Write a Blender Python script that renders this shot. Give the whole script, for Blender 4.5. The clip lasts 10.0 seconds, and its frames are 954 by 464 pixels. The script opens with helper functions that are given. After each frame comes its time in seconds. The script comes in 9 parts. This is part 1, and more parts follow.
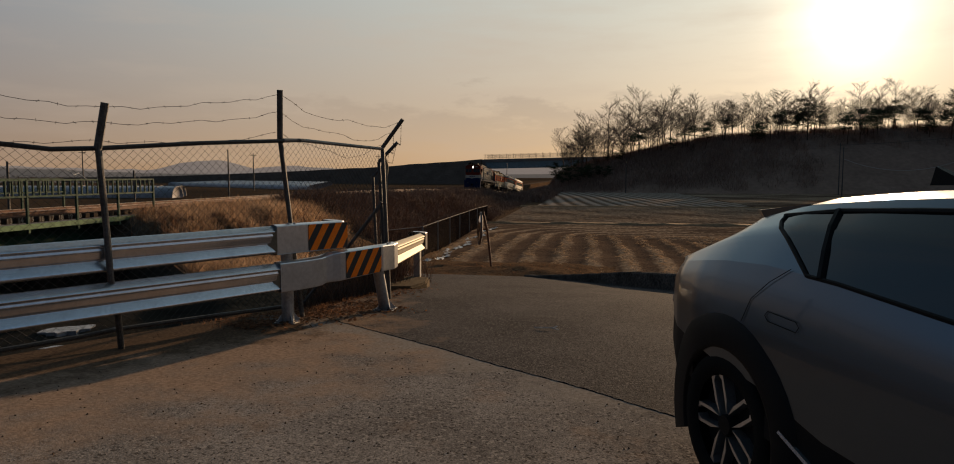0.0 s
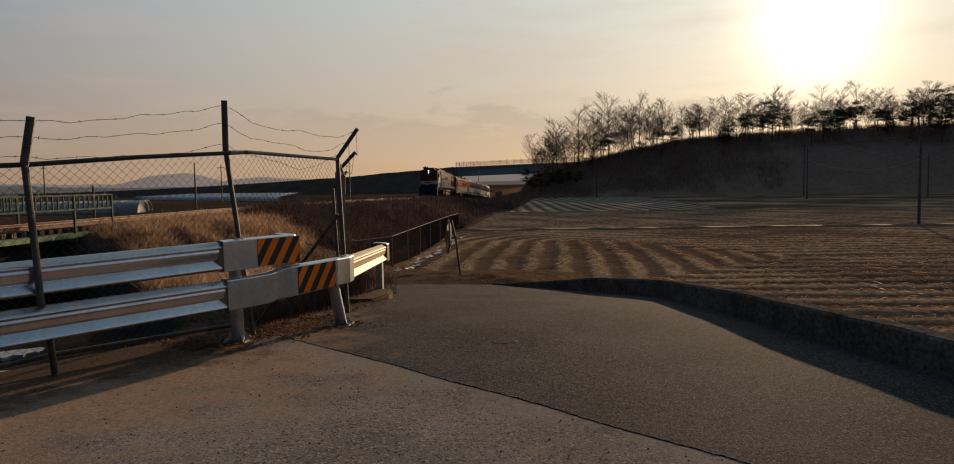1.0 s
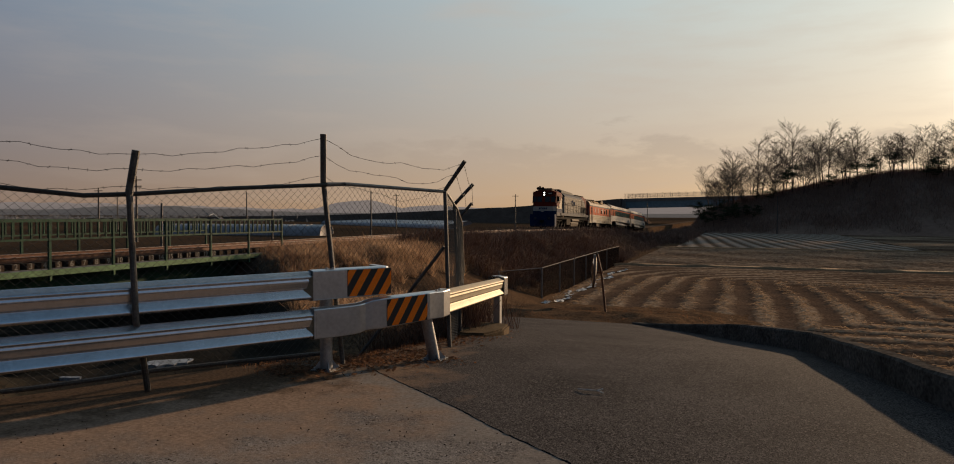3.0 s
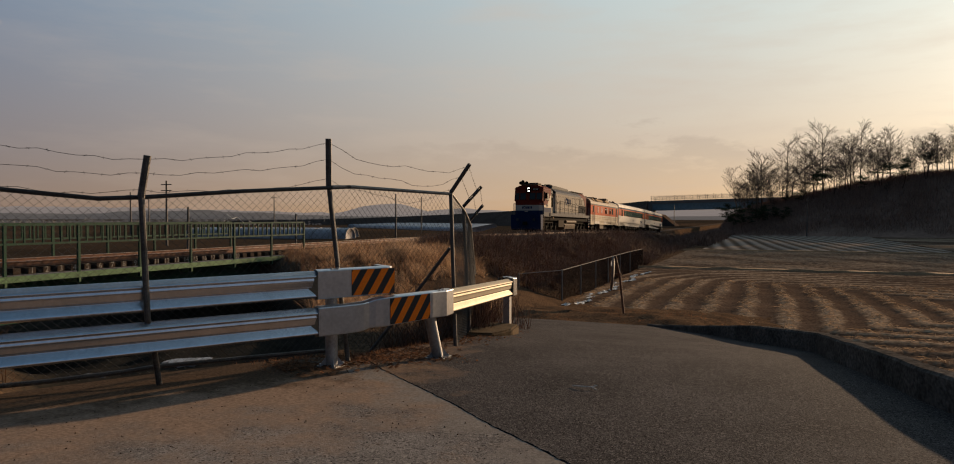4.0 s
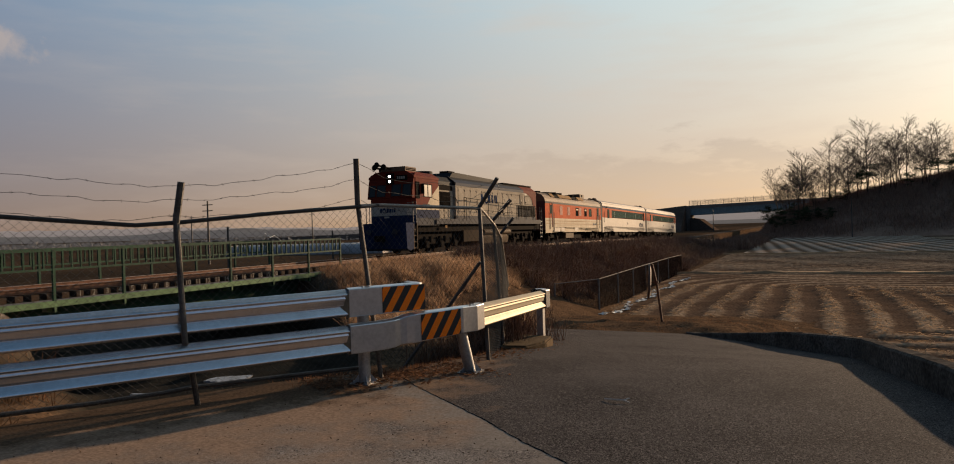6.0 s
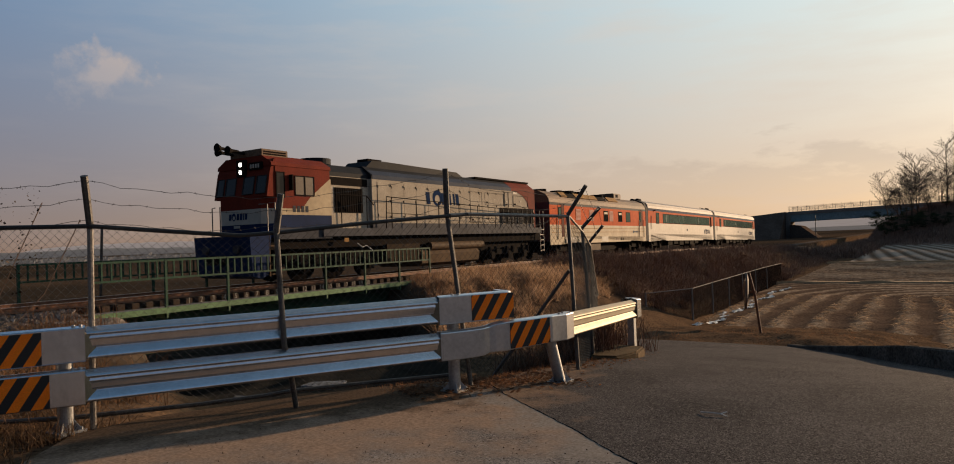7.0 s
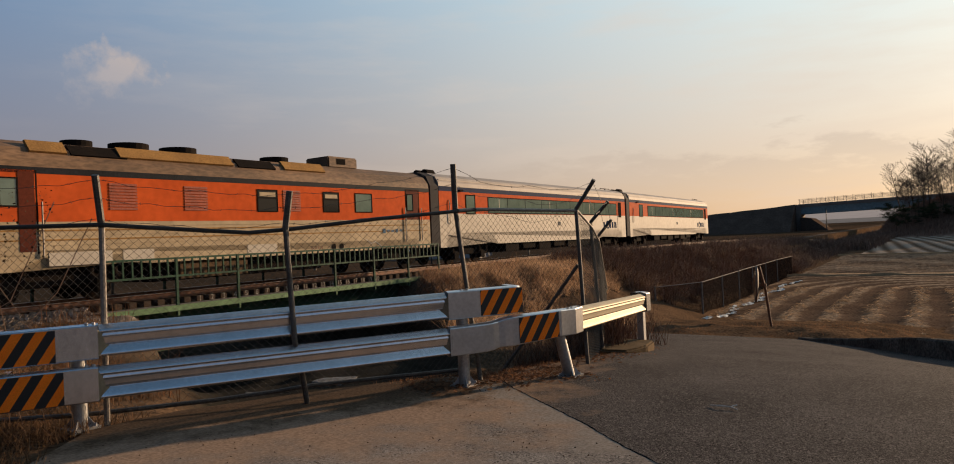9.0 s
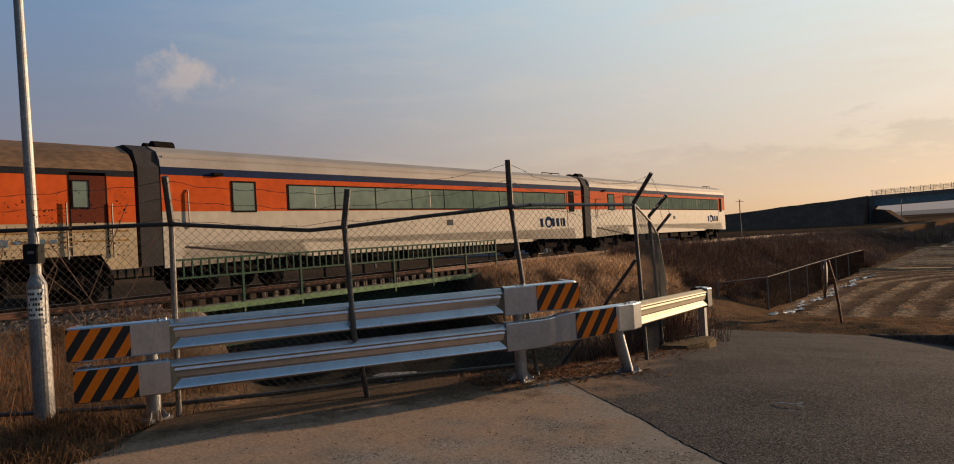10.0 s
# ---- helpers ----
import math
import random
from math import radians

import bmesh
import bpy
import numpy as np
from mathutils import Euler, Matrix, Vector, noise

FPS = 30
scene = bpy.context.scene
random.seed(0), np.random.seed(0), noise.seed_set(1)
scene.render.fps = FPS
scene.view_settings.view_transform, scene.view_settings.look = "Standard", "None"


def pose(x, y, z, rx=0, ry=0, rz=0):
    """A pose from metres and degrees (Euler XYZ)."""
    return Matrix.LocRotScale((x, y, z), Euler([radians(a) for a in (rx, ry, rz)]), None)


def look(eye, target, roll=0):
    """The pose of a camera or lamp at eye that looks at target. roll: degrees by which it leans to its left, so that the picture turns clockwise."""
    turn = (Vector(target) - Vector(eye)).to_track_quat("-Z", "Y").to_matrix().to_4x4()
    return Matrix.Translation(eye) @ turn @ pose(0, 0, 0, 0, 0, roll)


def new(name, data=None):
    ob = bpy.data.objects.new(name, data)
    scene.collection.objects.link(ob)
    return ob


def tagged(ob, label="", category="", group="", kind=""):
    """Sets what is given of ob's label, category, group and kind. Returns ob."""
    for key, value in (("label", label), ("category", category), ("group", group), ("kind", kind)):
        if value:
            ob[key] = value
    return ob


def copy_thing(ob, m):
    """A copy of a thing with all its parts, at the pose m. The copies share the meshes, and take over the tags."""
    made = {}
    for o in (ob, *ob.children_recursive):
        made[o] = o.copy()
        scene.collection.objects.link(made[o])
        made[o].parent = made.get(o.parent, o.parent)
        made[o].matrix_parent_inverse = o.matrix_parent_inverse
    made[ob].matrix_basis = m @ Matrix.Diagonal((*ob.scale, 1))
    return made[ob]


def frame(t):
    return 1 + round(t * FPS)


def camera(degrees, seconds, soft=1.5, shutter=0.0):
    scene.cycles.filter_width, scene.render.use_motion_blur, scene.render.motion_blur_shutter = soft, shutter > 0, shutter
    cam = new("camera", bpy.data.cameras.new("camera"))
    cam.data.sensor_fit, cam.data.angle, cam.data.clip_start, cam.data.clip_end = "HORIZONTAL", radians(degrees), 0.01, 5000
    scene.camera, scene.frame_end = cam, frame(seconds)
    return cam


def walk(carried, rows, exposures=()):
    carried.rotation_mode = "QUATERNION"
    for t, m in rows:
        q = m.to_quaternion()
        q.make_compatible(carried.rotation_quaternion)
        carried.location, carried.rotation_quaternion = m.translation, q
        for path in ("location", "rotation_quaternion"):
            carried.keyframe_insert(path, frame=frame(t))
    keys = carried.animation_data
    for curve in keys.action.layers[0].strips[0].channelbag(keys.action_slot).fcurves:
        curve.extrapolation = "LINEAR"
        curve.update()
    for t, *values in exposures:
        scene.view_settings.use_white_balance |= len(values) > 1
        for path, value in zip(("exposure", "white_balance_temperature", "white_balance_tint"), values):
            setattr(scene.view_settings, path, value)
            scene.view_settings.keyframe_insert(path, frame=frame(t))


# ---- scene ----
cam = camera(69.2, 10.0, soft=1.0)
PATH = [
    (0, (0.376, -0.774, 1.537), (0.074, 1.197, 1.376), 0.08),
    (0.5, (0.367, -0.685, 1.551), (0.181, 1.300, 1.389), -2.75),
    (1, (0.547, -0.551, 1.551), (0.321, 1.431, 1.411), -1.08),
    (1.5, (0.731, -0.345, 1.552), (0.432, 1.624, 1.374), -1.32),
    (2, (0.864, -0.054, 1.586), (0.650, 1.931, 1.480), -0.37),
    (2.5, (1.119, -0.017, 1.586), (0.632, 1.922, 1.537), -0.63),
    (2.7, (1.195, 0.014, 1.601), (0.575, 1.915, 1.545), 0.39),
    (4, (1.667, -0.091, 1.579), (0.902, 1.757, 1.539), 0.01),
    (4.5, (1.750, -0.053, 1.608), (0.937, 1.774, 1.561), -0.42),
    (5, (1.774, -0.073, 1.611), (0.965, 1.756, 1.600), -1.41),
    (6.3, (1.768, -0.079, 1.628), (0.851, 1.698, 1.628), -1.97),
    (6.5, (1.761, -0.078, 1.620), (0.783, 1.666, 1.636), -2.00),
    (7, (1.762, -0.087, 1.616), (0.682, 1.596, 1.643), -2.06),
    (7.5, (1.751, -0.099, 1.615), (0.644, 1.566, 1.645), -2.17),
    (8, (1.768, -0.131, 1.622), (0.676, 1.545, 1.644), -2.06),
    (8.5, (1.763, -0.103, 1.613), (0.674, 1.574, 1.631), -2.16),
    (9, (1.772, -0.095, 1.612), (0.670, 1.575, 1.627), -2.57),
    (9.5, (1.775, -0.099, 1.607), (0.625, 1.537, 1.621), -2.79),
    (10, (1.804, -0.096, 1.601), (0.567, 1.476, 1.614), -3.14),
]
walk(cam, [(t, look(e, g, r)) for t, e, g, r in PATH], [(0, 0.05, 6800, 10), (1.0, 0.14, 6600, 10), (1.5, 0.12, 6580, 10), (2.0, 0.22, 6550, 10), (2.5, 0.02, 6500, 10), (4, 0.22, 6500, 10), (6.5, 0.42, 6450, 10), (8.5, 0.58, 6450, 10), (10, 0.55, 6450, 10)])

# ---- light: a low hazy sun ahead to the right, and its sky ----
SUN_AZ, SUN_EL = 19.6, 10.8          # degrees right of the track's direction, and above the horizon
SUN = Vector((math.sin(radians(SUN_AZ)) * math.cos(radians(SUN_EL)),
              math.cos(radians(SUN_AZ)) * math.cos(radians(SUN_EL)), math.sin(radians(SUN_EL))))
lamp = bpy.data.lights.new("sun", "SUN")
lamp.energy, lamp.angle, lamp.color = 5.0, radians(1.0), (1.0, 0.69, 0.42)
sun_lamp = new("sun", lamp)
sun_lamp.matrix_basis = look(SUN * 50, (0, 0, 0))

# the sky away from the sun and what the sun's side adds, each low and high
AWAY_LOW, AWAY_HIGH = (1.95, 1.30, 0.95), (0.75, 1.95, 3.50)
SIDE_LOW, SIDE_HIGH = (4.3, 2.55, 1.05), (4.2, 5.2, 4.1)
CLOUD, BANK = (5.2, 4.2, 3.4), (3.0, 2.35, 1.95)
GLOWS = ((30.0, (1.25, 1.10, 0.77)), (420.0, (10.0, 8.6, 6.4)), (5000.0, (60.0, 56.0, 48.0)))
PUFF, PUFF_SIDE, PUFF_COLOUR = Vector((-0.8576, 0.4643, 0.2214)).normalized(), Vector((0.476, 0.879, 0.0)), (3.5, 3.0, 2.8)

world = bpy.data.worlds.new("sky")
scene.world = world
world.use_nodes = True
wt = world.node_tree
wt.nodes.clear()


def wn(kind, **kw):
    nd = wt.nodes.new(kind)
    for k, v in kw.items():
        nd.inputs[k].default_value = v
    return nd


def link(a, b):
    wt.links.new(a, b)


def math_node(op, a, b=None, clamp=False):
    nd = wt.nodes.new("ShaderNodeMath")
    nd.operation, nd.use_clamp = op, clamp
    for i, v in enumerate((a, b)):
        if v is None:
            continue
        if isinstance(v, (int, float)):
            nd.inputs[i].default_value = v
        else:
            link(v, nd.inputs[i])
    return nd.outputs[0]


def vec_node(op, a, b=None, scale=None):
    nd = wt.nodes.new("ShaderNodeVectorMath")
    nd.operation = op
    for i, v in enumerate((a, b)):
        if v is None:
            continue
        if isinstance(v, (tuple, Vector)):
            nd.inputs[i].default_value = v
        else:
            link(v, nd.inputs[i])
    if scale is not None:
        link(scale, nd.inputs["Scale"])
    return nd.outputs["Value"] if op == "DOT_PRODUCT" else nd.outputs[0]


def mix_node(k, a, b):
    nd = wt.nodes.new("ShaderNodeMix")
    nd.data_type = "RGBA"
    link(k, nd.inputs["Factor"])
    for key, v in (("A", a), ("B", b)):
        if isinstance(v, tuple):
            nd.inputs[key].default_value = (*v, 1)
        else:
            link(v, nd.inputs[key])
    return nd.outputs["Result"]


w_out = wt.nodes.new("ShaderNodeOutputWorld")
w_bg = wn("ShaderNodeBackground", Strength=0.1)
w_sky = wt.nodes.new("ShaderNodeTexSky")
w_sky.sky_type, w_sky.sun_disc = "NISHITA", False
w_sky.sun_elevation, w_sky.sun_rotation = radians(SUN_EL), radians(SUN_AZ)
w_sky.air_density, w_sky.dust_density, w_sky.ozone_density = 1.0, 1.6, 3.0
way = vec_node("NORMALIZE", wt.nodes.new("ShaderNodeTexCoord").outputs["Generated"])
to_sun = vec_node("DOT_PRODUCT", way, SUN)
split = wt.nodes.new("ShaderNodeSeparateXYZ")
link(way, split.inputs[0])
height = math_node("MAXIMUM", split.outputs["Z"], 0.0)
# a hazy evening sky: mauve and peach at the horizon, grey-blue above, dimmer away from the sun
rise = math_node("MINIMUM", math_node("POWER", math_node("DIVIDE", height, 0.50, True), 0.85), 0.85)
dim = math_node("ADD", math_node("MULTIPLY", math_node("MINIMUM", to_sun, 0.0), 0.65), 1.0)
away = vec_node("SCALE", mix_node(rise, AWAY_LOW, AWAY_HIGH), scale=dim)
side = vec_node("SCALE", mix_node(rise, SIDE_LOW, SIDE_HIGH), scale=math_node("POWER", math_node("MAXIMUM", to_sun, 0.0), 1.6))
sky = vec_node("ADD", vec_node("ADD", away, side), vec_node("SCALE", w_sky.outputs[0], scale=math_node("ADD", 0.06, 0.0)))
# the sky deepens overhead
deep = math_node("SUBTRACT", 1.0, math_node("MULTIPLY", math_node("DIVIDE", math_node("SUBTRACT", height, 0.34), 0.5, True), 0.55))
sky = vec_node("SCALE", sky, scale=deep)
# thin stretched cloud
w_map = wn("ShaderNodeMapping", Scale=(2.2, 2.2, 13.0))
link(way, w_map.inputs[0])
w_noise = wn("ShaderNodeTexNoise", Scale=1.9, Detail=8.0, Roughness=0.58)
link(w_map.outputs[0], w_noise.inputs["Vector"])
thin = wt.nodes.new("ShaderNodeMapRange")
thin.inputs["From Min"].default_value, thin.inputs["From Max"].default_value, thin.inputs["To Max"].default_value = 0.46, 0.72, 0.42
link(w_noise.outputs["Fac"], thin.inputs[0])
sky = mix_node(math_node("MULTIPLY", thin.outputs[0], math_node("MAXIMUM", to_sun, 0.0)), sky, CLOUD)
# a low grey-mauve bank with a ragged bright top
w_map2 = wn("ShaderNodeMapping", Scale=(5.0, 5.0, 16.0))
link(way, w_map2.inputs[0])
w_noise3 = wn("ShaderNodeTexNoise", Scale=2.2, Detail=7.0, Roughness=0.6)
link(w_map2.outputs[0], w_noise3.inputs["Vector"])
top_edge = math_node("ADD", 0.105, math_node("MULTIPLY", math_node("SUBTRACT", w_noise3.outputs["Fac"], 0.5), 0.19))
under = math_node("DIVIDE", math_node("SUBTRACT", top_edge, split.outputs["Z"]), 0.022, True)
over = math_node("DIVIDE", math_node("SUBTRACT", split.outputs["Z"], 0.035), 0.06, True)
bank = math_node("MULTIPLY", math_node("MULTIPLY", under, over), math_node("DIVIDE", math_node("SUBTRACT", to_sun, 0.45), 0.4, True))
sky = mix_node(math_node("MULTIPLY", bank, 0.27), sky, BANK)
# one small cumulus low over the line's left
puff_u = math_node("DIVIDE", math_node("SUBTRACT", vec_node("DOT_PRODUCT", way, PUFF_SIDE), PUFF.dot(PUFF_SIDE)), 0.062)
puff_v = math_node("DIVIDE", math_node("SUBTRACT", math_node("SUBTRACT", split.outputs["Z"], PUFF.z), math_node("MULTIPLY", puff_u, 0.012)), 0.036)
puff_r = math_node("SQRT", math_node("ADD", math_node("MULTIPLY", puff_u, puff_u), math_node("MULTIPLY", puff_v, puff_v)))
ahead = math_node("GREATER_THAN", vec_node("DOT_PRODUCT", way, PUFF), 0.5)
w_noise2 = wn("ShaderNodeTexNoise", Scale=24.0, Detail=7.0, Roughness=0.6)
link(way, w_noise2.inputs["Vector"])
billow = math_node("MULTIPLY", math_node("SUBTRACT", w_noise2.outputs["Fac"], 0.5), 3.2)
puff = math_node("MULTIPLY", math_node("ADD", math_node("SUBTRACT", 0.9, puff_r), billow), 1.3, True)
puff = math_node("MULTIPLY", puff, math_node("MULTIPLY", ahead, math_node("ADD", math_node("MULTIPLY", math_node("ADD", puff_u, puff_v), 0.25), 0.6), True))
sky = mix_node(puff, sky, PUFF_COLOUR)
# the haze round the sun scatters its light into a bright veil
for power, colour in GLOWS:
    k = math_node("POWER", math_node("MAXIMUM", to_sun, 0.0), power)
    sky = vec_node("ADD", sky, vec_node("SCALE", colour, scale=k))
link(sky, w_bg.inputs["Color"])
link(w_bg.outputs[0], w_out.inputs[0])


# ---- materials ----
def mat(name, colour, rough=0.7, metal=0.0, other=None, scale=6.0, fine=60.0, amount=0.5, bump=0.15, bump_scale=None, spec=0.5, stretch=(1, 1, 1), island=0.0, coat=0.0, relief=0.02):
    """A surface with two scales of variation: broad stains between two colours, and fine grain with relief."""
    m = bpy.data.materials.new(name)
    m.use_nodes = True
    t = m.node_tree
    b = t.nodes["Principled BSDF"]
    b.inputs["Roughness"].default_value, b.inputs["Metallic"].default_value = rough, metal
    b.inputs["Specular IOR Level"].default_value = spec
    b.inputs["Coat Weight"].default_value = coat
    co = t.nodes.new("ShaderNodeTexCoord")
    mp = t.nodes.new("ShaderNodeMapping")
    mp.inputs["Scale"].default_value = stretch
    n1, n2 = t.nodes.new("ShaderNodeTexNoise"), t.nodes.new("ShaderNodeTexNoise")
    n1.inputs["Scale"].default_value, n1.inputs["Detail"].default_value, n1.inputs["Roughness"].default_value = scale, 6, 0.6
    n2.inputs["Scale"].default_value, n2.inputs["Detail"].default_value = fine, 4
    other = other or tuple(c * 0.6 for c in colour)
    r1 = t.nodes.new("ShaderNodeValToRGB")
    r1.color_ramp.elements[0].position, r1.color_ramp.elements[1].position = 0.5 - 0.22, 0.5 + 0.22
    r1.color_ramp.elements[0].color = (*other, 1)
    r1.color_ramp.elements[1].color = (*colour, 1)
    hv = t.nodes.new("ShaderNodeHueSaturation")
    ma = t.nodes.new("ShaderNodeMapRange")
    ma.inputs["To Min"].default_value, ma.inputs["To Max"].default_value = 1 - amount * 0.6, 1 + amount * 0.6
    ma.inputs["From Min"].default_value, ma.inputs["From Max"].default_value = 0.3, 0.7
    bp = t.nodes.new("ShaderNodeBump")
    bp.inputs["Strength"].default_value, bp.inputs["Distance"].default_value = bump, relief
    for a, c in ((co.outputs["Object"], mp.inputs[0]), (mp.outputs[0], n1.inputs["Vector"]), (mp.outputs[0], n2.inputs["Vector"]), (n1.outputs["Fac"], r1.inputs[0]),
                 (r1.outputs[0], hv.inputs["Color"]), (n2.outputs["Fac"], ma.inputs[0]), (ma.outputs[0], hv.inputs["Value"]),
                 (hv.outputs[0], b.inputs["Base Color"]), (n2.outputs["Fac"], bp.inputs["Height"]), (bp.outputs[0], b.inputs["Normal"])):
        t.links.new(a, c)
    if island:
        g = t.nodes.new("ShaderNodeNewGeometry")
        m2 = t.nodes.new("ShaderNodeMapRange")
        m2.inputs["To Min"].default_value, m2.inputs["To Max"].default_value = 1 - island, 1 + island
        mm = t.nodes.new("ShaderNodeMath")
        mm.operation = "MULTIPLY"
        t.links.new(g.outputs["Random Per Island"], m2.inputs[0])
        t.links.new(m2.outputs[0], mm.inputs[0])
        t.links.new(ma.outputs[0], mm.inputs[1])
        t.links.new(mm.outputs[0], hv.inputs["Value"])
    return m


def glowing(name, colour, strength):
    m = bpy.data.materials.new(name)
    m.use_nodes = True
    b = m.node_tree.nodes["Principled BSDF"]
    b.inputs["Base Color"].default_value = (*colour, 1)
    b.inputs["Emission Color"].default_value = (*colour, 1)
    b.inputs["Emission Strength"].default_value = strength
    return m


def blend_by(m, attribute, colour, other, scale, ragged=0.0):
    """Mixes a second noisy colour into a material where the mesh's attribute is high."""
    t = m.node_tree
    b = t.nodes["Principled BSDF"]
    old = b.inputs["Base Color"].links[0].from_socket
    at = t.nodes.new("ShaderNodeAttribute")
    at.attribute_name = attribute
    co = t.nodes.new("ShaderNodeTexCoord")
    n = t.nodes.new("ShaderNodeTexNoise")
    n.inputs["Scale"].default_value, n.inputs["Detail"].default_value = scale, 8
    r = t.nodes.new("ShaderNodeValToRGB")
    r.color_ramp.elements[0].position, r.color_ramp.elements[1].position = 0.35, 0.65
    r.color_ramp.elements[0].color, r.color_ramp.elements[1].color = (*other, 1), (*colour, 1)
    mx = t.nodes.new("ShaderNodeMix")
    mx.data_type = "RGBA"
    for a, c in ((co.outputs["Object"], n.inputs["Vector"]), (n.outputs["Fac"], r.inputs[0]), (at.outputs["Fac"], mx.inputs["Factor"]),
                 (old, mx.inputs["A"]), (r.outputs[0], mx.inputs["B"]), (mx.outputs["Result"], b.inputs["Base Color"])):
        t.links.new(a, c)
    if ragged:      # the edge frays with the noise
        ad, mr = t.nodes.new("ShaderNodeMath"), t.nodes.new("ShaderNodeMapRange")
        ad.operation = "MULTIPLY_ADD"
        ad.inputs[1].default_value = ragged
        mr.inputs["From Min"].default_value, mr.inputs["From Max"].default_value = 0.45 + ragged * 0.22, 0.55 + ragged * 0.62
        n2 = t.nodes.new("ShaderNodeTexNoise")
        n2.inputs["Scale"].default_value, n2.inputs["Detail"].default_value, n2.inputs["Roughness"].default_value = scale * 0.8, 10, 0.7
        for a, c in ((co.outputs["Object"], n2.inputs["Vector"]), (n2.outputs["Fac"], ad.inputs[0]), (at.outputs["Fac"], ad.inputs[2]), (ad.outputs[0], mr.inputs[0]), (mr.outputs[0], mx.inputs["Factor"])):
            t.links.new(a, c)
    return m


def drift(m, point, normal, reach, colour, other, scale=1.6, edges=(0.56, 0.84)):
    """Lays sand along a line on the ground: full at the line, thinning out over its reach in ragged tongues."""
    t = m.node_tree
    b = t.nodes["Principled BSDF"]
    old = b.inputs["Base Color"].links[0].from_socket
    co = t.nodes.new("ShaderNodeTexCoord")
    sub, dot = t.nodes.new("ShaderNodeVectorMath"), t.nodes.new("ShaderNodeVectorMath")
    sub.operation, dot.operation = "SUBTRACT", "DOT_PRODUCT"
    sub.inputs[1].default_value, dot.inputs[1].default_value = point, normal
    n, n2 = t.nodes.new("ShaderNodeTexNoise"), t.nodes.new("ShaderNodeTexNoise")
    n.inputs["Scale"].default_value, n.inputs["Detail"].default_value, n.inputs["Roughness"].default_value = scale, 8, 0.65
    n2.inputs["Scale"].default_value, n2.inputs["Detail"].default_value = 34.0, 4
    far = t.nodes.new("ShaderNodeMapRange")
    far.inputs["From Min"].default_value, far.inputs["From Max"].default_value = reach, 0.0
    edge = t.nodes.new("ShaderNodeMapRange")
    edge.inputs["From Min"].default_value, edge.inputs["From Max"].default_value = edges
    mul = t.nodes.new("ShaderNodeMath")
    mul.operation = "ADD"
    half = t.nodes.new("ShaderNodeMath")
    half.operation = "MULTIPLY"
    half.inputs[1].default_value = 0.5
    r = t.nodes.new("ShaderNodeValToRGB")
    r.color_ramp.elements[0].position, r.color_ramp.elements[1].position = 0.35, 0.65
    r.color_ramp.elements[0].color, r.color_ramp.elements[1].color = (*other, 1), (*colour, 1)
    mx = t.nodes.new("ShaderNodeMix")
    mx.data_type = "RGBA"
    for a, c in ((co.outputs["Object"], sub.inputs[0]), (sub.outputs[0], dot.inputs[0]), (dot.outputs["Value"], far.inputs[0]), (co.outputs["Object"], n.inputs["Vector"]), (co.outputs["Object"], n2.inputs["Vector"]),
                 (far.outputs[0], half.inputs[0]), (half.outputs[0], mul.inputs[0]), (n.outputs["Fac"], mul.inputs[1]), (mul.outputs[0], edge.inputs[0]),
                 (n2.outputs["Fac"], r.inputs[0]), (edge.outputs[0], mx.inputs["Factor"]), (old, mx.inputs["A"]), (r.outputs[0], mx.inputs["B"]), (mx.outputs["Result"], b.inputs["Base Color"])):
        t.links.new(a, c)
    far.clamp = True
    return m


def speck(m, scale, pale, dark, share=0.2):
    """Loose grains of pale and dark stone in a surface, each cell its own."""
    t = m.node_tree
    b = t.nodes["Principled BSDF"]
    old = b.inputs["Base Color"].links[0].from_socket
    co, vo, sp = t.nodes.new("ShaderNodeTexCoord"), t.nodes.new("ShaderNodeTexVoronoi"), t.nodes.new("ShaderNodeSeparateColor")
    vo.inputs["Scale"].default_value = scale
    t.links.new(co.outputs["Object"], vo.inputs["Vector"])
    t.links.new(vo.outputs["Color"], sp.inputs[0])
    for channel, colour in (("Red", pale), ("Green", dark)):
        gt, mx = t.nodes.new("ShaderNodeMapRange"), t.nodes.new("ShaderNodeMix")
        gt.inputs["From Min"].default_value, gt.inputs["From Max"].default_value, gt.inputs["To Max"].default_value = 1 - share * 1.3, 1 - share * 0.4, 0.85
        mx.data_type = "RGBA"
        mx.inputs["B"].default_value = (*colour, 1)
        for a, c in ((sp.outputs[channel], gt.inputs[0]), (gt.outputs[0], mx.inputs["Factor"]), (old, mx.inputs["A"])):
            t.links.new(a, c)
        old = mx.outputs["Result"]
    t.links.new(old, b.inputs["Base Color"])
    return m


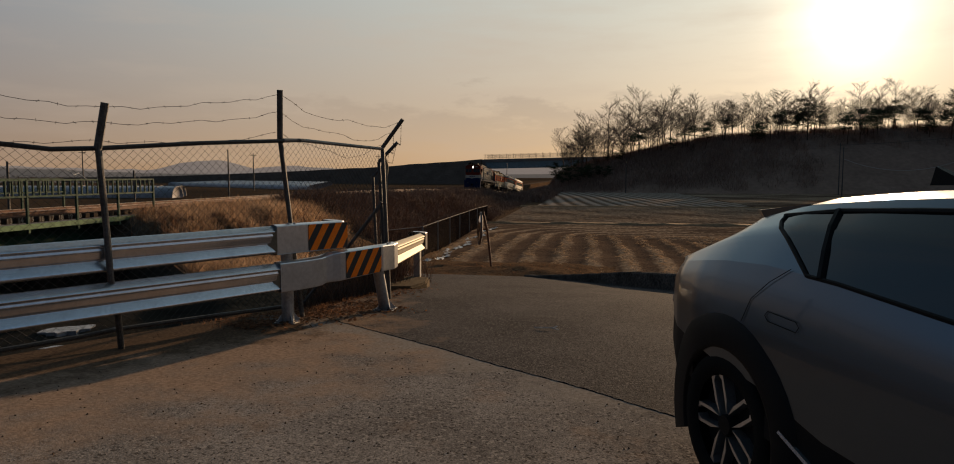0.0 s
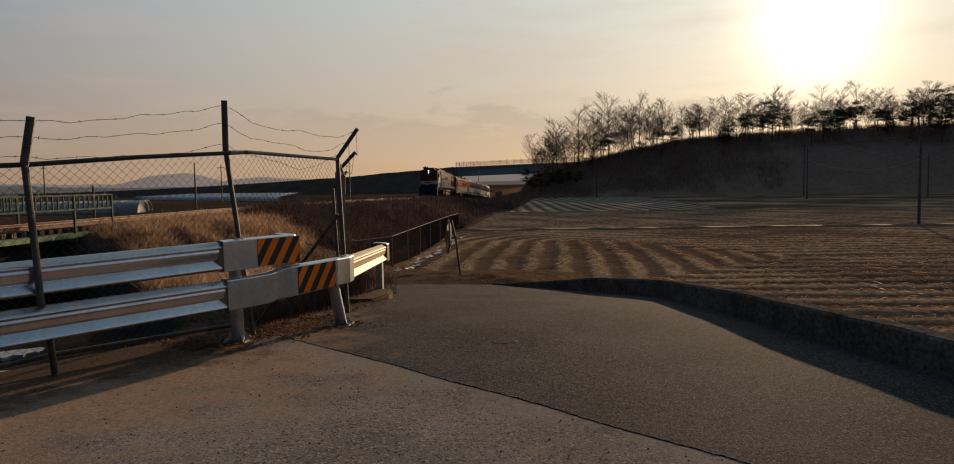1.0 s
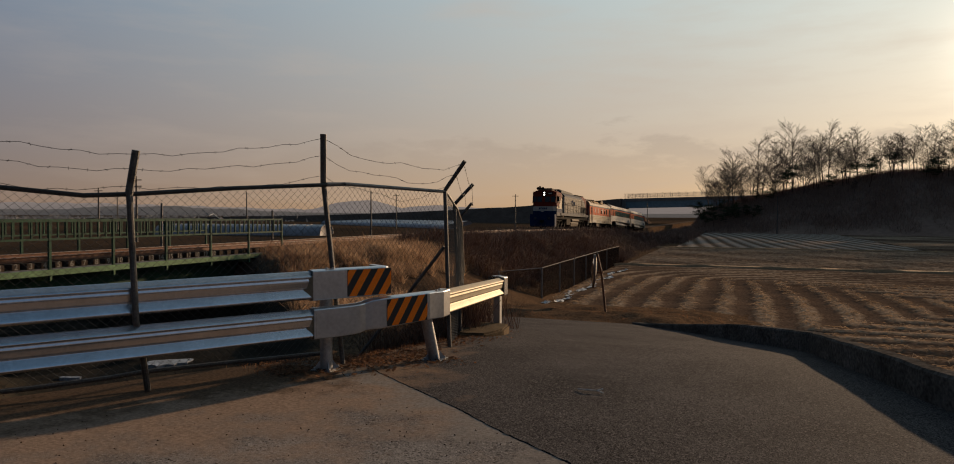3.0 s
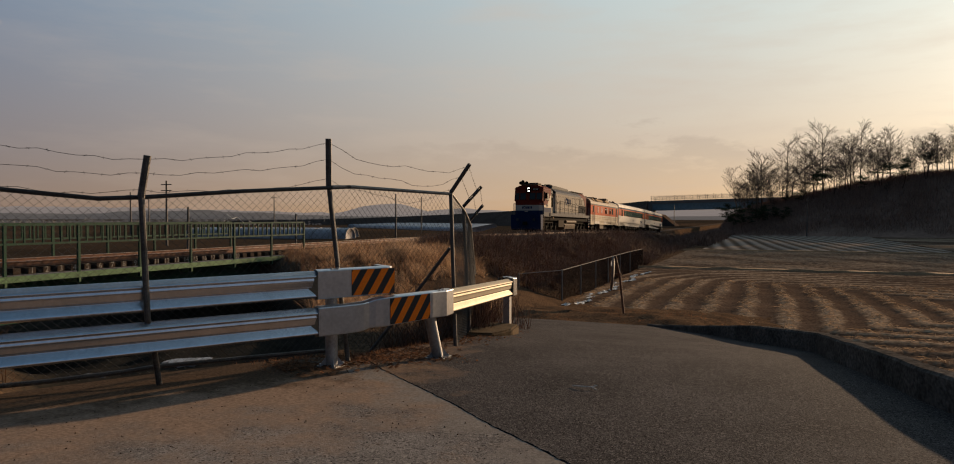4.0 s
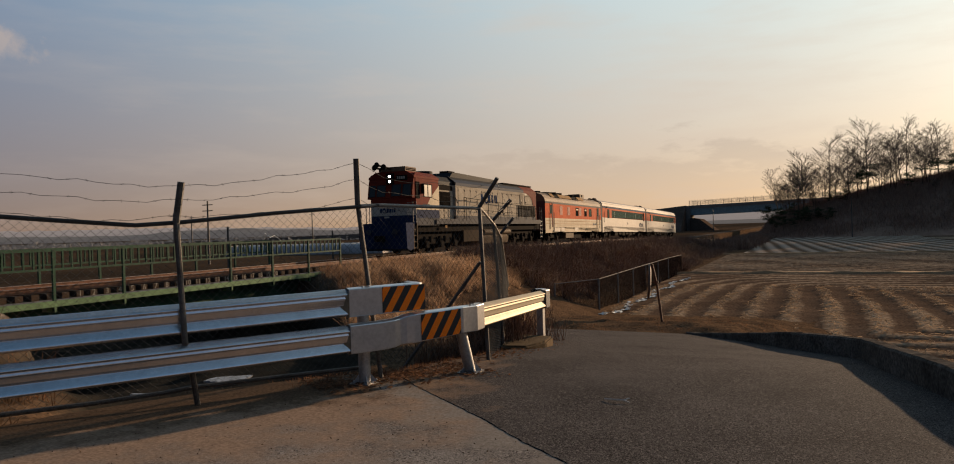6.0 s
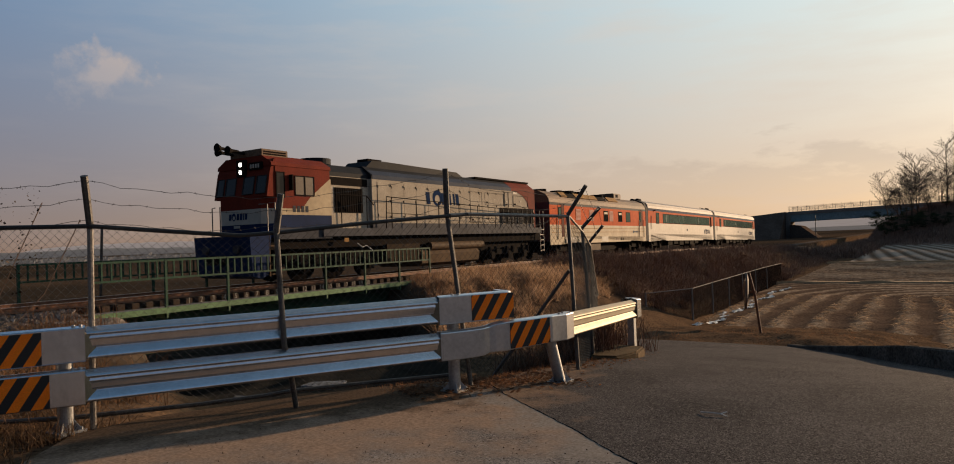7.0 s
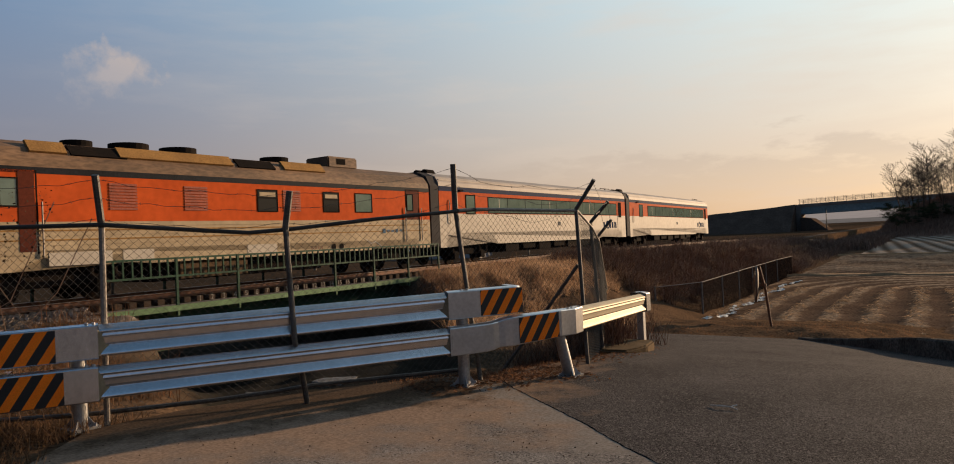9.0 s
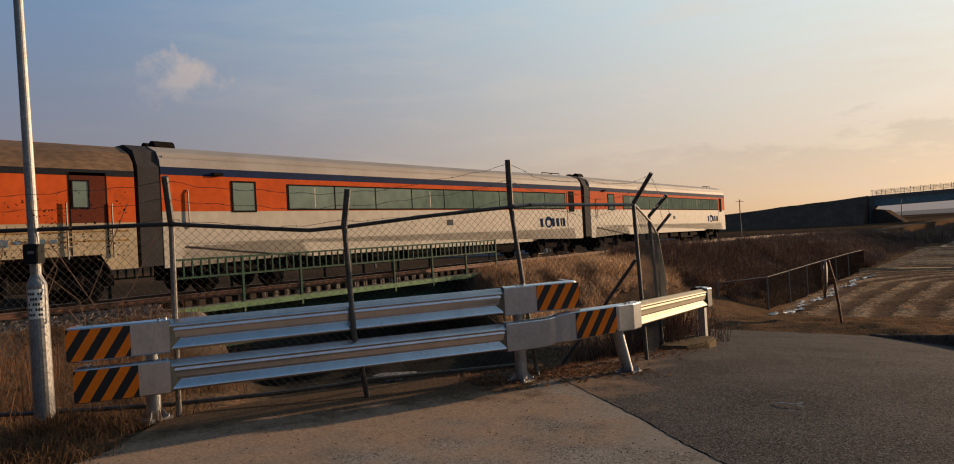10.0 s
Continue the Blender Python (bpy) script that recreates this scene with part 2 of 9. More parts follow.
GROUND = blend_by(blend_by(mat("earth_and_dry_grass", (0.13, 0.08, 0.048), 0.95, other=(0.055, 0.037, 0.025), scale=0.7, fine=14, amount=0.9, bump=0.8, spec=0.0),
                           "gravel", (0.20, 0.17, 0.145), (0.08, 0.066, 0.055), 14.0), "mud_shade", (0.035, 0.03, 0.024), (0.015, 0.014, 0.012), 1.2)
FIELD = blend_by(mat("harvested_soil", (0.125, 0.083, 0.058), 0.95, other=(0.072, 0.048, 0.034), scale=0.9, fine=9, amount=0.8, bump=0.7, spec=0.0),
                 "straw", (0.38, 0.278, 0.192), (0.20, 0.14, 0.093), 5.0, 0.9)
FIELD_PALE = blend_by(mat("pale_stubble_soil", (0.13, 0.094, 0.067), 0.95, other=(0.08, 0.058, 0.043), scale=0.9, fine=9, amount=0.6, bump=0.5, spec=0.0),
                      "straw", (0.40, 0.325, 0.26), (0.28, 0.22, 0.175), 3.0)
ASPHALT = mat("old_asphalt", (0.084, 0.074, 0.071), 0.88, other=(0.043, 0.038, 0.037), scale=0.8, fine=110, amount=1.4, bump=0.9, spec=0.01, relief=0.006)
CONCRETE = mat("worn_concrete", (0.228, 0.202, 0.184), 0.92, other=(0.108, 0.094, 0.085), scale=0.9, fine=80, amount=0.9, bump=0.5, spec=0.0, relief=0.006)
speck(ASPHALT, 85.0, (0.155, 0.138, 0.130), (0.012, 0.011, 0.010), 0.20)
speck(CONCRETE, 60.0, (0.29, 0.255, 0.225), (0.05, 0.043, 0.038), 0.12)
drift(CONCRETE, (-3.6, 5.0, 0), (0.846, -0.533, 0), 3.1, (0.30, 0.212, 0.155), (0.19, 0.132, 0.096))
drift(CONCRETE, (-4.95, 3.2, 0), (0.846, -0.533, 0), 1.0, (0.125, 0.084, 0.056), (0.065, 0.045, 0.032), scale=2.6, edges=(0.60, 0.86))
drift(CONCRETE, (-0.92, 5.63, 0), (-0.62, -0.78, 0), 1.3, (0.25, 0.216, 0.188), (0.165, 0.141, 0.121), scale=2.4, edges=(0.78, 1.02))
drift(ASPHALT, (-2.6, 7.6, 0), (0.95, 0.30, 0), 1.5, (0.22, 0.148, 0.102), (0.14, 0.095, 0.066), edges=(0.74, 0.98))
SAND = mat("drifted_sand", (0.27, 0.17, 0.095), 0.95, other=(0.18, 0.115, 0.065), scale=2.0, fine=40, amount=0.7, bump=0.7, spec=0.05)
KERB = mat("stained_kerb_concrete", (0.125, 0.108, 0.094), 0.95, other=(0.042, 0.036, 0.031), scale=2.2, fine=22, amount=0.8, bump=0.7, spec=0.0)
ZINC = mat("galvanised_steel", (0.66, 0.662, 0.68), 0.27, 0.95, other=(0.55, 0.553, 0.568), scale=5.0, fine=40, amount=0.16, bump=0.015, stretch=(1, 1, 0.4))
ZINC_FLAT = mat("spangled_zinc_plate", (0.68, 0.675, 0.68), 0.30, 0.85, other=(0.56, 0.555, 0.56), scale=4.0, fine=25, amount=0.15, bump=0.015)
# rougher zinc, the low sun's golden reflection put into its base colour
ZINC_DULL = mat("sunset_tinted_zinc", (0.25, 0.215, 0.155), 0.62, 0.8, other=(0.18, 0.153, 0.108), scale=4.0, fine=40, amount=0.25, bump=0.03)
POLE = mat("dull_galvanised_pole", (0.27, 0.265, 0.26), 0.5, 0.6, other=(0.18, 0.175, 0.17), scale=5.0, fine=40, amount=0.35, bump=0.06)
ZINC_POST = mat("galvanised_post", (0.42, 0.42, 0.42), 0.45, 0.75, other=(0.28, 0.28, 0.28), scale=6.0, fine=40, amount=0.3, bump=0.05)
BLACK = mat("black_sheeting", (0.012, 0.011, 0.011), 0.55, scale=4, fine=80, amount=0.4, bump=0.05)
ORANGE = mat("orange_reflective_sheeting", (0.95, 0.21, 0.01), 0.6, other=(0.85, 0.17, 0.008), scale=5, fine=120, amount=0.25, bump=0.04, spec=0.2)
FENCE = mat("weathered_fence_steel", (0.10, 0.095, 0.09), 0.6, 0.5, other=(0.055, 0.045, 0.038), scale=5, fine=60, amount=0.6, bump=0.2)
FENCE_PALE = mat("galvanised_fence_pipe", (0.22, 0.205, 0.19), 0.6, 0.4, other=(0.12, 0.10, 0.085), scale=6, fine=60, amount=0.5, bump=0.15)
FENCE_BLACK = mat("black_tube_coating", (0.028, 0.026, 0.025), 0.55, other=(0.05, 0.045, 0.04), scale=5, fine=60, amount=0.5, bump=0.1, spec=0.2)
WIRE = mat("fence_wire", (0.085, 0.076, 0.068), 0.6, 0.4, other=(0.045, 0.039, 0.033), scale=3, fine=30, amount=0.4, bump=0.0)
PUDDLE = mat("still_field_water", (0.02, 0.02, 0.02), 0.05, other=(0.015, 0.015, 0.015), scale=1, fine=4, amount=0.1, bump=0.02, spec=0.5)
# pool water whose grey stands for the sky reflected in it
POOL_SKY = mat("pool_sky_grey", (0.26, 0.26, 0.275), 0.10, other=(0.14, 0.14, 0.15), scale=3, fine=20, amount=0.3, bump=0.1, spec=0.4)
MESH_DARK = mat("dull_rusted_mesh", (0.035, 0.029, 0.025), 0.8, other=(0.02, 0.017, 0.015), scale=4, fine=30, amount=0.4, bump=0.0, spec=0.0)
GREEN = mat("green_bridge_paint", (0.016, 0.058, 0.032), 0.7, other=(0.010, 0.032, 0.019), scale=2.5, fine=30, amount=0.6, bump=0.15, spec=0.2)
GREEN_PALE = mat("faded_green_girder_paint", (0.12, 0.21, 0.10), 0.7, other=(0.065, 0.11, 0.056), scale=2.0, fine=20, amount=0.6, bump=0.15, spec=0.2)
RUST = mat("rusty_rail_steel", (0.16, 0.065, 0.032), 0.75, 0.2, other=(0.08, 0.035, 0.02), scale=3, fine=50, amount=0.7, bump=0.3)
RAIL_TOP = mat("polished_rail_head", (0.55, 0.5, 0.45), 0.3, 0.9, scale=2, fine=30, amount=0.2, bump=0.02)
SLEEPER = mat("tarred_timber", (0.06, 0.042, 0.03), 0.85, other=(0.028, 0.02, 0.016), scale=3, fine=30, amount=0.7, bump=0.5, stretch=(1, 6, 6), spec=0.05)
BALLAST = mat("track_ballast", (0.105, 0.084, 0.07), 0.95, other=(0.055, 0.042, 0.035), scale=4, fine=18, amount=1.0, bump=1.0, spec=0.05)
NUMERAL = mat("worn_painted_numerals", (0.30, 0.28, 0.25), 0.8, other=(0.16, 0.145, 0.125), scale=9, fine=60, amount=0.5, bump=0.05, spec=0.0)
WHITE_MARK = mat("white_paint_marks", (0.75, 0.73, 0.68), 0.7, scale=8, fine=60, amount=0.3, bump=0.05)
GRASS = mat("dry_grass_blades", (0.52, 0.355, 0.225), 0.9, other=(0.22, 0.132, 0.08), scale=0.55, fine=8, amount=0.5, bump=0.0, island=0.5, spec=0.05)
VERGE = mat("brown_matted_grass", (0.205, 0.122, 0.068), 0.9, other=(0.075, 0.044, 0.027), scale=0.9, fine=8, amount=0.5, bump=0.0, island=0.5, spec=0.04)
STRAW = mat("pale_rice_straw", (0.42, 0.30, 0.195), 0.9, other=(0.27, 0.186, 0.116), scale=0.8, fine=8, amount=0.4, bump=0.0, island=0.4, spec=0.05)
REED = mat("rust_brown_weeds", (0.20, 0.098, 0.052), 0.9, other=(0.10, 0.052, 0.03), scale=0.5, fine=6, amount=0.5, bump=0.0, island=0.5, spec=0.05)
TWIG = mat("bare_brush_twigs", (0.225, 0.148, 0.110), 0.95, other=(0.12, 0.08, 0.062), scale=0.2, fine=4, amount=0.6, bump=0.0, island=0.4, spec=0.05)
REED_DARK = mat("red_brown_brush", (0.19, 0.105, 0.068), 0.95, other=(0.095, 0.056, 0.039), scale=0.4, fine=6, amount=0.5, bump=0.0, island=0.5, spec=0.02)
VINE_DRY = mat("dry_brown_leaves", (0.16, 0.085, 0.035), 0.95, other=(0.07, 0.04, 0.022), scale=2.0, fine=20, amount=0.5, bump=0.0, island=0.5, spec=0.0)
UNDERGROWTH = mat("brown_hill_undergrowth", (0.30, 0.195, 0.145), 0.95, other=(0.22, 0.14, 0.105), scale=0.2, fine=3, amount=0.3, bump=0.0, island=0.3, spec=0.0)
VINE = mat("withered_vine_leaves", (0.05, 0.035, 0.024), 0.95, other=(0.025, 0.019, 0.014), scale=2.0, fine=20, amount=0.5, bump=0.0, island=0.4, spec=0.0)
BARK = mat("grey_brown_bark", (0.115, 0.085, 0.062), 0.95, other=(0.06, 0.045, 0.035), scale=0.8, fine=12, amount=0.6, bump=0.3, spec=0.05)
PINE_BARK = mat("reddish_pine_bark", (0.13, 0.07, 0.045), 0.95, other=(0.07, 0.045, 0.03), scale=0.8, fine=12, amount=0.6, bump=0.3, spec=0.05)
NEEDLES = mat("pine_needles", (0.045, 0.062, 0.028), 0.9, other=(0.025, 0.035, 0.018), scale=0.6, fine=5, amount=0.5, bump=0.0, island=0.5, spec=0.05)
# darker than the hillside: the banks' shade is put into this colour
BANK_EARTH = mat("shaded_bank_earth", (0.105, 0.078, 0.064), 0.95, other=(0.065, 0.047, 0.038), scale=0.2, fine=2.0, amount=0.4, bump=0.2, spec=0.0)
HILLSIDE = mat("leaf_covered_hillside", (0.27, 0.175, 0.13), 0.95, other=(0.20, 0.13, 0.095), scale=0.08, fine=0.9, amount=0.25, bump=0.1, spec=0.0)
FAR_HILL = mat("far_hills_haze_glow", (0.10, 0.10, 0.10), 1.0, other=(0.08, 0.08, 0.08), scale=0.004, fine=0.05, amount=0.3, bump=0.0, spec=0.0)
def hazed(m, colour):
    """Far distance, its bright evening haze painted in as a faint glow."""
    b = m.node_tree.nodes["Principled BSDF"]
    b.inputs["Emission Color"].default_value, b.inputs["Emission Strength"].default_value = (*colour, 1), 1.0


# haze over the far trees, given to them as a glow colour
FAR_HAZE_GLOW = (0.05, 0.045, 0.042)
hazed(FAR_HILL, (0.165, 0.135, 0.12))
NEAR_RIDGE = mat("wooded_ridge_haze_glow", (0.10, 0.095, 0.09), 1.0, other=(0.07, 0.067, 0.064), scale=0.01, fine=0.1, amount=0.4, bump=0.0, spec=0.0)
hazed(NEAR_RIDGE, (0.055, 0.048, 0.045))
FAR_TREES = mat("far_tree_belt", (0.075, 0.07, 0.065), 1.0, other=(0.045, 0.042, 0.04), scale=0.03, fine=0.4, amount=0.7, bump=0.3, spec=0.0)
hazed(FAR_TREES, FAR_HAZE_GLOW)
PLASTIC = mat("greenhouse_film", (0.34, 0.325, 0.335), 0.4, other=(0.22, 0.21, 0.215), scale=0.3, fine=3, amount=0.3, bump=0.05, spec=0.2)
BLUE_STEEL = mat("pale_blue_bridge_paint", (0.17, 0.24, 0.26), 0.6, other=(0.12, 0.20, 0.24), scale=0.15, fine=2, amount=0.3, bump=0.05)
GREY_CON = mat("grey_bridge_concrete", (0.22, 0.20, 0.18), 0.9, other=(0.14, 0.125, 0.115), scale=0.2, fine=3, amount=0.4, bump=0.1, spec=0.05)


def backlit(m, amount):
    """Thin dry blades let the low sun shine through them."""
    t = m.node_tree
    b, out = t.nodes["Principled BSDF"], t.nodes["Material Output"]
    tr, mx = t.nodes.new("ShaderNodeBsdfTranslucent"), t.nodes.new("ShaderNodeMixShader")
    mx.inputs[0].default_value = amount
    t.links.new(b.inputs["Base Color"].links[0].from_socket, tr.inputs["Color"])
    t.links.new(b.outputs[0], mx.inputs[1])
    t.links.new(tr.outputs[0], mx.inputs[2])
    t.links.new(mx.outputs[0], out.inputs["Surface"])


backlit(GRASS, 0.45)
backlit(REED, 0.4)
backlit(VERGE, 0.4)
backlit(STRAW, 0.3)
# train
T_RED = mat("weathered_red_cab_paint", (0.165, 0.026, 0.014), 0.8, other=(0.105, 0.018, 0.011), scale=1.2, fine=25, amount=0.35, bump=0.05, spec=0.06)
T_ORANGE = mat("orange_red_coach_paint", (0.50, 0.086, 0.020), 0.7, other=(0.40, 0.066, 0.016), scale=0.9, fine=5.0, amount=0.18, bump=0.06, spec=0.02)
T_CREAM = mat("dusty_cream_paint", (0.41, 0.325, 0.215), 0.55, other=(0.29, 0.225, 0.145), scale=1.1, fine=5, amount=0.2, bump=0.08, spec=0.06)
T_HOOD = mat("weathered_grey_hood_paint", (0.39, 0.342, 0.277), 0.85, other=(0.26, 0.222, 0.176), scale=0.9, fine=30, amount=0.45, bump=0.08, spec=0.04)
T_WHITE = mat("pale_coach_paint", (0.43, 0.38, 0.315), 0.6, other=(0.37, 0.327, 0.27), scale=0.8, fine=4, amount=0.14, bump=0.05, spec=0.10)
T_BLUE = mat("deep_blue_paint", (0.012, 0.024, 0.070), 0.8, other=(0.008, 0.016, 0.044), scale=1.2, fine=25, amount=0.4, bump=0.04, spec=0.06)
T_FADED_BLUE = mat("faded_blue_hood_paint", (0.038, 0.050, 0.076), 0.75, other=(0.025, 0.033, 0.05), scale=1.2, fine=25, amount=0.4, bump=0.04, spec=0.06)
T_GREY = mat("grey_sill_paint", (0.060, 0.062, 0.074), 0.75, other=(0.032, 0.032, 0.037), scale=1.2, fine=25, amount=0.5, bump=0.05, spec=0.06)
T_ROOF = mat("dark_grey_hood_roof", (0.018, 0.020, 0.026), 0.7, other=(0.010, 0.011, 0.013), scale=1.0, fine=20, amount=0.5, bump=0.08, spec=0.06)
T_ROOF_RUST = mat("sooty_brown_coach_roof", (0.20, 0.118, 0.066), 0.75, 0.0, other=(0.075, 0.046, 0.029), scale=0.7, fine=15, amount=0.6, bump=0.1, stretch=(1, 0.3, 1), spec=0.3)
T_SILVER = mat("ribbed_silver_roof", (0.30, 0.27, 0.25), 0.7, 0.1, other=(0.235, 0.205, 0.185), scale=0.7, fine=15, amount=0.1, bump=0.05, spec=0.3)
T_DOOR = mat("dark_red_door_paint", (0.11, 0.026, 0.014), 0.8, other=(0.07, 0.018, 0.011), scale=1.0, fine=20, amount=0.3, bump=0.04, spec=0.06)
T_DARK = mat("grimy_underframe", (0.009, 0.008, 0.0075), 0.9, other=(0.016, 0.012, 0.010), scale=2.0, fine=25, amount=0.7, bump=0.2, spec=0.02)
T_TANK = mat("brown_tank_paint", (0.100, 0.062, 0.034), 0.7, other=(0.052, 0.032, 0.018), scale=1.5, fine=20, amount=0.4, bump=0.08, spec=0.06)
T_YELLOW = mat("ochre_roof_panel", (0.30, 0.165, 0.055), 0.8, other=(0.20, 0.11, 0.042), scale=1.5, fine=20, amount=0.4, bump=0.05, spec=0.06)
T_GLASS = mat("dark_tinted_glass", (0.018, 0.017, 0.015), 0.08, other=(0.012, 0.012, 0.011), scale=1.0, fine=3, amount=0.1, bump=0.0, spec=0.3)
T_GLASS_GREEN = mat("greenish_coach_glass", (0.13, 0.18, 0.15), 0.1, other=(0.08, 0.12, 0.10), scale=0.8, fine=3, amount=0.2, bump=0.0, spec=0.8)
T_BLIND = mat("brown_window_blind", (0.075, 0.055, 0.04), 0.3, other=(0.10, 0.075, 0.055), scale=1.5, fine=12, amount=0.3, bump=0.0, spec=0.3)
T_RUBBER = mat("grey_rubber_bellows", (0.05, 0.046, 0.047), 0.8, scale=2, fine=20, amount=0.3, bump=0.2, spec=0.05)
T_MESH = mat("dull_grey_mesh_paint", (0.16, 0.15, 0.145), 0.8, scale=3, fine=30, amount=0.4, bump=0.02, spec=0.0)
T_BOX = mat("sooty_brown_box_paint", (0.045, 0.030, 0.019), 0.85, other=(0.02, 0.014, 0.010), scale=1.5, fine=20, amount=0.5, bump=0.1, spec=0.03)
T_SCRIPT = mat("light_blue_script_paint", (0.13, 0.19, 0.26), 0.7, scale=3, fine=30, amount=0.4, bump=0.02, spec=0.0)
T_LOGO = mat("blue_lettering_paint", (0.022, 0.038, 0.085), 0.6, scale=3, fine=30, amount=0.4, bump=0.02, spec=0.0)
T_LAMP = glowing("lit_headlamp", (1.0, 0.97, 0.85), 6.0)
# car
C_PAINT = mat("dark_blue_grey_car_paint", (0.105, 0.135, 0.168), 0.30, 0.85, other=(0.095, 0.122, 0.152), scale=1.5, fine=400, amount=0.06, bump=0.004, coat=0.5)
C_CLAD = mat("black_plastic_cladding", (0.012, 0.012, 0.013), 0.6, scale=3, fine=200, amount=0.2, bump=0.05, spec=0.12)
C_GLASS = mat("privacy_glass", (0.012, 0.013, 0.014), 0.06, scale=1, fine=2, amount=0.05, bump=0.0, spec=0.6)
C_TYRE = mat("tyre_rubber", (0.011, 0.011, 0.011), 0.85, scale=6, fine=80, amount=0.3, bump=0.1, spec=0.08)
C_RIM = mat("machined_alloy", (0.75, 0.75, 0.76), 0.3, 0.9, scale=6, fine=100, amount=0.1, bump=0.02)
C_LIGHT = mat("dark_red_lamp_lens", (0.10, 0.008, 0.006), 0.15, scale=3, fine=30, amount=0.2, bump=0.0)
C_CHROME = mat("satin_trim", (0.62, 0.62, 0.62), 0.25, 0.95, scale=3, fine=30, amount=0.1, bump=0.0)
STRIP = mat("pale_trash_film", (0.62, 0.62, 0.60), 0.6, other=(0.42, 0.42, 0.42), scale=8, fine=30, amount=0.4, bump=0.3)
MIRROR = mat("polished_mirror_face", (0.8, 0.8, 0.8), 0.05, 1.0, scale=1, fine=2, amount=0.02, bump=0.0)
RIM_ORANGE = mat("faded_orange_back", (0.12, 0.075, 0.055), 0.7, other=(0.07, 0.05, 0.04), scale=4, fine=40, amount=0.4, bump=0.1)
# cable with the sunlight on it put into a pale base colour
WIRE_PALE = mat("sunlit_cable", (0.5, 0.45, 0.4), 0.4, 0.3, scale=1, fine=5, amount=0.2, bump=0.0)
MOSS = mat("ochre_block_concrete", (0.13, 0.085, 0.045), 0.92, other=(0.07, 0.048, 0.028), scale=4, fine=40, amount=0.6, bump=0.5, spec=0.05)


# ---- building blocks ----
def part(name, bm, material, parent=None, label="", smooth=False):
    me = bpy.data.meshes.new(name)
    bm.normal_update()
    bm.to_mesh(me)
    bm.free()
    me.materials.append(material)
    if smooth:
        me.polygons.foreach_set("use_smooth", [True] * len(me.polygons))
    ob = new(name, me)
    ob.parent = parent
    if label:
        ob["label"] = label
    return ob


def rounded(pts, n=4):
    """A finer outline that runs smoothly through the given points."""
    out = []
    for i in range(len(pts) - 1):
        p0, p1, p2, p3 = [Vector(pts[max(0, min(len(pts) - 1, k))]) for k in (i - 1, i, i + 1, i + 2)]
        for j in range(n):
            t = j / n
            out.append(tuple(0.5 * ((p1 * 2) + (p2 - p0) * t + (p0 * 2 - p1 * 5 + p2 * 4 - p3) * t * t + (p1 * 3 - p0 - p2 * 3 + p3) * t ** 3)))
    return out + [tuple(pts[-1])]


def soup(name, verts, faces, material, parent=None, label="", smooth=False):
    me = bpy.data.meshes.new(name)
    me.from_pydata(verts, [], faces)
    me.materials.append(material)
    if smooth:
        me.polygons.foreach_set("use_smooth", [True] * len(me.polygons))
    ob = new(name, me)
    ob.parent = parent
    if label:
        ob["label"] = label
    return ob


def thing(name, label, category, at=(0, 0, 0), group="", kind=""):
    ob = new(name)
    ob.empty_display_size = 0.2
    ob.location = at
    return tagged(ob, label, category, group, kind)


def box(bm, x0, x1, y0, y1, z0, z1, bevel=0.0):
    vs = [bm.verts.new((x, y, z)) for x in (x0, x1) for y in (y0, y1) for z in (z0, z1)]
    fs = [bm.faces.new([vs[i] for i in q]) for q in ((0, 1, 3, 2), (4, 6, 7, 5), (0, 4, 5, 1), (2, 3, 7, 6), (0, 2, 6, 4), (1, 5, 7, 3))]
    if bevel:
        bmesh.ops.bevel(bm, geom=list({e for f in fs for e in f.edges}), offset=bevel, segments=2, affect="EDGES")
    return bm


def cyl(bm, a, b, r, r2=None, seg=8, caps=True):
    a, b = Vector(a), Vector(b)
    r2 = r if r2 is None else r2
    d = (b - a).normalized()
    u = d.orthogonal().normalized()
    v = d.cross(u)
    ring = [[bm.verts.new(p + (u * math.cos(k) + v * math.sin(k)) * q) for k in (2 * math.pi * i / seg for i in range(seg))] for p, q in ((a, r), (b, r2))]
    for i in range(seg):
        j = (i + 1) % seg
        bm.faces.new((ring[0][i], ring[0][j], ring[1][j], ring[1][i]))
    if caps:
        bm.faces.new(ring[0][::-1])
        bm.faces.new(ring[1])
    return bm


def pipe(bm, pts, r, seg=8):
    """A round bar along a line of points, mitred at its bends."""
    pts = [Vector(p) for p in pts]
    rings, u = [], None
    for i, p in enumerate(pts):
        d = ((pts[min(i + 1, len(pts) - 1)] - pts[max(i - 1, 0)])).normalized()
        u = d.orthogonal().normalized() if u is None else (u - d * u.dot(d)).normalized()
        v = d.cross(u)
        rings.append([bm.verts.new(p + (u * math.cos(k) + v * math.sin(k)) * r) for k in (2 * math.pi * j / seg for j in range(seg))])
    for a, b in zip(rings, rings[1:]):
        for j in range(seg):
            k = (j + 1) % seg
            bm.faces.new((a[j], a[k], b[k], b[j]))
    bm.faces.new(rings[0][::-1])
    bm.faces.new(rings[-1])
    return bm


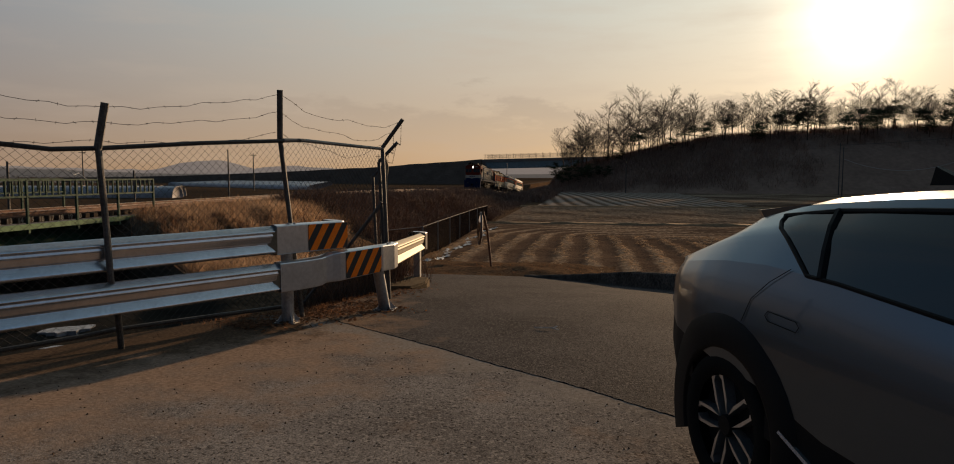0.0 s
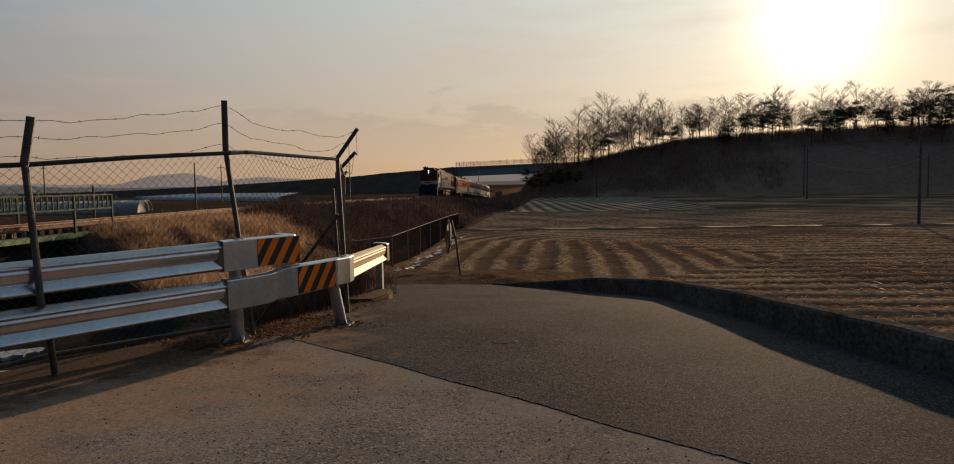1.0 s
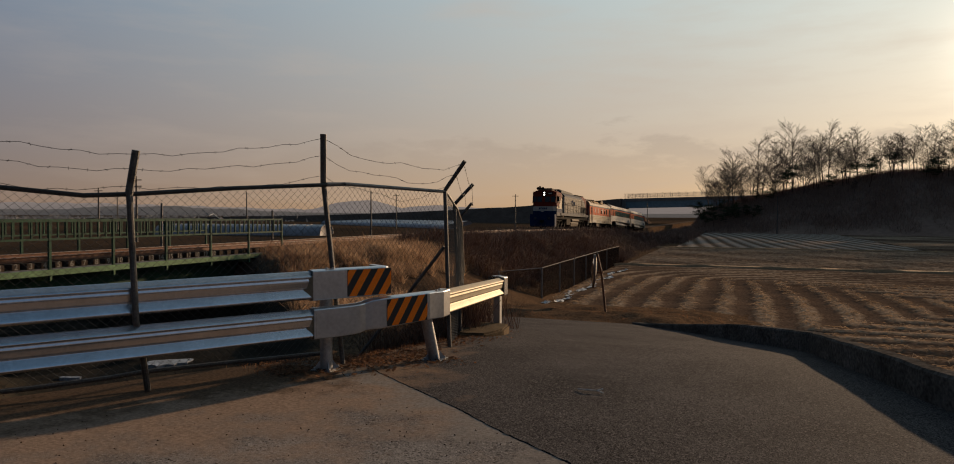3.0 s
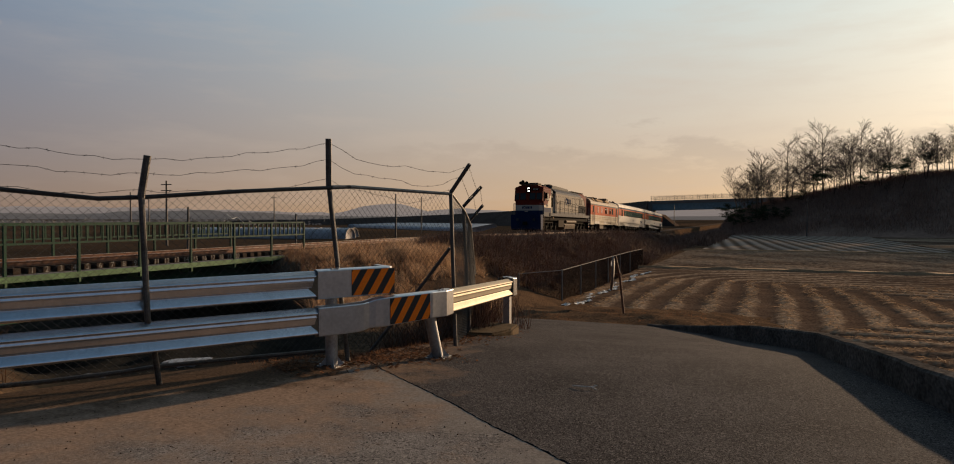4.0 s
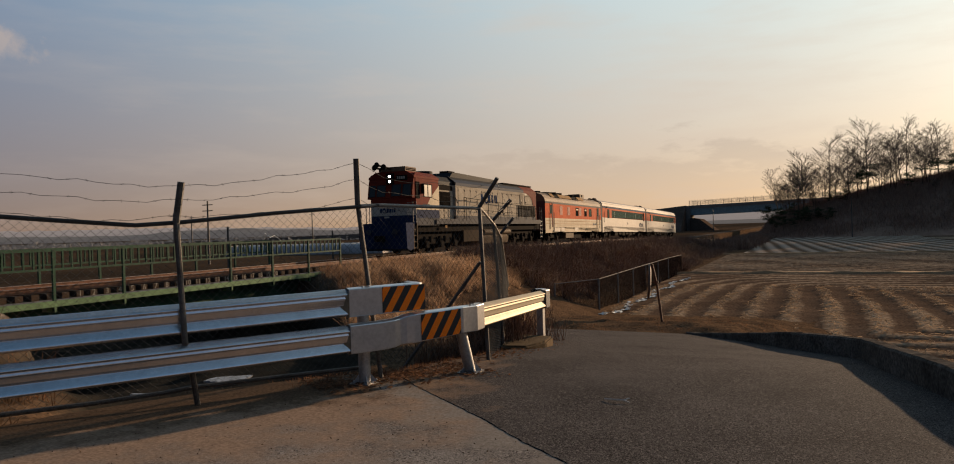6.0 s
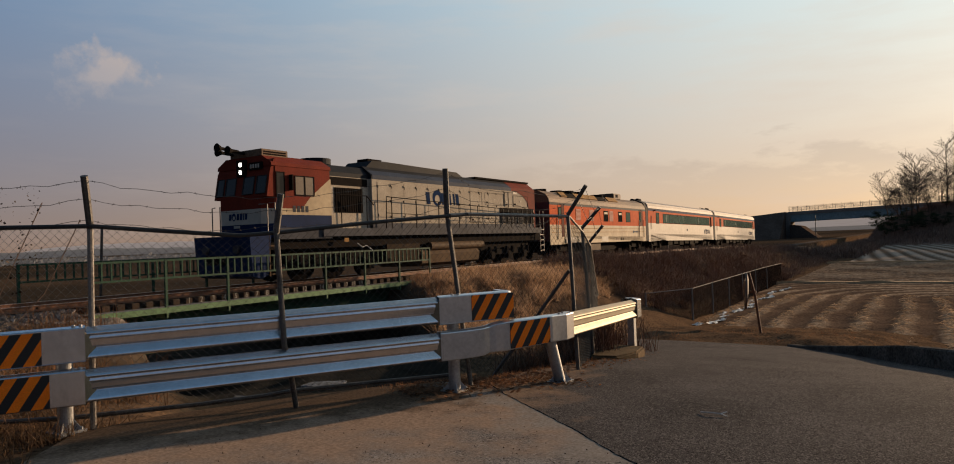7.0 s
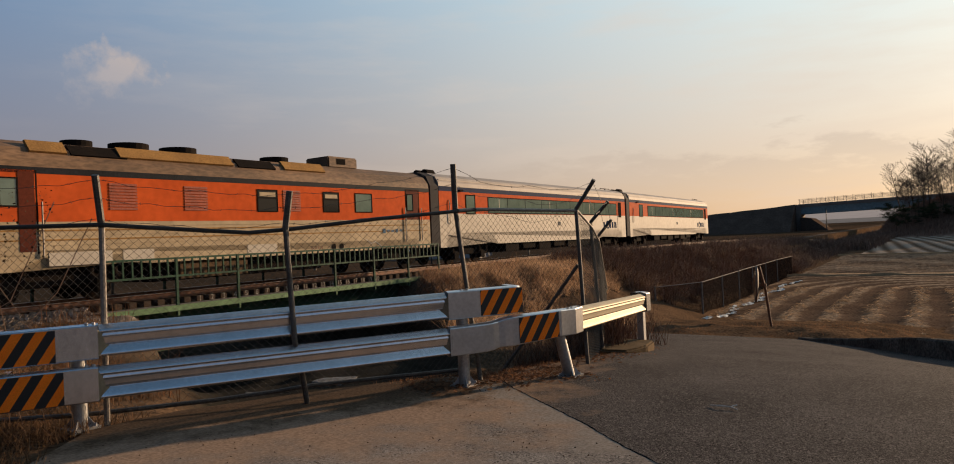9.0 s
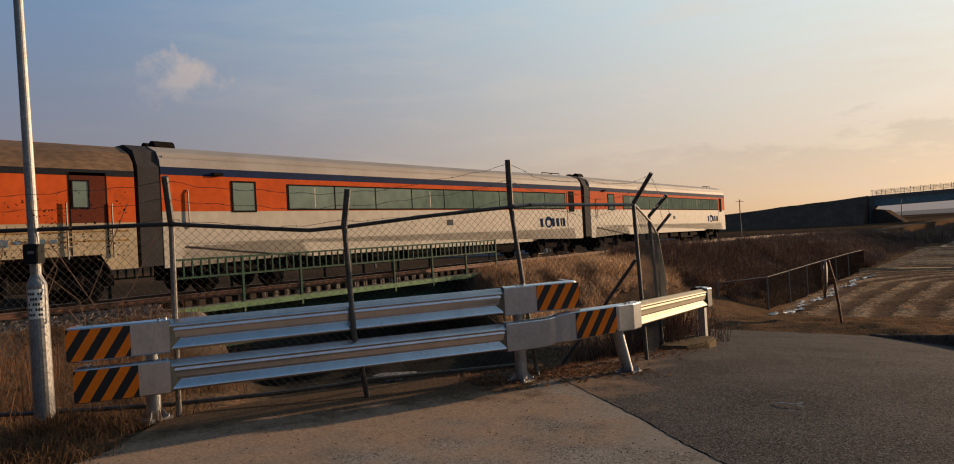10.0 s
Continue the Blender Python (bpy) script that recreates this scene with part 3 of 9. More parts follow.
def prism(bm, profile, axis, a, b):
    """A closed outline pushed from a to b along an axis; the outline is in the other two, in order."""
    def at(p, q, k):
        return {"x": (k, p, q), "y": (p, k, q), "z": (p, q, k)}[axis]
    ends = [[bm.verts.new(at(p, q, k)) for p, q in profile] for k in (a, b)]
    n = len(profile)
    for i in range(n):
        j = (i + 1) % n
        bm.faces.new((ends[0][i], ends[0][j], ends[1][j], ends[1][i]))
    f0, f1 = bm.faces.new(ends[0][::-1]), bm.faces.new(ends[1])
    bmesh.ops.triangulate(bm, faces=[f0, f1])
    bmesh.ops.recalc_face_normals(bm, faces=bm.faces[:])
    return bm


def B():
    return bmesh.new()


def smooth01(v):
    v = np.clip(v, 0, 1)
    return v * v * (3 - 2 * v)


# ---- the ground ----
def road_z(x, y):
    """Height of the paving: a nearly level apron, then a ramp down."""
    return -0.0059 * x - 0.02175 * y - 0.114 * np.log1p(np.exp((np.minimum(y, 40) - 8.8) / 1.2))


def interp(v, table):
    return np.interp(v, [a for a, _ in table], [b for _, b in table])


KERB_LINE = [(13.0, -26.0), (8.0, -12.0), (5.4, -2.0), (4.55, 2.2), (3.72, 5.75), (3.1, 7.95), (2.66, 10.6), (2.50, 12.45), (2.25, 13.1), (1.6, 14.2), (0.6, 16.4), (-1.35, 19.8)]
PAD_EDGE = [(-9.0, -26.0), (-5.6, -12.0), (-4.3, -2.0), (-3.9, 1.4), (-4.3, 2.5), (-4.95, 3.3), (-4.9, 4.2), (-4.45, 5.3), (-4.0, 6.3), (-3.45, 7.1), (-2.95, 8.2), (-2.75, 9.6), (-2.75, 11.2),
            (-3.3, 12.6), (-5.0, 14.2), (-9.0, 15.6), (-9.4, 19.0), (-6.0, 19.2), (-3.4, 19.7)]
PAVED = KERB_LINE + PAD_EDGE[::-1]


def outside(x, y, poly=PAVED):
    """Signed distance to the paved area: negative inside."""
    d = np.full(np.shape(x), 1e9)
    inside = np.zeros(np.shape(x), bool)
    for (ax, ay), (bx, by) in zip(poly, poly[1:] + poly[:1]):
        ex, ey = bx - ax, by - ay
        k = np.clip(((x - ax) * ex + (y - ay) * ey) / (ex * ex + ey * ey), 0, 1)
        d = np.minimum(d, np.hypot(x - ax - k * ex, y - ay - k * ey))
        cross = ((ay > y) != (by > y)) & (x < (bx - ax) * (y - ay) / (by - ay + 1e-12) + ax)
        inside ^= cross
    return np.where(inside, -d, d)


TRACK_X, RAIL_Z = -18.15, 0.38


def rail_drop(y):
    return 0.00013 * np.maximum(0, y - 25) ** 2


def track_bend(y):
    """How far the line swings to the left in the distance."""
    return -1.3 * smooth01((y - 20) / 85.0)


def bumps(x, y, s, seed=0.0):
    return np.sin(x * s + seed) * np.cos(y * s * 1.13 + seed * 2) + 0.5 * np.sin(x * s * 2.3 + y * s * 1.7 + seed) + 0.3 * np.cos(y * s * 4.1 - x * s * 3.3 + seed)


def ground_z(x, y):
    field = -3.06
    xt = x - track_bend(y)
    # away from the paving: field to the right, low land to the left of the line
    t = np.where(x < -26, -1.6, field) + 0.0 * y
    # the bank that carries the track
    base = interp(y, [(-40, -0.4), (4, -0.3), (8, -1.0), (20, -1.2), (27, -2.2), (36, -3.06), (400, -3.06)])
    top = RAIL_Z - 0.42 - rail_drop(y)
    half = np.where(xt > TRACK_X, interp(y, [(4, 2.6), (9, 2.8), (20, 5.5), (25, 6.6), (33, 5.2), (50, 3.4), (400, 2.6)]), 2.3)
    side = np.minimum(np.abs(xt - TRACK_X) - half, 60)
    right = top - np.maximum(0, side) * 0.5
    bank = np.where(xt > TRACK_X, np.maximum(right, base), np.maximum(right, -1.6))
    near = np.where((xt > TRACK_X) & (x < 0), bank, t)
    t = np.where(xt <= TRACK_X, bank, near)
    # grassy shoulder that falls from the road's edge to the field
    dx = np.clip((x + 12) / 4.0, 0, 1)
    shoulder = interp(y, [(0, -0.1), (19.8, -1.5), (26, -2.03), (36, -3.06), (60, -3.06)])
    t = np.where((x > -12) & (x < 0) & (y > 12), t * (1 - dx) + np.maximum(t, shoulder) * dx, t)
    t = np.where((x >= 0) & (y > 12) & (y < 40), np.maximum(t, shoulder + (field - shoulder) * np.clip(x / 3.0, 0, 1)), t)
    # the stream's cutting that passes under the green bridge
    lo = interp(x, [(-60, 9.0), (-16, 10.0), (-9, 6.5), (-5, 3.9), (-3, 3.4)])
    hi = interp(x, [(-60, 22.5), (-16, 22.5), (-9, 15.5), (-5, 9.5), (-3, 8.2)])
    into = np.minimum(y - lo, hi - y)
    cut = np.clip(into / 1.6, 0, 1)
    t = t + (np.minimum(t, interp(x, [(-17, -3.0), (-13, -1.9), (-10, -1.3), (-3, -1.2)])) - t) * smooth01(cut) * (x < -3)
    # join to the paving
    d = outside(x, y)
    width = np.where((x < -2.4) & (y < 12.5) & (y > 3.0), 0.9, np.where(x > 0, 3.2, 3.0))
    k = smooth01(np.clip((d - 0.12) / width, 0, 1))
    z = (road_z(x, y) - 0.05) * (1 - k) + t * k
    rough = np.clip((d - 0.1) / 0.8, 0, 1)
    return z + rough * (0.05 * bumps(x, y, 1.3, 1.0) + 0.025 * bumps(x, y, 4.1, 2.0)) * np.where(y > 60, 0.4, 1.0)


def sheet(name, xs, ys, fz, material, attributes=(), parent=None):
    """A surface over the plan, z by a function, with named per-point attributes."""
    X, Y = np.meshgrid(xs, ys)
    Z = fz(X, Y)
    w = len(xs)
    verts = np.stack((X, Y, Z), -1).reshape(-1, 3)
    i = (np.arange(len(ys) - 1)[:, None] * w + np.arange(w - 1)[None]).reshape(-1, 1)
    faces = i + np.array([[0, 1, w + 1, w]])
    me = bpy.data.meshes.new(name)
    me.from_pydata(verts.tolist(), [], faces.tolist())
    for key, fa in attributes:
        me.attributes.new(key, "FLOAT", "POINT").data.foreach_set("value", np.asarray(fa(X, Y), float).reshape(-1))
    me.polygons.foreach_set("use_smooth", [True] * len(me.polygons))
    me.materials.append(material)
    ob = new(name, me)
    ob.parent = parent
    return ob


def steps(*spans):
    out = []
    for a, b, s in spans:
        out += list(np.arange(a, b - 1e-6, s))
    return np.array(out + [spans[-1][1]])


def gravel_at(x, y):
    near_track = np.clip(1.6 - np.abs(np.abs(x - TRACK_X - track_bend(y)) - 2.6) / 1.2, 0, 1)
    return np.clip(near_track * np.where((y > 10) & (y < 23.4), 0.2, 0.85) * (0.6 + 0.5 * bumps(x, y, 0.9)), 0, 1)


def mud_at(x, y):
    stream = np.clip((-0.6 - ground_z(x, y)) / 0.4, 0, 1) * ((x < -3) & (y < interp(x, [(-17, 23), (-9, 15.5), (-5, 9.5)])) & (y > 2))
    wet = np.clip((-22.0 - x) / 4.0, 0, 1) * np.clip(0.62 + 0.3 * bumps(x, y, 0.05), 0, 0.85)      # the low paddies beyond the line, their misty shade put in as dark mud
    return np.maximum(stream, wet)


tagged(sheet("ground", steps((-2200, -300, 190), (-300, -60, 12), (-60, -24, 2.0), (-24, 8, 0.25), (8, 60, 2.5), (60, 300, 12), (300, 2400, 210)),
             steps((-300, -40, 20), (-40, -4, 2.0), (-4, 30, 0.25), (30, 70, 1.0), (70, 320, 10), (320, 3800, 290)),
             ground_z, GROUND, (("gravel", gravel_at), ("mud_shade", mud_at))),
       "brown winter earth with dry grass and a muddy stream cutting", "ground", kind="structure")


def stream():
    """A few small pools on the cutting's floor, the sky's reflection painted pale."""
    rng = random.Random(12)
    for x, y, a, b, turn in ((-8.85, 10.35, 0.50, 0.30, 0.85), (-8.05, 9.2, 0.34, 0.10, 0.6), (-9.75, 8.98, 0.24, 0.06, 0.3), (-7.5, 8.72, 0.13, 0.05, 0.6)):
        n = 22
        z = max(float(ground_z(np.array(x + u * a), np.array(y + v * b))) for u in (-1, 0, 1) for v in (-1, 0, 1)) + 0.012
        rim = []
        for k in range(n):
            q = k * 2 * math.pi / n
            r = rng.uniform(0.68, 1.12)
            u, v = a * r * math.cos(q), b * r * math.sin(q)
            rim.append((x + u * math.cos(turn) - v * math.sin(turn), y + u * math.sin(turn) + v * math.cos(turn), z))
        low = [(p[0], p[1], z - 0.14) for p in rim]
        faces = [tuple(range(n))] + [(k, k + n, (k + 1) % n + n, (k + 1) % n) for k in range(n)]
        tagged(soup("pool_sheet", rim + low, faces, POOL_SKY), "small pool in the stream cutting, the reflected sky in its pale colour", "ice", group="ice in the cutting")


stream()


def slab(name, outline, material, lift, depth, cell=0.35, label=""):
    """Paving over a polygon: a gridded top that follows the ramp, with a rim."""
    xs = [p[0] for p in outline]
    ys = [p[1] for p in outline]
    bm = B()
    f = bm.faces.new([bm.verts.new((x, y, 0)) for x, y in outline])
    for k in np.arange(min(ys) + cell, max(ys), cell if max(ys) - min(ys) < 30 else cell):
        if -6 < k:
            bmesh.ops.bisect_plane(bm, geom=bm.verts[:] + bm.edges[:] + bm.faces[:], plane_co=(0, k, 0), plane_no=(0, 1, 0))
    rim = [e for e in bm.edges if len(e.link_faces) == 1]
    low = bmesh.ops.extrude_edge_only(bm, edges=rim)["geom"]
    low = {v for v in low if isinstance(v, bmesh.types.BMVert)}
    for v in bm.verts:
        v.co.z = float(road_z(v.co.x, v.co.y)) + lift - (depth if v in low else 0)
    bmesh.ops.recalc_face_normals(bm, faces=bm.faces[:])
    return tagged(part(name, bm, material), label, "road", kind="structure")


def line_strip(pts, step=0.25):
    out = []
    for (ax, ay), (bx, by) in zip(pts, pts[1:]):
        n = max(1, int(math.hypot(bx - ax, by - ay) / step))
        out += [(ax + (bx - ax) * i / n, ay + (by - ay) * i / n) for i in range(n)]
    return out + [pts[-1]]


joint_rng = random.Random(14)
JOINT = [(-2.75, 7.15), (-2.35, 6.78), (-1.72, 6.27), (-1.35, 5.98), (-0.92, 5.63), (-0.35, 5.12), (0.1, 4.78), (0.48, 4.46), (0.89, 4.07), (1.54, 3.55), (2.4, 2.7), (3.6, 1.2), (4.6, -0.6), (5.9, -3.0)]
ramp_outline = [p for p in KERB_LINE if p[1] > -2.5] + [p for p in PAD_EDGE if p[1] > 7.15][::-1]
ramp_outline = ramp_outline + JOINT[:1] + [(x + joint_rng.uniform(-0.008, 0.016), y + joint_rng.uniform(-0.008, 0.016)) for x, y in line_strip(JOINT, 0.04)[1:]]
slab("road", ramp_outline, ASPHALT, 0.005, 0.12, label="dark patched asphalt ramp with a coarse worn surface")
pad_outline = [p for p in PAD_EDGE if p[1] < 7.12] + [(x - joint_rng.uniform(-0.003, 0.008), y - joint_rng.uniform(-0.003, 0.008)) for x, y in line_strip(JOINT, 0.05)] + [p for p in KERB_LINE if p[1] < -3.0][::-1]
slab("pavement", pad_outline, CONCRETE, 0.0, 0.12, label="worn pale concrete apron with drifted sand")


def grit():
    """Crumbs of grit over the apron."""
    rng = random.Random(40)
    verts, faces = [], []
    for _ in range(900):
        x, y = rng.uniform(-4.8, 2.4), rng.uniform(1.2, 7.0)
        if float(outside(np.array(x), np.array(y))) > -0.05:
            continue
        z, s = float(road_z(x, y)) + 0.012 * (y > 7), rng.uniform(0.003, 0.011)
        a = rng.uniform(0, 6.28)
        k = len(verts)
        for j in range(3):
            verts.append((x + s * math.cos(a + j * 2.09), y + s * math.sin(a + j * 2.09) * 0.8, z))
        verts.append((x + rng.uniform(-0.3, 0.3) * s, y, z + s * rng.uniform(0.6, 1.1)))
        faces += [(k, k + 1, k + 3), (k + 1, k + 2, k + 3), (k + 2, k, k + 3)]
    tagged(soup("grit", verts, faces, GROUND), "dark grit and crumbs scattered over the apron", "grit", kind="stuff")


grit()


def kerb():
    """A low concrete wall along the ramp, in cast lengths, sinking to nothing at its far end."""
    root = thing("kerb", "low stained concrete kerb wall along the ramp", "kerb", kind="structure")
    pts = line_strip(KERB_LINE[1:], 0.3)
    rng = random.Random(5)
    run = 8
    for a in range(0, len(pts) - 1, run):
        seg = pts[a:a + run + 1]
        verts, faces = [], []
        for i, (x, y) in enumerate(seg):
            j = a + i
            p, q = pts[max(0, j - 1)], pts[min(len(pts) - 1, j + 1)]
            d = Vector((q[0] - p[0], q[1] - p[1])).normalized()
            nx, ny = -d.y, d.x
            h = 0.33 * float(np.clip((20.2 - y) / 5.5, 0.16, 1)) + rng.uniform(-0.008, 0.008)
            zr = float(road_z(x, y))
            w = 0.22
            for off, z in ((0.0, zr - 0.2), (0.0, zr + h - 0.03), (-0.025, zr + h), (-w + 0.03, zr + h + rng.uniform(-0.006, 0.006)), (-w, zr + h - 0.03), (-w, zr - 0.9)):
                verts.append((x + nx * off, y + ny * off, z))
        for i in range(len(seg) - 1):
            for k in range(5):
                faces.append((i * 6 + k, i * 6 + k + 1, (i + 1) * 6 + k + 1, (i + 1) * 6 + k))
        m = len(seg) - 1
        faces += [tuple(range(6))[::-1], tuple(m * 6 + k for k in range(6))]
        soup("kerb_length", verts, faces, KERB, root)
    return root


kerb()


# ---- the fields ----
def ring(x, y):
    """Distance inwards from a rounded outline: the harvester's turns."""
    cx, cy, hx, hy, r = 34.0, 41.0, 43.5, 24.0, 14.0
    qx, qy = np.abs(x - cx) - hx + r, np.abs(y - cy) - hy + r
    return -(np.hypot(np.maximum(qx, 0), np.maximum(qy, 0)) + np.minimum(np.maximum(qx, qy), 0) - r)


def near_stripe(x, y):
    w = ring(x, y) + 0.16 * bumps(x, y, 0.22) + 0.05 * bumps(x, y, 1.7)
    return 0.5 + 0.5 * np.cos(w * 2 * math.pi / 1.75)


def clod(x, y):
    return bumps(x, y, 5.3, 0.7) * 0.5 + bumps(x, y, 9.7, 2.7) * 0.5


def near_field_z(x, y):
    return -3.0 + 0.07 * near_stripe(x, y) + 0.035 * clod(x, y) * (0.4 + 0.6 * near_stripe(x, y)) + 0.02 * bumps(x, y, 0.5)


def near_straw(x, y):
    s = near_stripe(x, y) ** 1.2
    patch = np.clip(0.75 + 0.4 * bumps(x, y, 0.21, 4.0), 0.25, 1.1)
    return np.clip(s * patch * (0.75 + 0.35 * clod(x, y)), 0, 1)


tagged(sheet("field_near", steps((-8.6, 30, 0.22), (30, 76, 0.7)), steps((17.5, 48, 0.24), (48, 64.5, 0.5)), near_field_z, FIELD, (("straw", near_straw),)),
       "harvested paddy with curving rows of straw and dark clods", "field", kind="structure")


def mid_z(x, y):
    return -2.98 + 0.05 * np.cos(y * 2 * math.pi / 1.1 + 0.3 * bumps(x, y, 0.3)) + 0.04 * clod(x * 0.6, y * 0.6)


tagged(sheet("field_middle", steps((-8.2, 40, 0.5), (40, 110, 1.6)), steps((65.5, 103, 0.3)), mid_z, FIELD,
             (("straw", lambda x, y: np.clip(0.30 + 0.28 * np.cos(y * 2 * math.pi / 1.1) + 0.25 * bumps(x, y, 0.4) * 0.5, 0, 0.7)),)),
       "dark wet paddy with fine stubble rows", "field", kind="structure")


def far_row(x, y):
    return 0.5 + 0.5 * np.cos((x + 0.10 * y + 0.4 * np.sin(y * 0.07)) * 2 * math.pi / 2.3)


tagged(sheet("field_far", steps((-6.4, 25, 0.35)), steps((104.5, 190, 3.0)), lambda x, y: -2.95 + 0.10 * far_row(x, y), FIELD_PALE,
             (("straw", lambda x, y: np.clip(1.6 * far_row(x, y) - 0.3, 0, 1)),)),
       "pale straw-striped paddy below the wooded hill", "field", kind="structure")
tagged(sheet("field_side", steps((25.5, 160, 1.5)), steps((104.5, 185, 1.5)), lambda x, y: -2.93 + 0.06 * bumps(x, y, 0.5), FIELD,
             (("straw", lambda x, y: np.clip(0.35 + 0.25 * bumps(x, y, 0.15), 0, 0.8)),)),
       "dim fallow paddy below the wooded hill", "field", kind="structure")


def dyke(name, a, b, z, w=0.7, h=0.16):
    n = 60
    verts, faces = [], []
    for i in range(n + 1):
        x, y = a[0] + (b[0] - a[0]) * i / n, a[1] + (b[1] - a[1]) * i / n
        e = 0.06 * float(bumps(np.array(x), np.array(y), 0.9))
        for dy, dz in ((-w, -0.15), (-w * 0.45, h + e), (w * 0.4, h - e * 0.5), (w, -0.15)):
            verts.append((x, y + dy, z + dz))
    for i in range(n):
        for k in range(3):
            faces.append((i * 4 + k, (i + 1) * 4 + k, (i + 1) * 4 + k + 1, i * 4 + k + 1))
    return tagged(soup(name, verts, faces, SAND, smooth=True), "low earth dyke with pale dry grass between paddies", "dyke", kind="structure")


dyke("dyke_1", (-9, 65.0), (80, 66.5), -3.0)
dyke("dyke_2", (-9, 103.8), (112, 104.2), -3.0, 0.8, 0.15)


def puddles():
    """Water left standing between the stubble rows."""
    rng = random.Random(9)
    verts, faces = [], []
    for x0, x1, y0, y1, n, dx, dy in ((-5.5, 3.0, 74, 90, 70, 0.30, 0.10), (24, 44, 66.8, 68.5, 26, 1.1, 0.12), (13, 19, 27, 31, 46, 0.05, 0.22), (21, 27, 33, 37, 30, 0.06, 0.25), (5, 40, 72, 92, 50, 0.18, 0.07)):
        for _ in range(n):
            x, y = rng.uniform(x0, x1), rng.uniform(y0, y1)
            a, b = dx * rng.uniform(0.4, 1.0), dy * rng.uniform(0.5, 1.0)
            z = max(float(mid_z(np.array(x), np.array(y))) if y > 65 else float(near_field_z(np.array(x), np.array(y))), -3.02) + 0.03
            k = len(verts)
            for j in range(7):
                q = j * 2 * math.pi / 7
                verts.append((x + a * math.cos(q), y + b * math.sin(q), z))
            faces.append(tuple(range(k, k + 7)))
    tagged(soup("water", verts, faces, PUDDLE), "small bright puddles between the stubble rows", "puddles", kind="stuff")


puddles()


# ---- wooded hill, far bridge, far hills ----
def hill_z(x, y):
    ridge = interp(x, [(-40, -4), (-10.5, -3.4), (-8, 0.8), (-4.5, 3.2), (-0.5, 4.9), (10, 7.6), (27, 11.2), (45, 13.8), (70, 15.6), (120, 16.8), (200, 18.5), (330, 8), (420, -4)])
    front = smooth01((y - 190) / 40.0)
    back = smooth01((330 - y) / 60.0)
    return -3.4 + (ridge + 3.4) * np.minimum(front ** 0.8, back) + 0.35 * bumps(x, y, 0.11) * np.minimum(front, back)


tagged(sheet("hill", steps((-24, 90, 2.5), (90, 420, 9.0)), steps((188, 236, 2.0), (236, 336, 6.0)), hill_z, HILLSIDE), "dark leaf-covered hillside in shade", "hill", kind="structure")


def overpass():
    root = thing("road_bridge", "pale blue steel girder road bridge with railings over the railway", "bridge")
    y0, y1 = 288.0, 298.0

    def top(x):
        return interp(x, [(-480, -2.6), (-205, 1.0), (-184, 1.5), (-159, 2.3), (-129, 3.5), (-105, 4.5), (-88.6, 5.3), (-68, 6.8), (-41, 8.6), (-11, 9.7), (60, 10.8)])
    bm = B()
    prism(bm, [(-41, float(top(-41)) - 1.2), (60, float(top(60)) - 1.2), (60, float(top(60))), (-41, float(top(-41)))], "y", y0, y1)
    part("deck", bm, GREY_CON, root)
    for y in (y0 + 0.6, y0 + 5, y1 - 0.6):
        bm = B()
        prism(bm, [(-41, float(top(-41)) - 3.9), (60, float(top(60)) - 3.9), (60, float(top(60)) - 1.2), (-41, float(top(-41)) - 1.2)], "y", y - 0.3, y + 0.3)
        part("girder", bm, BLUE_STEEL, root)
    bm = B()
    box(bm, -41.8, -40.2, y0 - 0.4, y1 + 0.4, -3, float(top(-41)) - 0.2)
    part("abutment", bm, GREY_CON, root)
    for yy in (y0 + 0.2, y1 - 0.2):
        bm = B()
        for h in (0.55, 1.0, 1.5, 1.9):
            cyl(bm, (-41, yy, float(top(-41)) + h), (60, yy, float(top(60)) + h), 0.06, seg=4)
        part("handrail", bm, FENCE_PALE, root)
        for i in range(34):
            x = -40.5 + i * 3.0
            bm = B()
            box(bm, x - 0.07, x + 0.07, yy - 0.07, yy + 0.07, float(top(x)), float(top(x)) + 1.95)
            part("rail_post", bm, FENCE_PALE, root)
    # the bank that leads up to it
    xs = steps((-480, -110, 30), (-110, -41.9, 3.4))
    verts, faces = [], []
    for x in xs:
        z = float(top(x))
        lo = -3.3 if x > -60 else -2.0
        w = max(0.5, (z - lo) * 1.5)
        for y, zz in ((y0 - w, lo), (y0 - 0.3, z), (y1 + 0.3, z), (y1 + w, lo)):
            verts.append((x, y, zz + 0.12 * float(bumps(np.array(x), np.array(y), 0.2))))
    for i in range(len(xs) - 1):
        for k in range(3):
            faces.append((i * 4 + k, (i + 1) * 4 + k, (i + 1) * 4 + k + 1, i * 4 + k + 1))
    last = (len(xs) - 1) * 4
    faces.append((last, last + 1, last + 2, last + 3))
    tagged(soup("road_embankment", verts, faces, BANK_EARTH), "earth bank with shade in its colour that carries the road up to the bridge", "embankment", kind="structure")
    # the cone of earth below the abutment
    bm = B()
    prism(bm, [(-40.2, -3), (-40.2, 3.6), (-36.5, 3.0), (-29, -3.0)], "y", y0 - 2, y1 + 2)
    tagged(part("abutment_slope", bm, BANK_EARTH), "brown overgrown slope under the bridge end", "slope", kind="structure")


overpass()


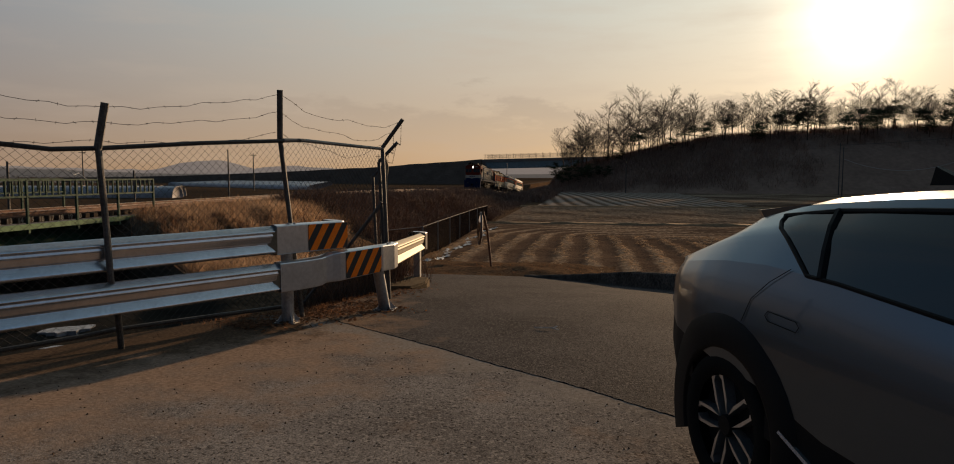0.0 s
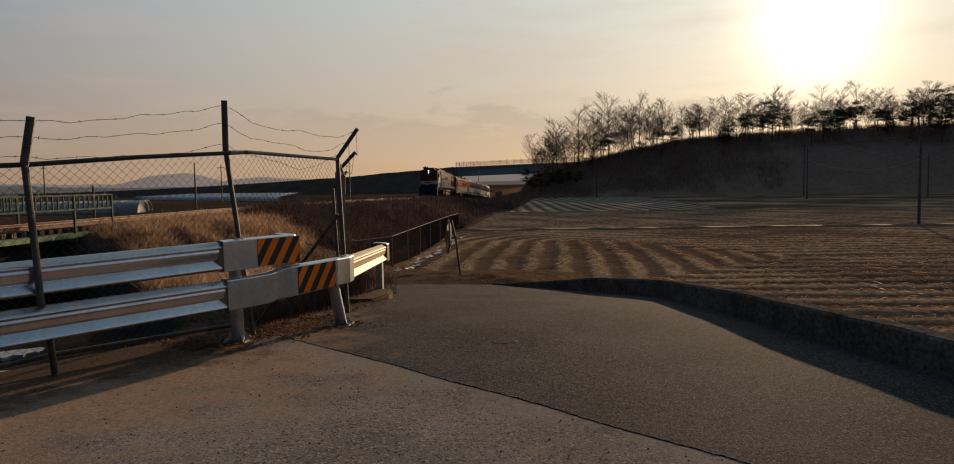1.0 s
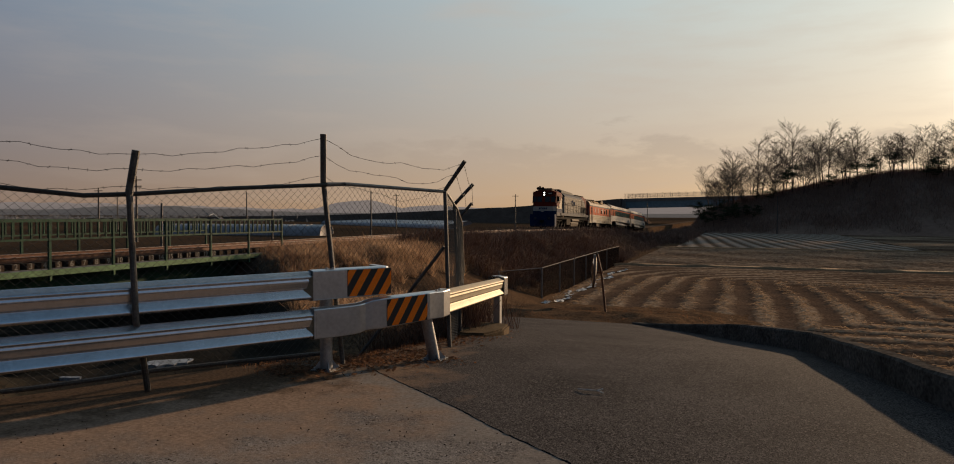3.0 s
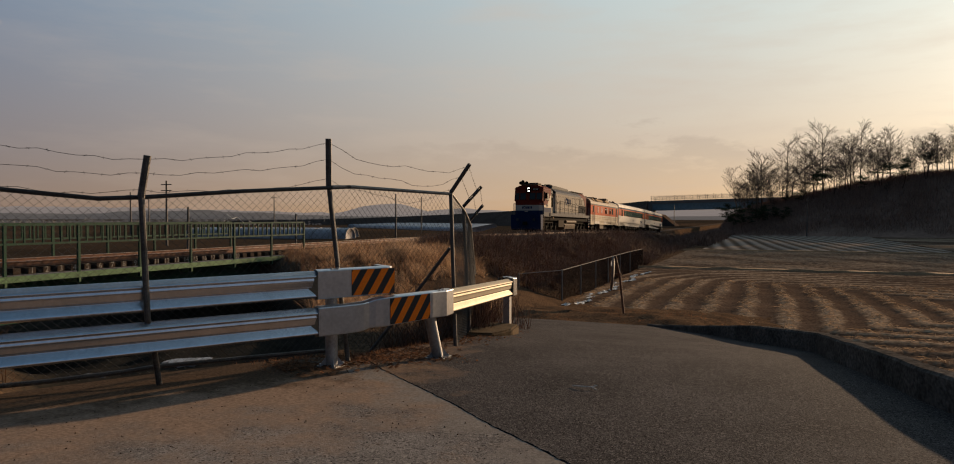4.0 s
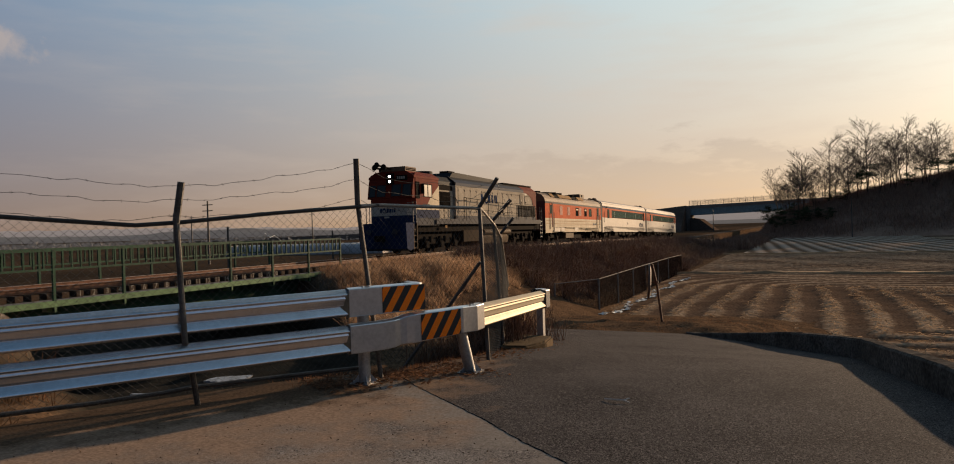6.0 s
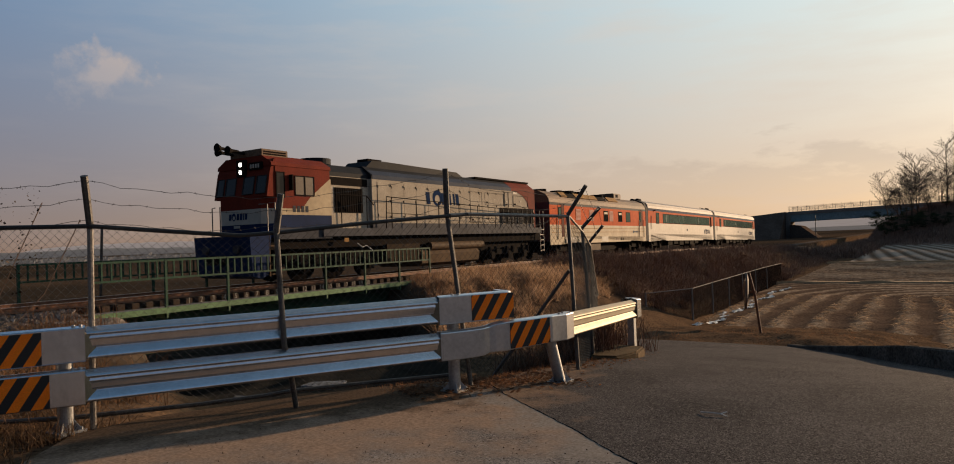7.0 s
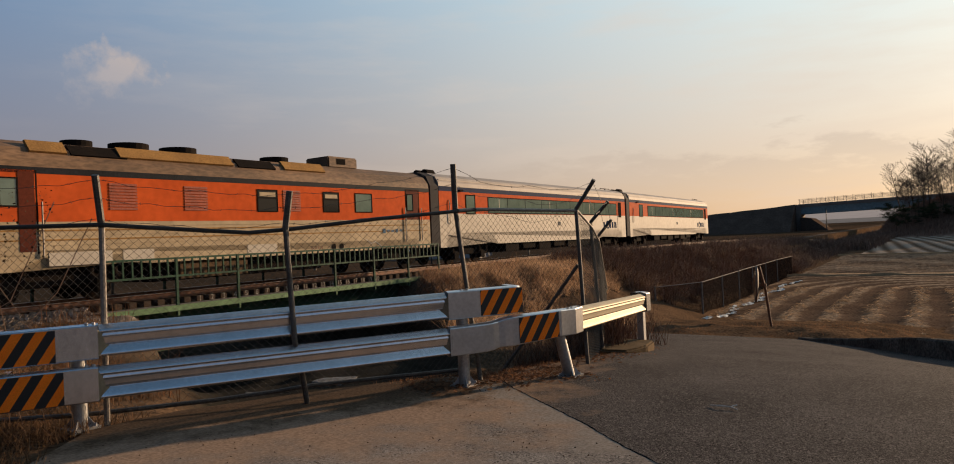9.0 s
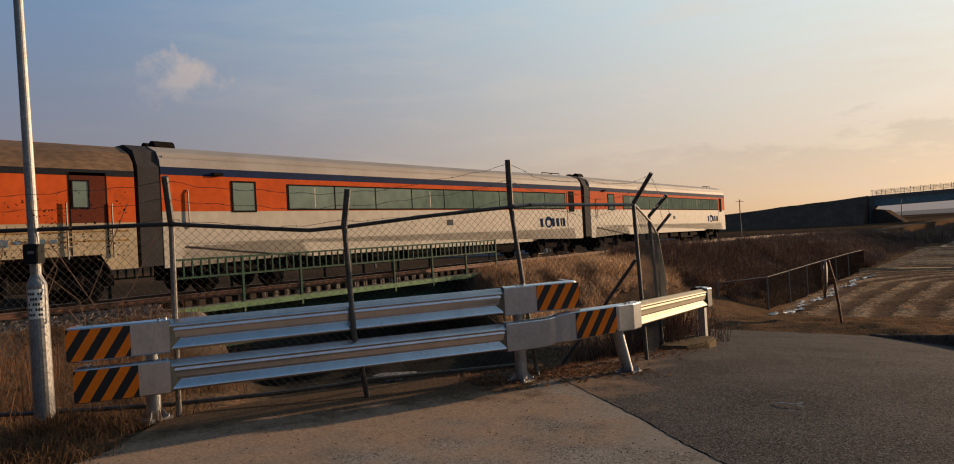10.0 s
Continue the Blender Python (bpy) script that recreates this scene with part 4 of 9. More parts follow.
def far_range(name, y, spans, material, seed, base=-3.0):
    """A ridge far off, whose crest runs through gentle summits."""
    xs = np.linspace(spans[0][0], spans[-1][0], 220)
    crest = interp(xs, spans)
    rng = np.random.RandomState(seed)
    ph = rng.rand(4) * 6
    span = spans[-1][0] - spans[0][0]
    crest = crest * (1 + 0.04 * np.sin(xs / span * 140 + ph[0]) + 0.03 * np.sin(xs / span * 297 + ph[1])) + 0
    verts, faces = [], []
    for x, c in zip(xs, crest):
        for k, (dy, h) in enumerate(((0, 0), (0.10, 0.45), (0.22, 0.85), (0.34, 1.0), (0.7, 0))):
            verts.append((x + 0.002 * span * math.sin(k * 2 + x / span * 30), y + dy * y * 0.5, base + h * c))
    for i in range(len(xs) - 1):
        for k in range(4):
            faces.append((i * 5 + k, (i + 1) * 5 + k, (i + 1) * 5 + k + 1, i * 5 + k + 1))
    return tagged(soup(name, verts, faces, material, smooth=True), "blue-grey hills on the far horizon, their haze painted as a glow", "hills", kind="structure")


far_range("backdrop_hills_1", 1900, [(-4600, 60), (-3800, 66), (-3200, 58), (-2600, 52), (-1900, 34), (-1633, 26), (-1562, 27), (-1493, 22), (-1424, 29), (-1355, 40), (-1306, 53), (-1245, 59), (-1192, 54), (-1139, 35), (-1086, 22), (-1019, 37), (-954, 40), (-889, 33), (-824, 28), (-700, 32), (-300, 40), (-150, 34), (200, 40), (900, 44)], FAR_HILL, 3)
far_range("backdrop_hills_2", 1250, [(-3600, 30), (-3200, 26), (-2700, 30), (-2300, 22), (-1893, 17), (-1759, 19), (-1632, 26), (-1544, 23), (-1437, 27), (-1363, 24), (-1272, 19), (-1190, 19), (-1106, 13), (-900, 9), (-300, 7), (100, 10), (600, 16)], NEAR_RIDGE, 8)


# ---- guard rail, fence and what stands by the road ----
PC = Vector((-5.10, 3.30, 0.0))
ALONG = Vector((0.533, 0.846, 0.0)).normalized()
OUT = Vector((ALONG.y, -ALONG.x, 0.0))


def rail_at(s, off, z):
    p = PC + ALONG * s + OUT * off
    return Vector((p.x, p.y, z))


W_SHAPE = rounded([(0.156, 0.000), (0.132, 0.040), (0.112, 0.070), (0.098, 0.081), (0.086, 0.077), (0.078, 0.066), (0.064, 0.068), (0.048, 0.071), (0.038, 0.066),
                   (0.000, 0.059), (-0.026, 0.054), (-0.034, 0.036), (-0.044, 0.034), (-0.070, 0.052), (-0.100, 0.072), (-0.120, 0.081), (-0.134, 0.077), (-0.146, 0.045), (-0.156, 0.004)], 3)


def beam(name, path, parent, shape=W_SHAPE, material=None, thick=0.004, label=""):
    """A folded steel section swept along a path of (point, outward direction, height factor)."""
    bm = B()
    rows = []
    for p, o, k in path:
        front = [bm.verts.new(p + o * n + Vector((0, 0, z * k))) for z, n in shape]
        back = [bm.verts.new(p + o * (n - thick) + Vector((0, 0, z * k))) for z, n in shape]
        rows.append(front + back[::-1])
    n = len(rows[0])
    for a, b in zip(rows, rows[1:]):
        for i in range(n):
            j = (i + 1) % n
            bm.faces.new((a[i], a[j], b[j], b[i]))
    bm.faces.new(rows[0][::-1])
    bm.faces.new(rows[-1])
    bmesh.ops.recalc_face_normals(bm, faces=bm.faces[:])
    for e in bm.edges:
        e.smooth = e.calc_face_angle(0.0) < (0.7 if shape is W_SHAPE else 0.12)
    return part(name, bm, material or ZINC, parent, label, smooth=True)


FLAT = [(0.168, -0.03), (0.172, 0.02), (0.160, 0.088), (0.150, 0.094), (-0.150, 0.094), (-0.160, 0.088), (-0.172, 0.02), (-0.168, -0.03)]


def stripes(parent, corner, right, up, outward, w, h, lean=0.72, pitch=0.155, first=0.0):
    """Black sheet with slanting orange bands, laid on a plate."""
    def at(u, v, o):
        return corner + right * u + up * v + outward * o
    soup("black_sheet", [at(u, v, o) for o in (0.002, 0.004) for u, v in ((0, 0), (w, 0), (w, h), (0, h))],
         [(0, 1, 2, 3), (7, 6, 5, 4), (0, 4, 5, 1), (1, 5, 6, 2), (2, 6, 7, 3), (3, 7, 4, 0)][::-1], BLACK, parent, "black reflective sheet")
    k = first - h * lean
    while k < w:
        poly = [(k, 0), (k + pitch * 0.5, 0), (k + pitch * 0.5 + h * lean, h), (k + h * lean, h)]
        for side, lim in ((1, 0.0), (-1, w)):
            out = []
            for (p, q) in zip(poly, poly[1:] + poly[:1]):
                ip, iq = (p[0] - lim) * side >= 0, (q[0] - lim) * side >= 0
                if ip:
                    out.append(p)
                if ip != iq:
                    r = (lim - p[0]) / (q[0] - p[0])
                    out.append((lim, p[1] + (q[1] - p[1]) * r))
            poly = out
            if len(poly) < 3:
                break
        if len(poly) >= 3:
            n = len(poly)
            vs = [at(u, v, 0.0045) for u, v in poly] + [at(u, v, 0.0065) for u, v in poly]
            soup("orange_stripe", vs, [tuple(range(n, 2 * n))] + [(i, (i + 1) % n, n + (i + 1) % n, n + i) for i in range(n)], ORANGE, parent)
        k += pitch


def round_post(parent, base, top, r=0.07, flange=True):
    bm = B()
    base, top = Vector(base), Vector(top)
    cyl(bm, base + Vector((0, 0, -0.02)), top, r, seg=24)
    ob = part("post", bm, ZINC_POST, parent, "round galvanised post", smooth=False)
    if flange:
        bm = B()
        box(bm, base.x - 0.13, base.x + 0.13, base.y - 0.13, base.y + 0.13, base.z - 0.02, base.z + 0.016, 0.003)
        part("base_plate", bm, ZINC_POST, ob)
        for k in range(4):
            a = math.pi / 4 + k * math.pi / 2
            d, e = Vector((math.cos(a), math.sin(a), 0)), Vector((-math.sin(a), math.cos(a), 0)) * 0.004
            p = base + d * (r - 0.005)
            vs = [p - e, p + d * 0.075 - e, p + Vector((0, 0, 0.1)) - e, p + e, p + d * 0.075 + e, p + Vector((0, 0, 0.1)) + e]
            soup("gusset", [(v.x, v.y, v.z + 0.016) for v in vs], [(0, 1, 2), (5, 4, 3), (0, 3, 4, 1), (1, 4, 5, 2), (2, 5, 3, 0)], ZINC_POST, ob)
            bm = B()
            b = base + d * 0.135
            cyl(bm, (b.x, b.y, b.z + 0.014), (b.x, b.y, b.z + 0.04), 0.011, seg=6)
            part("bolt", bm, ZINC_POST, ob)
    return ob


def bolts(parent, pts, outward):
    for p in pts:
        bm = B()
        cyl(bm, p, p + outward * 0.014, 0.016, seg=8)
        part("bolt", bm, ZINC_POST, parent)


def guard_rail():
    root = thing("guard_rail", "new two-tier galvanised guard rail with black and orange striped ends", "guard rail", (0, 0, 0))

    def zu(s):
        return 0.782 + 0.0118 * s

    def zl(s):
        return 0.402 + 0.006 * s
    UP, LO = 0.08, 0.20
    up = beam("upper_beam", [(rail_at(s, UP, zu(s)), OUT, 1.0) for s in np.linspace(0.16, 3.78, 9)], root)
    lo = beam("lower_beam", [(rail_at(s, LO, zl(s)), OUT, 1.0) for s in np.linspace(0.16, 3.76, 9)], root)
    # folded end plates
    for nm, z, off, a, b in (("upper_end_plate", zu, UP, -0.71, 0.19), ("lower_end_plate", zl, LO, -0.64, 0.19)):
        rows = []
        for i in range(5):   # the closed end, folded back tightly
            k = i / 4 * math.pi * 0.5
            rows.append((rail_at(a - 0.002 + 0.092 - 0.012 * math.cos(k), off - 0.015 + 0.012 * math.sin(k), z(a)), (OUT * math.sin(k) - ALONG * math.cos(k)).normalized(), 1.0))
            if i == 0:
                rows.insert(0, (rail_at(a + 0.078, off - 0.20, z(a)), -ALONG, 1.0))
        rows += [(rail_at(s, off, z(s)), OUT, 1.0) for s in (a + 0.095, b)]
        pl = beam(nm, rows, root, FLAT)
        stripes(pl, rail_at(a, off + 0.094, z(a) - 0.148), ALONG, Vector((0, 0, 1)), OUT, 0.55, 0.296, 0.62, 0.185, 0.03)
        tip = [rail_at(b - 0.003, off + 0.095, z(b) + q) for q in (-0.14, 0.115)] + [rail_at(b + 0.085, off + 0.034, z(b) + q) for q in (0.03, -0.055)]
        soup("beam_tongue", [tuple(v) for v in tip] + [tuple(v - OUT * 0.012) for v in tip], [(0, 1, 2, 3), (7, 6, 5, 4), (0, 4, 5, 1), (1, 5, 6, 2), (2, 6, 7, 3), (3, 7, 4, 0)], ZINC_DULL, pl)
        bolts(pl, [rail_at(b - 0.1 + q, off + 0.03, z(b) + 0.168) for q in (0.0, 0.06)], Vector((0, 0, 1)))
    # upper far end
    rows = [(rail_at(s, UP, zu(s)), OUT, 1.0) for s in (3.76, 4.2, 4.635)]
    for i in range(1, 5):
        k = i / 4 * math.pi * 0.5
        rows.append((rail_at(4.635 + 0.012 * math.sin(k), UP - 0.012 + 0.012 * math.cos(k), zu(4.73)), (OUT * math.cos(k) + ALONG * math.sin(k)).normalized(), 1.0))
    rows.append((rail_at(4.647, UP - 0.22, zu(4.73)), ALONG, 1.0))
    pl = beam("upper_end_plate", rows, root, FLAT, ZINC_FLAT)
    stripes(pl, rail_at(4.17, UP + 0.094, zu(4.2) - 0.15), ALONG, Vector((0, 0, 1)), OUT, 0.56, 0.3, 0.62, 0.185, 0.02)
    for s, z, off in ((3.76, zu, UP), (3.74, zl, LO)):
        tip = [rail_at(s + 0.003, off + 0.095, z(s) + q) for q in (0.115, -0.14)] + [rail_at(s - 0.085, off + 0.034, z(s) + q) for q in (-0.055, 0.03)]
        soup("beam_tongue", [tuple(v) for v in tip] + [tuple(v - OUT * 0.012) for v in tip], [(0, 1, 2, 3), (7, 6, 5, 4), (0, 4, 5, 1), (1, 5, 6, 2), (2, 6, 7, 3), (3, 7, 4, 0)], ZINC_DULL, pl)
    bolts(pl, [rail_at(3.95 + q, UP + 0.03, zu(4) + 0.168) for q in (0.0, 0.08)], Vector((0, 0, 1)))
    # lower far end: a bent plate that climbs, then turns the corner
    path = []
    for s, off, z, k in ((3.72, LO, zl(3.72), 1.0), (4.02, LO, 0.428, 1.0), (4.18, LO + 0.004, 0.434, 1.0), (4.27, LO - 0.004, 0.44, 0.99), (4.35, LO - 0.030, 0.452, 0.96), (4.43, LO - 0.018, 0.466, 1.02), (4.52, LO + 0.012, 0.474, 1.05), (4.62, LO + 0.015, 0.482, 1.05), (4.9, LO + 0.01, 0.494, 1.02), (5.17, LO, 0.508, 1.0)):
        path.append((rail_at(s, off, z), OUT, k))
    side_out = Vector((0.99, 0.10, 0)).normalized()
    c0 = rail_at(5.17, LO, 0.508)
    turn_end = Vector((-2.10, 7.78, 0.505))
    for k in (0.06, 0.16):
        path.append((c0.lerp(turn_end, k), (OUT * (1 - k * 5) + side_out * k * 5).normalized(), 1.0))
    path.append((turn_end, side_out, 1.0))
    path.append((Vector((-2.13, 8.05, 0.50)), side_out, 1.0))
    pl = beam("bent_end_plate", path, root, FLAT, ZINC_FLAT, label="dented galvanised transition plate")
    p0, p1 = rail_at(4.60, LO + 0.012 + 0.1, 0.482 - 0.155), rail_at(5.16, LO + 0.1, 0.508 - 0.155)
    right = (p1 - p0).normalized()
    stripes(pl, p0, right, Vector((0, 0, 1)), OUT, 0.555, 0.305, 0.62, 0.185, 0.06)
    bolts(pl, [Vector((-2.08, 7.72 + q, 0.675)) for q in (0.0, 0.1)], Vector((0, 0, 1)))
    end = [(Vector((-2.125, 8.0, 0.50)).lerp(Vector((-2.60, 11.75, 0.325)), k), side_out, 1.0) for k in np.linspace(0, 1, 8)]
    beam("return_beam", end, root, W_SHAPE, ZINC_DULL, label="return beam with the sunset's reflection tinted into its colour")
    cap = [(Vector((-2.595, 11.70, 0.327)), side_out, 1.0), (Vector((-2.625, 11.98, 0.315)), side_out, 1.0)]
    for i in range(1, 6):
        k = i / 5 * math.pi
        q = Vector((-0.12, 0.99, 0))
        cap.append((Vector((-2.625, 11.98, 0.315)) + q * 0.09 * math.sin(k) - side_out * (0.09 - 0.09 * math.cos(k)), (side_out * math.cos(k) + q * math.sin(k)).normalized(), 1.0))
    beam("return_end_cap", cap, root, FLAT)
    # posts
    za = float(road_z(-2.97, 6.68))
    round_post(root, (-2.97, 6.68, za), (-2.97, 6.68, 0.93))
    round_post(root, (-2.15, 7.84, float(road_z(-2.15, 7.84))), (-2.22, 7.62, 0.60))
    round_post(root, (-5.10, 3.30, float(road_z(-5.1, 3.3))), (-5.10, 3.30, 0.90))
    bm = B()
    box(bm, -2.80, -2.68, 11.98, 12.10, -0.42, 0.42, 0.004)
    part("end_post", bm, ZINC_POST, root)
    for s, z, off in ((0.0, zu(0), UP), (0.0, zl(0), LO), (4.0, zu(4), UP), (4.0, zl(4), LO)):
        p = rail_at(s, 0, z)
        bm = B()
        cyl(bm, p, rail_at(s, off + 0.02, z), 0.05, seg=10)
        part("spacer", bm, ZINC_POST, root)
    return root


guard_rail()


def concrete_block():
    bm = B()
    prism(bm, [(-3.0, 10.72), (-2.55, 10.80), (-2.40, 11.35), (-2.48, 11.95), (-3.1, 12.0), (-3.25, 11.6)], "z", -0.72, -0.37)
    bmesh.ops.bevel(bm, geom=[e for e in bm.edges if e.calc_length() > 0.3], offset=0.03, segments=2, affect="EDGES")
    return tagged(part("concrete_block", bm, MOSS), "ochre weathered concrete footing block under the rail end", "concrete block")


concrete_block()


def fence():
    root = thing("chain_link_fence", "leaning chain-link fence with rusty posts and barbed wire", "fence")
    # (along, offset) at the foot, bend and tip of each post, with heights
    posts = [[(-3.6, -1.60, -0.4), (-3.6, -1.60, 1.95), (-3.55, -1.42, 2.36)],
             [(-1.7, -0.88, -0.3), (-1.68, -0.88, 1.93), (-1.66, -0.70, 2.34)],
             [(0.22, -0.05, -0.12), (0.245, 0.0, 1.89), (0.22, 0.17, 2.355)],
             [(2.13, 0.05, -0.10), (2.06, 0.17, 0.30), (2.0, 0.205, 0.60), (1.985, 0.205, 1.0), (1.965, 0.14, 1.80), (2.01, 0.21, 2.175)],
             [(4.23, -0.06, -0.12), (4.03, -0.14, 1.97), (4.0, -0.077, 2.497)]]
    line = []
    for p in posts:
        q = [rail_at(*v) for v in p]
        line.append(q)
        bm = B()
        pipe(bm, q[:-2] + [q[-2] + (q[-3] - q[-2]).normalized() * 0.05, q[-2], q[-1]], 0.029, 10)
        part("fence_post", bm, FENCE if p[0][0] > 1 else FENCE_PALE, root)
        q[1:] = q[-2:]
        bm = B()
        d = (q[2] - q[1]).normalized()
        cyl(bm, q[1] - d * 0.02, q[2] + d * 0.01, 0.035, seg=8)
        part("post_arm", bm, FENCE, root)
    corner = [Vector((-2.42, 8.98, -0.35)), Vector((-2.52, 9.03, 1.95)), Vector((-2.20, 8.98, 2.35))]
    wing = [[Vector((-3.02, 10.95, -0.7)), Vector((-3.14, 10.9, 1.78)), Vector((-2.80, 10.9, 2.12))],
            [Vector((-3.75, 12.85, -1.1)), Vector((-3.84, 12.8, 1.52)), Vector((-3.54, 12.8, 1.84))]]
    hem = [corner[1], Vector((-2.72, 10.0, 1.69)), Vector((-3.04, 11.0, 1.46)), Vector((-3.42, 12.0, 1.0)), Vector((-3.70, 12.8, 0.46))]       # where the torn-off mesh hangs
    for q in [corner] + wing:
        bm = B()
        pipe(bm, [q[0], q[1]], 0.030, 10)
        part("fence_post", bm, FENCE, root)
        bm = B()
        cyl(bm, q[1], q[2], 0.03, seg=8)
        part("post_arm", bm, FENCE, root)
    bm = B()
    pipe(bm, [Vector((-2.53, 9.03, 1.15)), Vector((-3.15, 8.95, 0.35)), Vector((-3.9, 8.8, -0.6))], 0.026)
    part("diagonal_brace", bm, FENCE, root)
    # top rail: a sagging dark tube, then a pale pipe to the corner
    cable = [(-3.6, -1.56, 1.95), (-1.7, -0.84, 1.93), (0.245, 0.03, 1.895), (0.9, 0.05, 1.83), (1.6, 0.08, 1.765), (2.0, 0.10, 1.785), (3.0, 0.03, 1.87), (4.0, -0.10, 1.935), (4.3, -0.14, 1.955)]
    pts = [rail_at(*c) for c in cable]
    bm = B()
    pipe(bm, pts, 0.022, 8)
    part("top_rail", bm, FENCE_BLACK, root, "black sagging tube")
    bm = B()
    pipe(bm, [rail_at(4.05, -0.10, 1.945), rail_at(4.35, -0.15, 1.955), corner[1] + Vector((0, 0, -0.02))], 0.022, 8)
    part("top_rail", bm, FENCE_PALE, root)
    bm = B()
    pipe(bm, hem, 0.016, 8)
    part("top_rail", bm, FENCE_PALE, root)
    bm = B()
    pipe(bm, [rail_at(-1.7, -0.98, 0.0), rail_at(0.02, -0.16, 0.05), rail_at(1.2, -0.15, 0.03), rail_at(1.86, -0.14, 0.04), rail_at(2.14, -0.12, 0.06), rail_at(3.1, -0.13, 0.04), rail_at(4.1, -0.15, 0.01)], 0.024, 8)
    part("bottom_rail", bm, FENCE, root)

    def mesh_panel(top, bottom, cell=0.088, r=0.0019):
        """Crossing diagonal wires between an upper and a lower line of points."""
        lens = [0]
        for a, b in zip(top, top[1:]):
            lens.append(lens[-1] + (b - a).length)

        def pt(u, v):
            i = 0
            while i < len(lens) - 2 and lens[i + 1] < u:
                i += 1
            k = (u - lens[i]) / (lens[i + 1] - lens[i])
            a, b = top[i].lerp(top[i + 1], k), bottom[i].lerp(bottom[i + 1], k)
            return a.lerp(b, v)
        total, height = lens[-1], (top[0] - bottom[0]).length
        verts, faces = [], []
        for sgn in (1, -1):
            u0 = -height
            while u0 < total + height:
                run = []
                for i in range(9):
                    v = i / 8
                    u = u0 + sgn * v * height
                    if 0 <= u <= total:
                        run.append(pt(u, v))
                for a, b in zip(run, run[1:]):
                    d = (b - a).normalized()
                    s1 = d.orthogonal().normalized() * r
                    s2 = d.cross(s1)
                    k = len(verts)
                    for p in (a, b):
                        verts += [tuple(p + s1), tuple(p - s1 * 0.5 + s2 * 0.87), tuple(p - s1 * 0.5 - s2 * 0.87)]
                    faces += [(k, k + 1, k + 4, k + 3), (k + 1, k + 2, k + 5, k + 4), (k + 2, k, k + 3, k + 5)]
                u0 += cell
        ob = soup("chain_link_mesh", verts, faces, WIRE, root)
        ob["kind"] = "stuff"

    def foot(c):
        return rail_at(c[0], c[1] - 0.12, 0.02 - 0.05 * abs(c[0] - 2) * 0.2)
    mesh_panel([p - OUT * 0.035 for p in pts] + [corner[1]], [foot(c) for c in cable] + [corner[0] + Vector((0, 0, 0.2))])
    mesh_panel(hem, [corner[0].lerp(wing[1][0], k / 4) for k in range(5)], 0.085, 0.0026)
    # barbed wire: three strands through the arms
    arms = line + [corner]
    rng = random.Random(3)
    for k, (at, sag) in enumerate(((0.93, 0.05), (0.55, 0.05), (0.12, 0.06))):
        pts3 = []
        for i, (a, b) in enumerate(zip(arms, arms[1:])):
            p, q = a[1].lerp(a[2], at), b[1].lerp(b[2], at)
            drop = sag + (0.14 if b is corner else 0.0)
            for j in range(12):
                u = j / 12
                pts3.append(p.lerp(q, u) + Vector((0, 0, -drop * 4 * u * (1 - u) * (1 + 0.25 * math.sin(u * 9 + k)) + 0.012 * math.sin(j * 2.3 + k))))
        pts3.append(arms[-1][1].lerp(arms[-1][2], at))
        if k < 2:
            for wv in wing:
                pts3.append(pts3[-1].lerp(wv[1].lerp(wv[2], at), 0.5) + Vector((0.03, 0, -0.18)))
                pts3.append(wv[1].lerp(wv[2], at))
        bm = B()
        pipe(bm, pts3, 0.0028, 4)
        for a, b in zip(pts3, pts3[1:]):
            n = max(1, int((b - a).length / 0.11))
            for j in range(n):
                p = a.lerp(b, (j + 0.5) / n)
                for _ in range(2):
                    v = Vector((rng.uniform(-1, 1), rng.uniform(-1, 1), rng.uniform(-1, 1))).normalized() * 0.016
                    cyl(bm, p - v, p + v, 0.0018, seg=3, caps=False)
        part("barbed_wire", bm, WIRE, root)
    return root


fence()


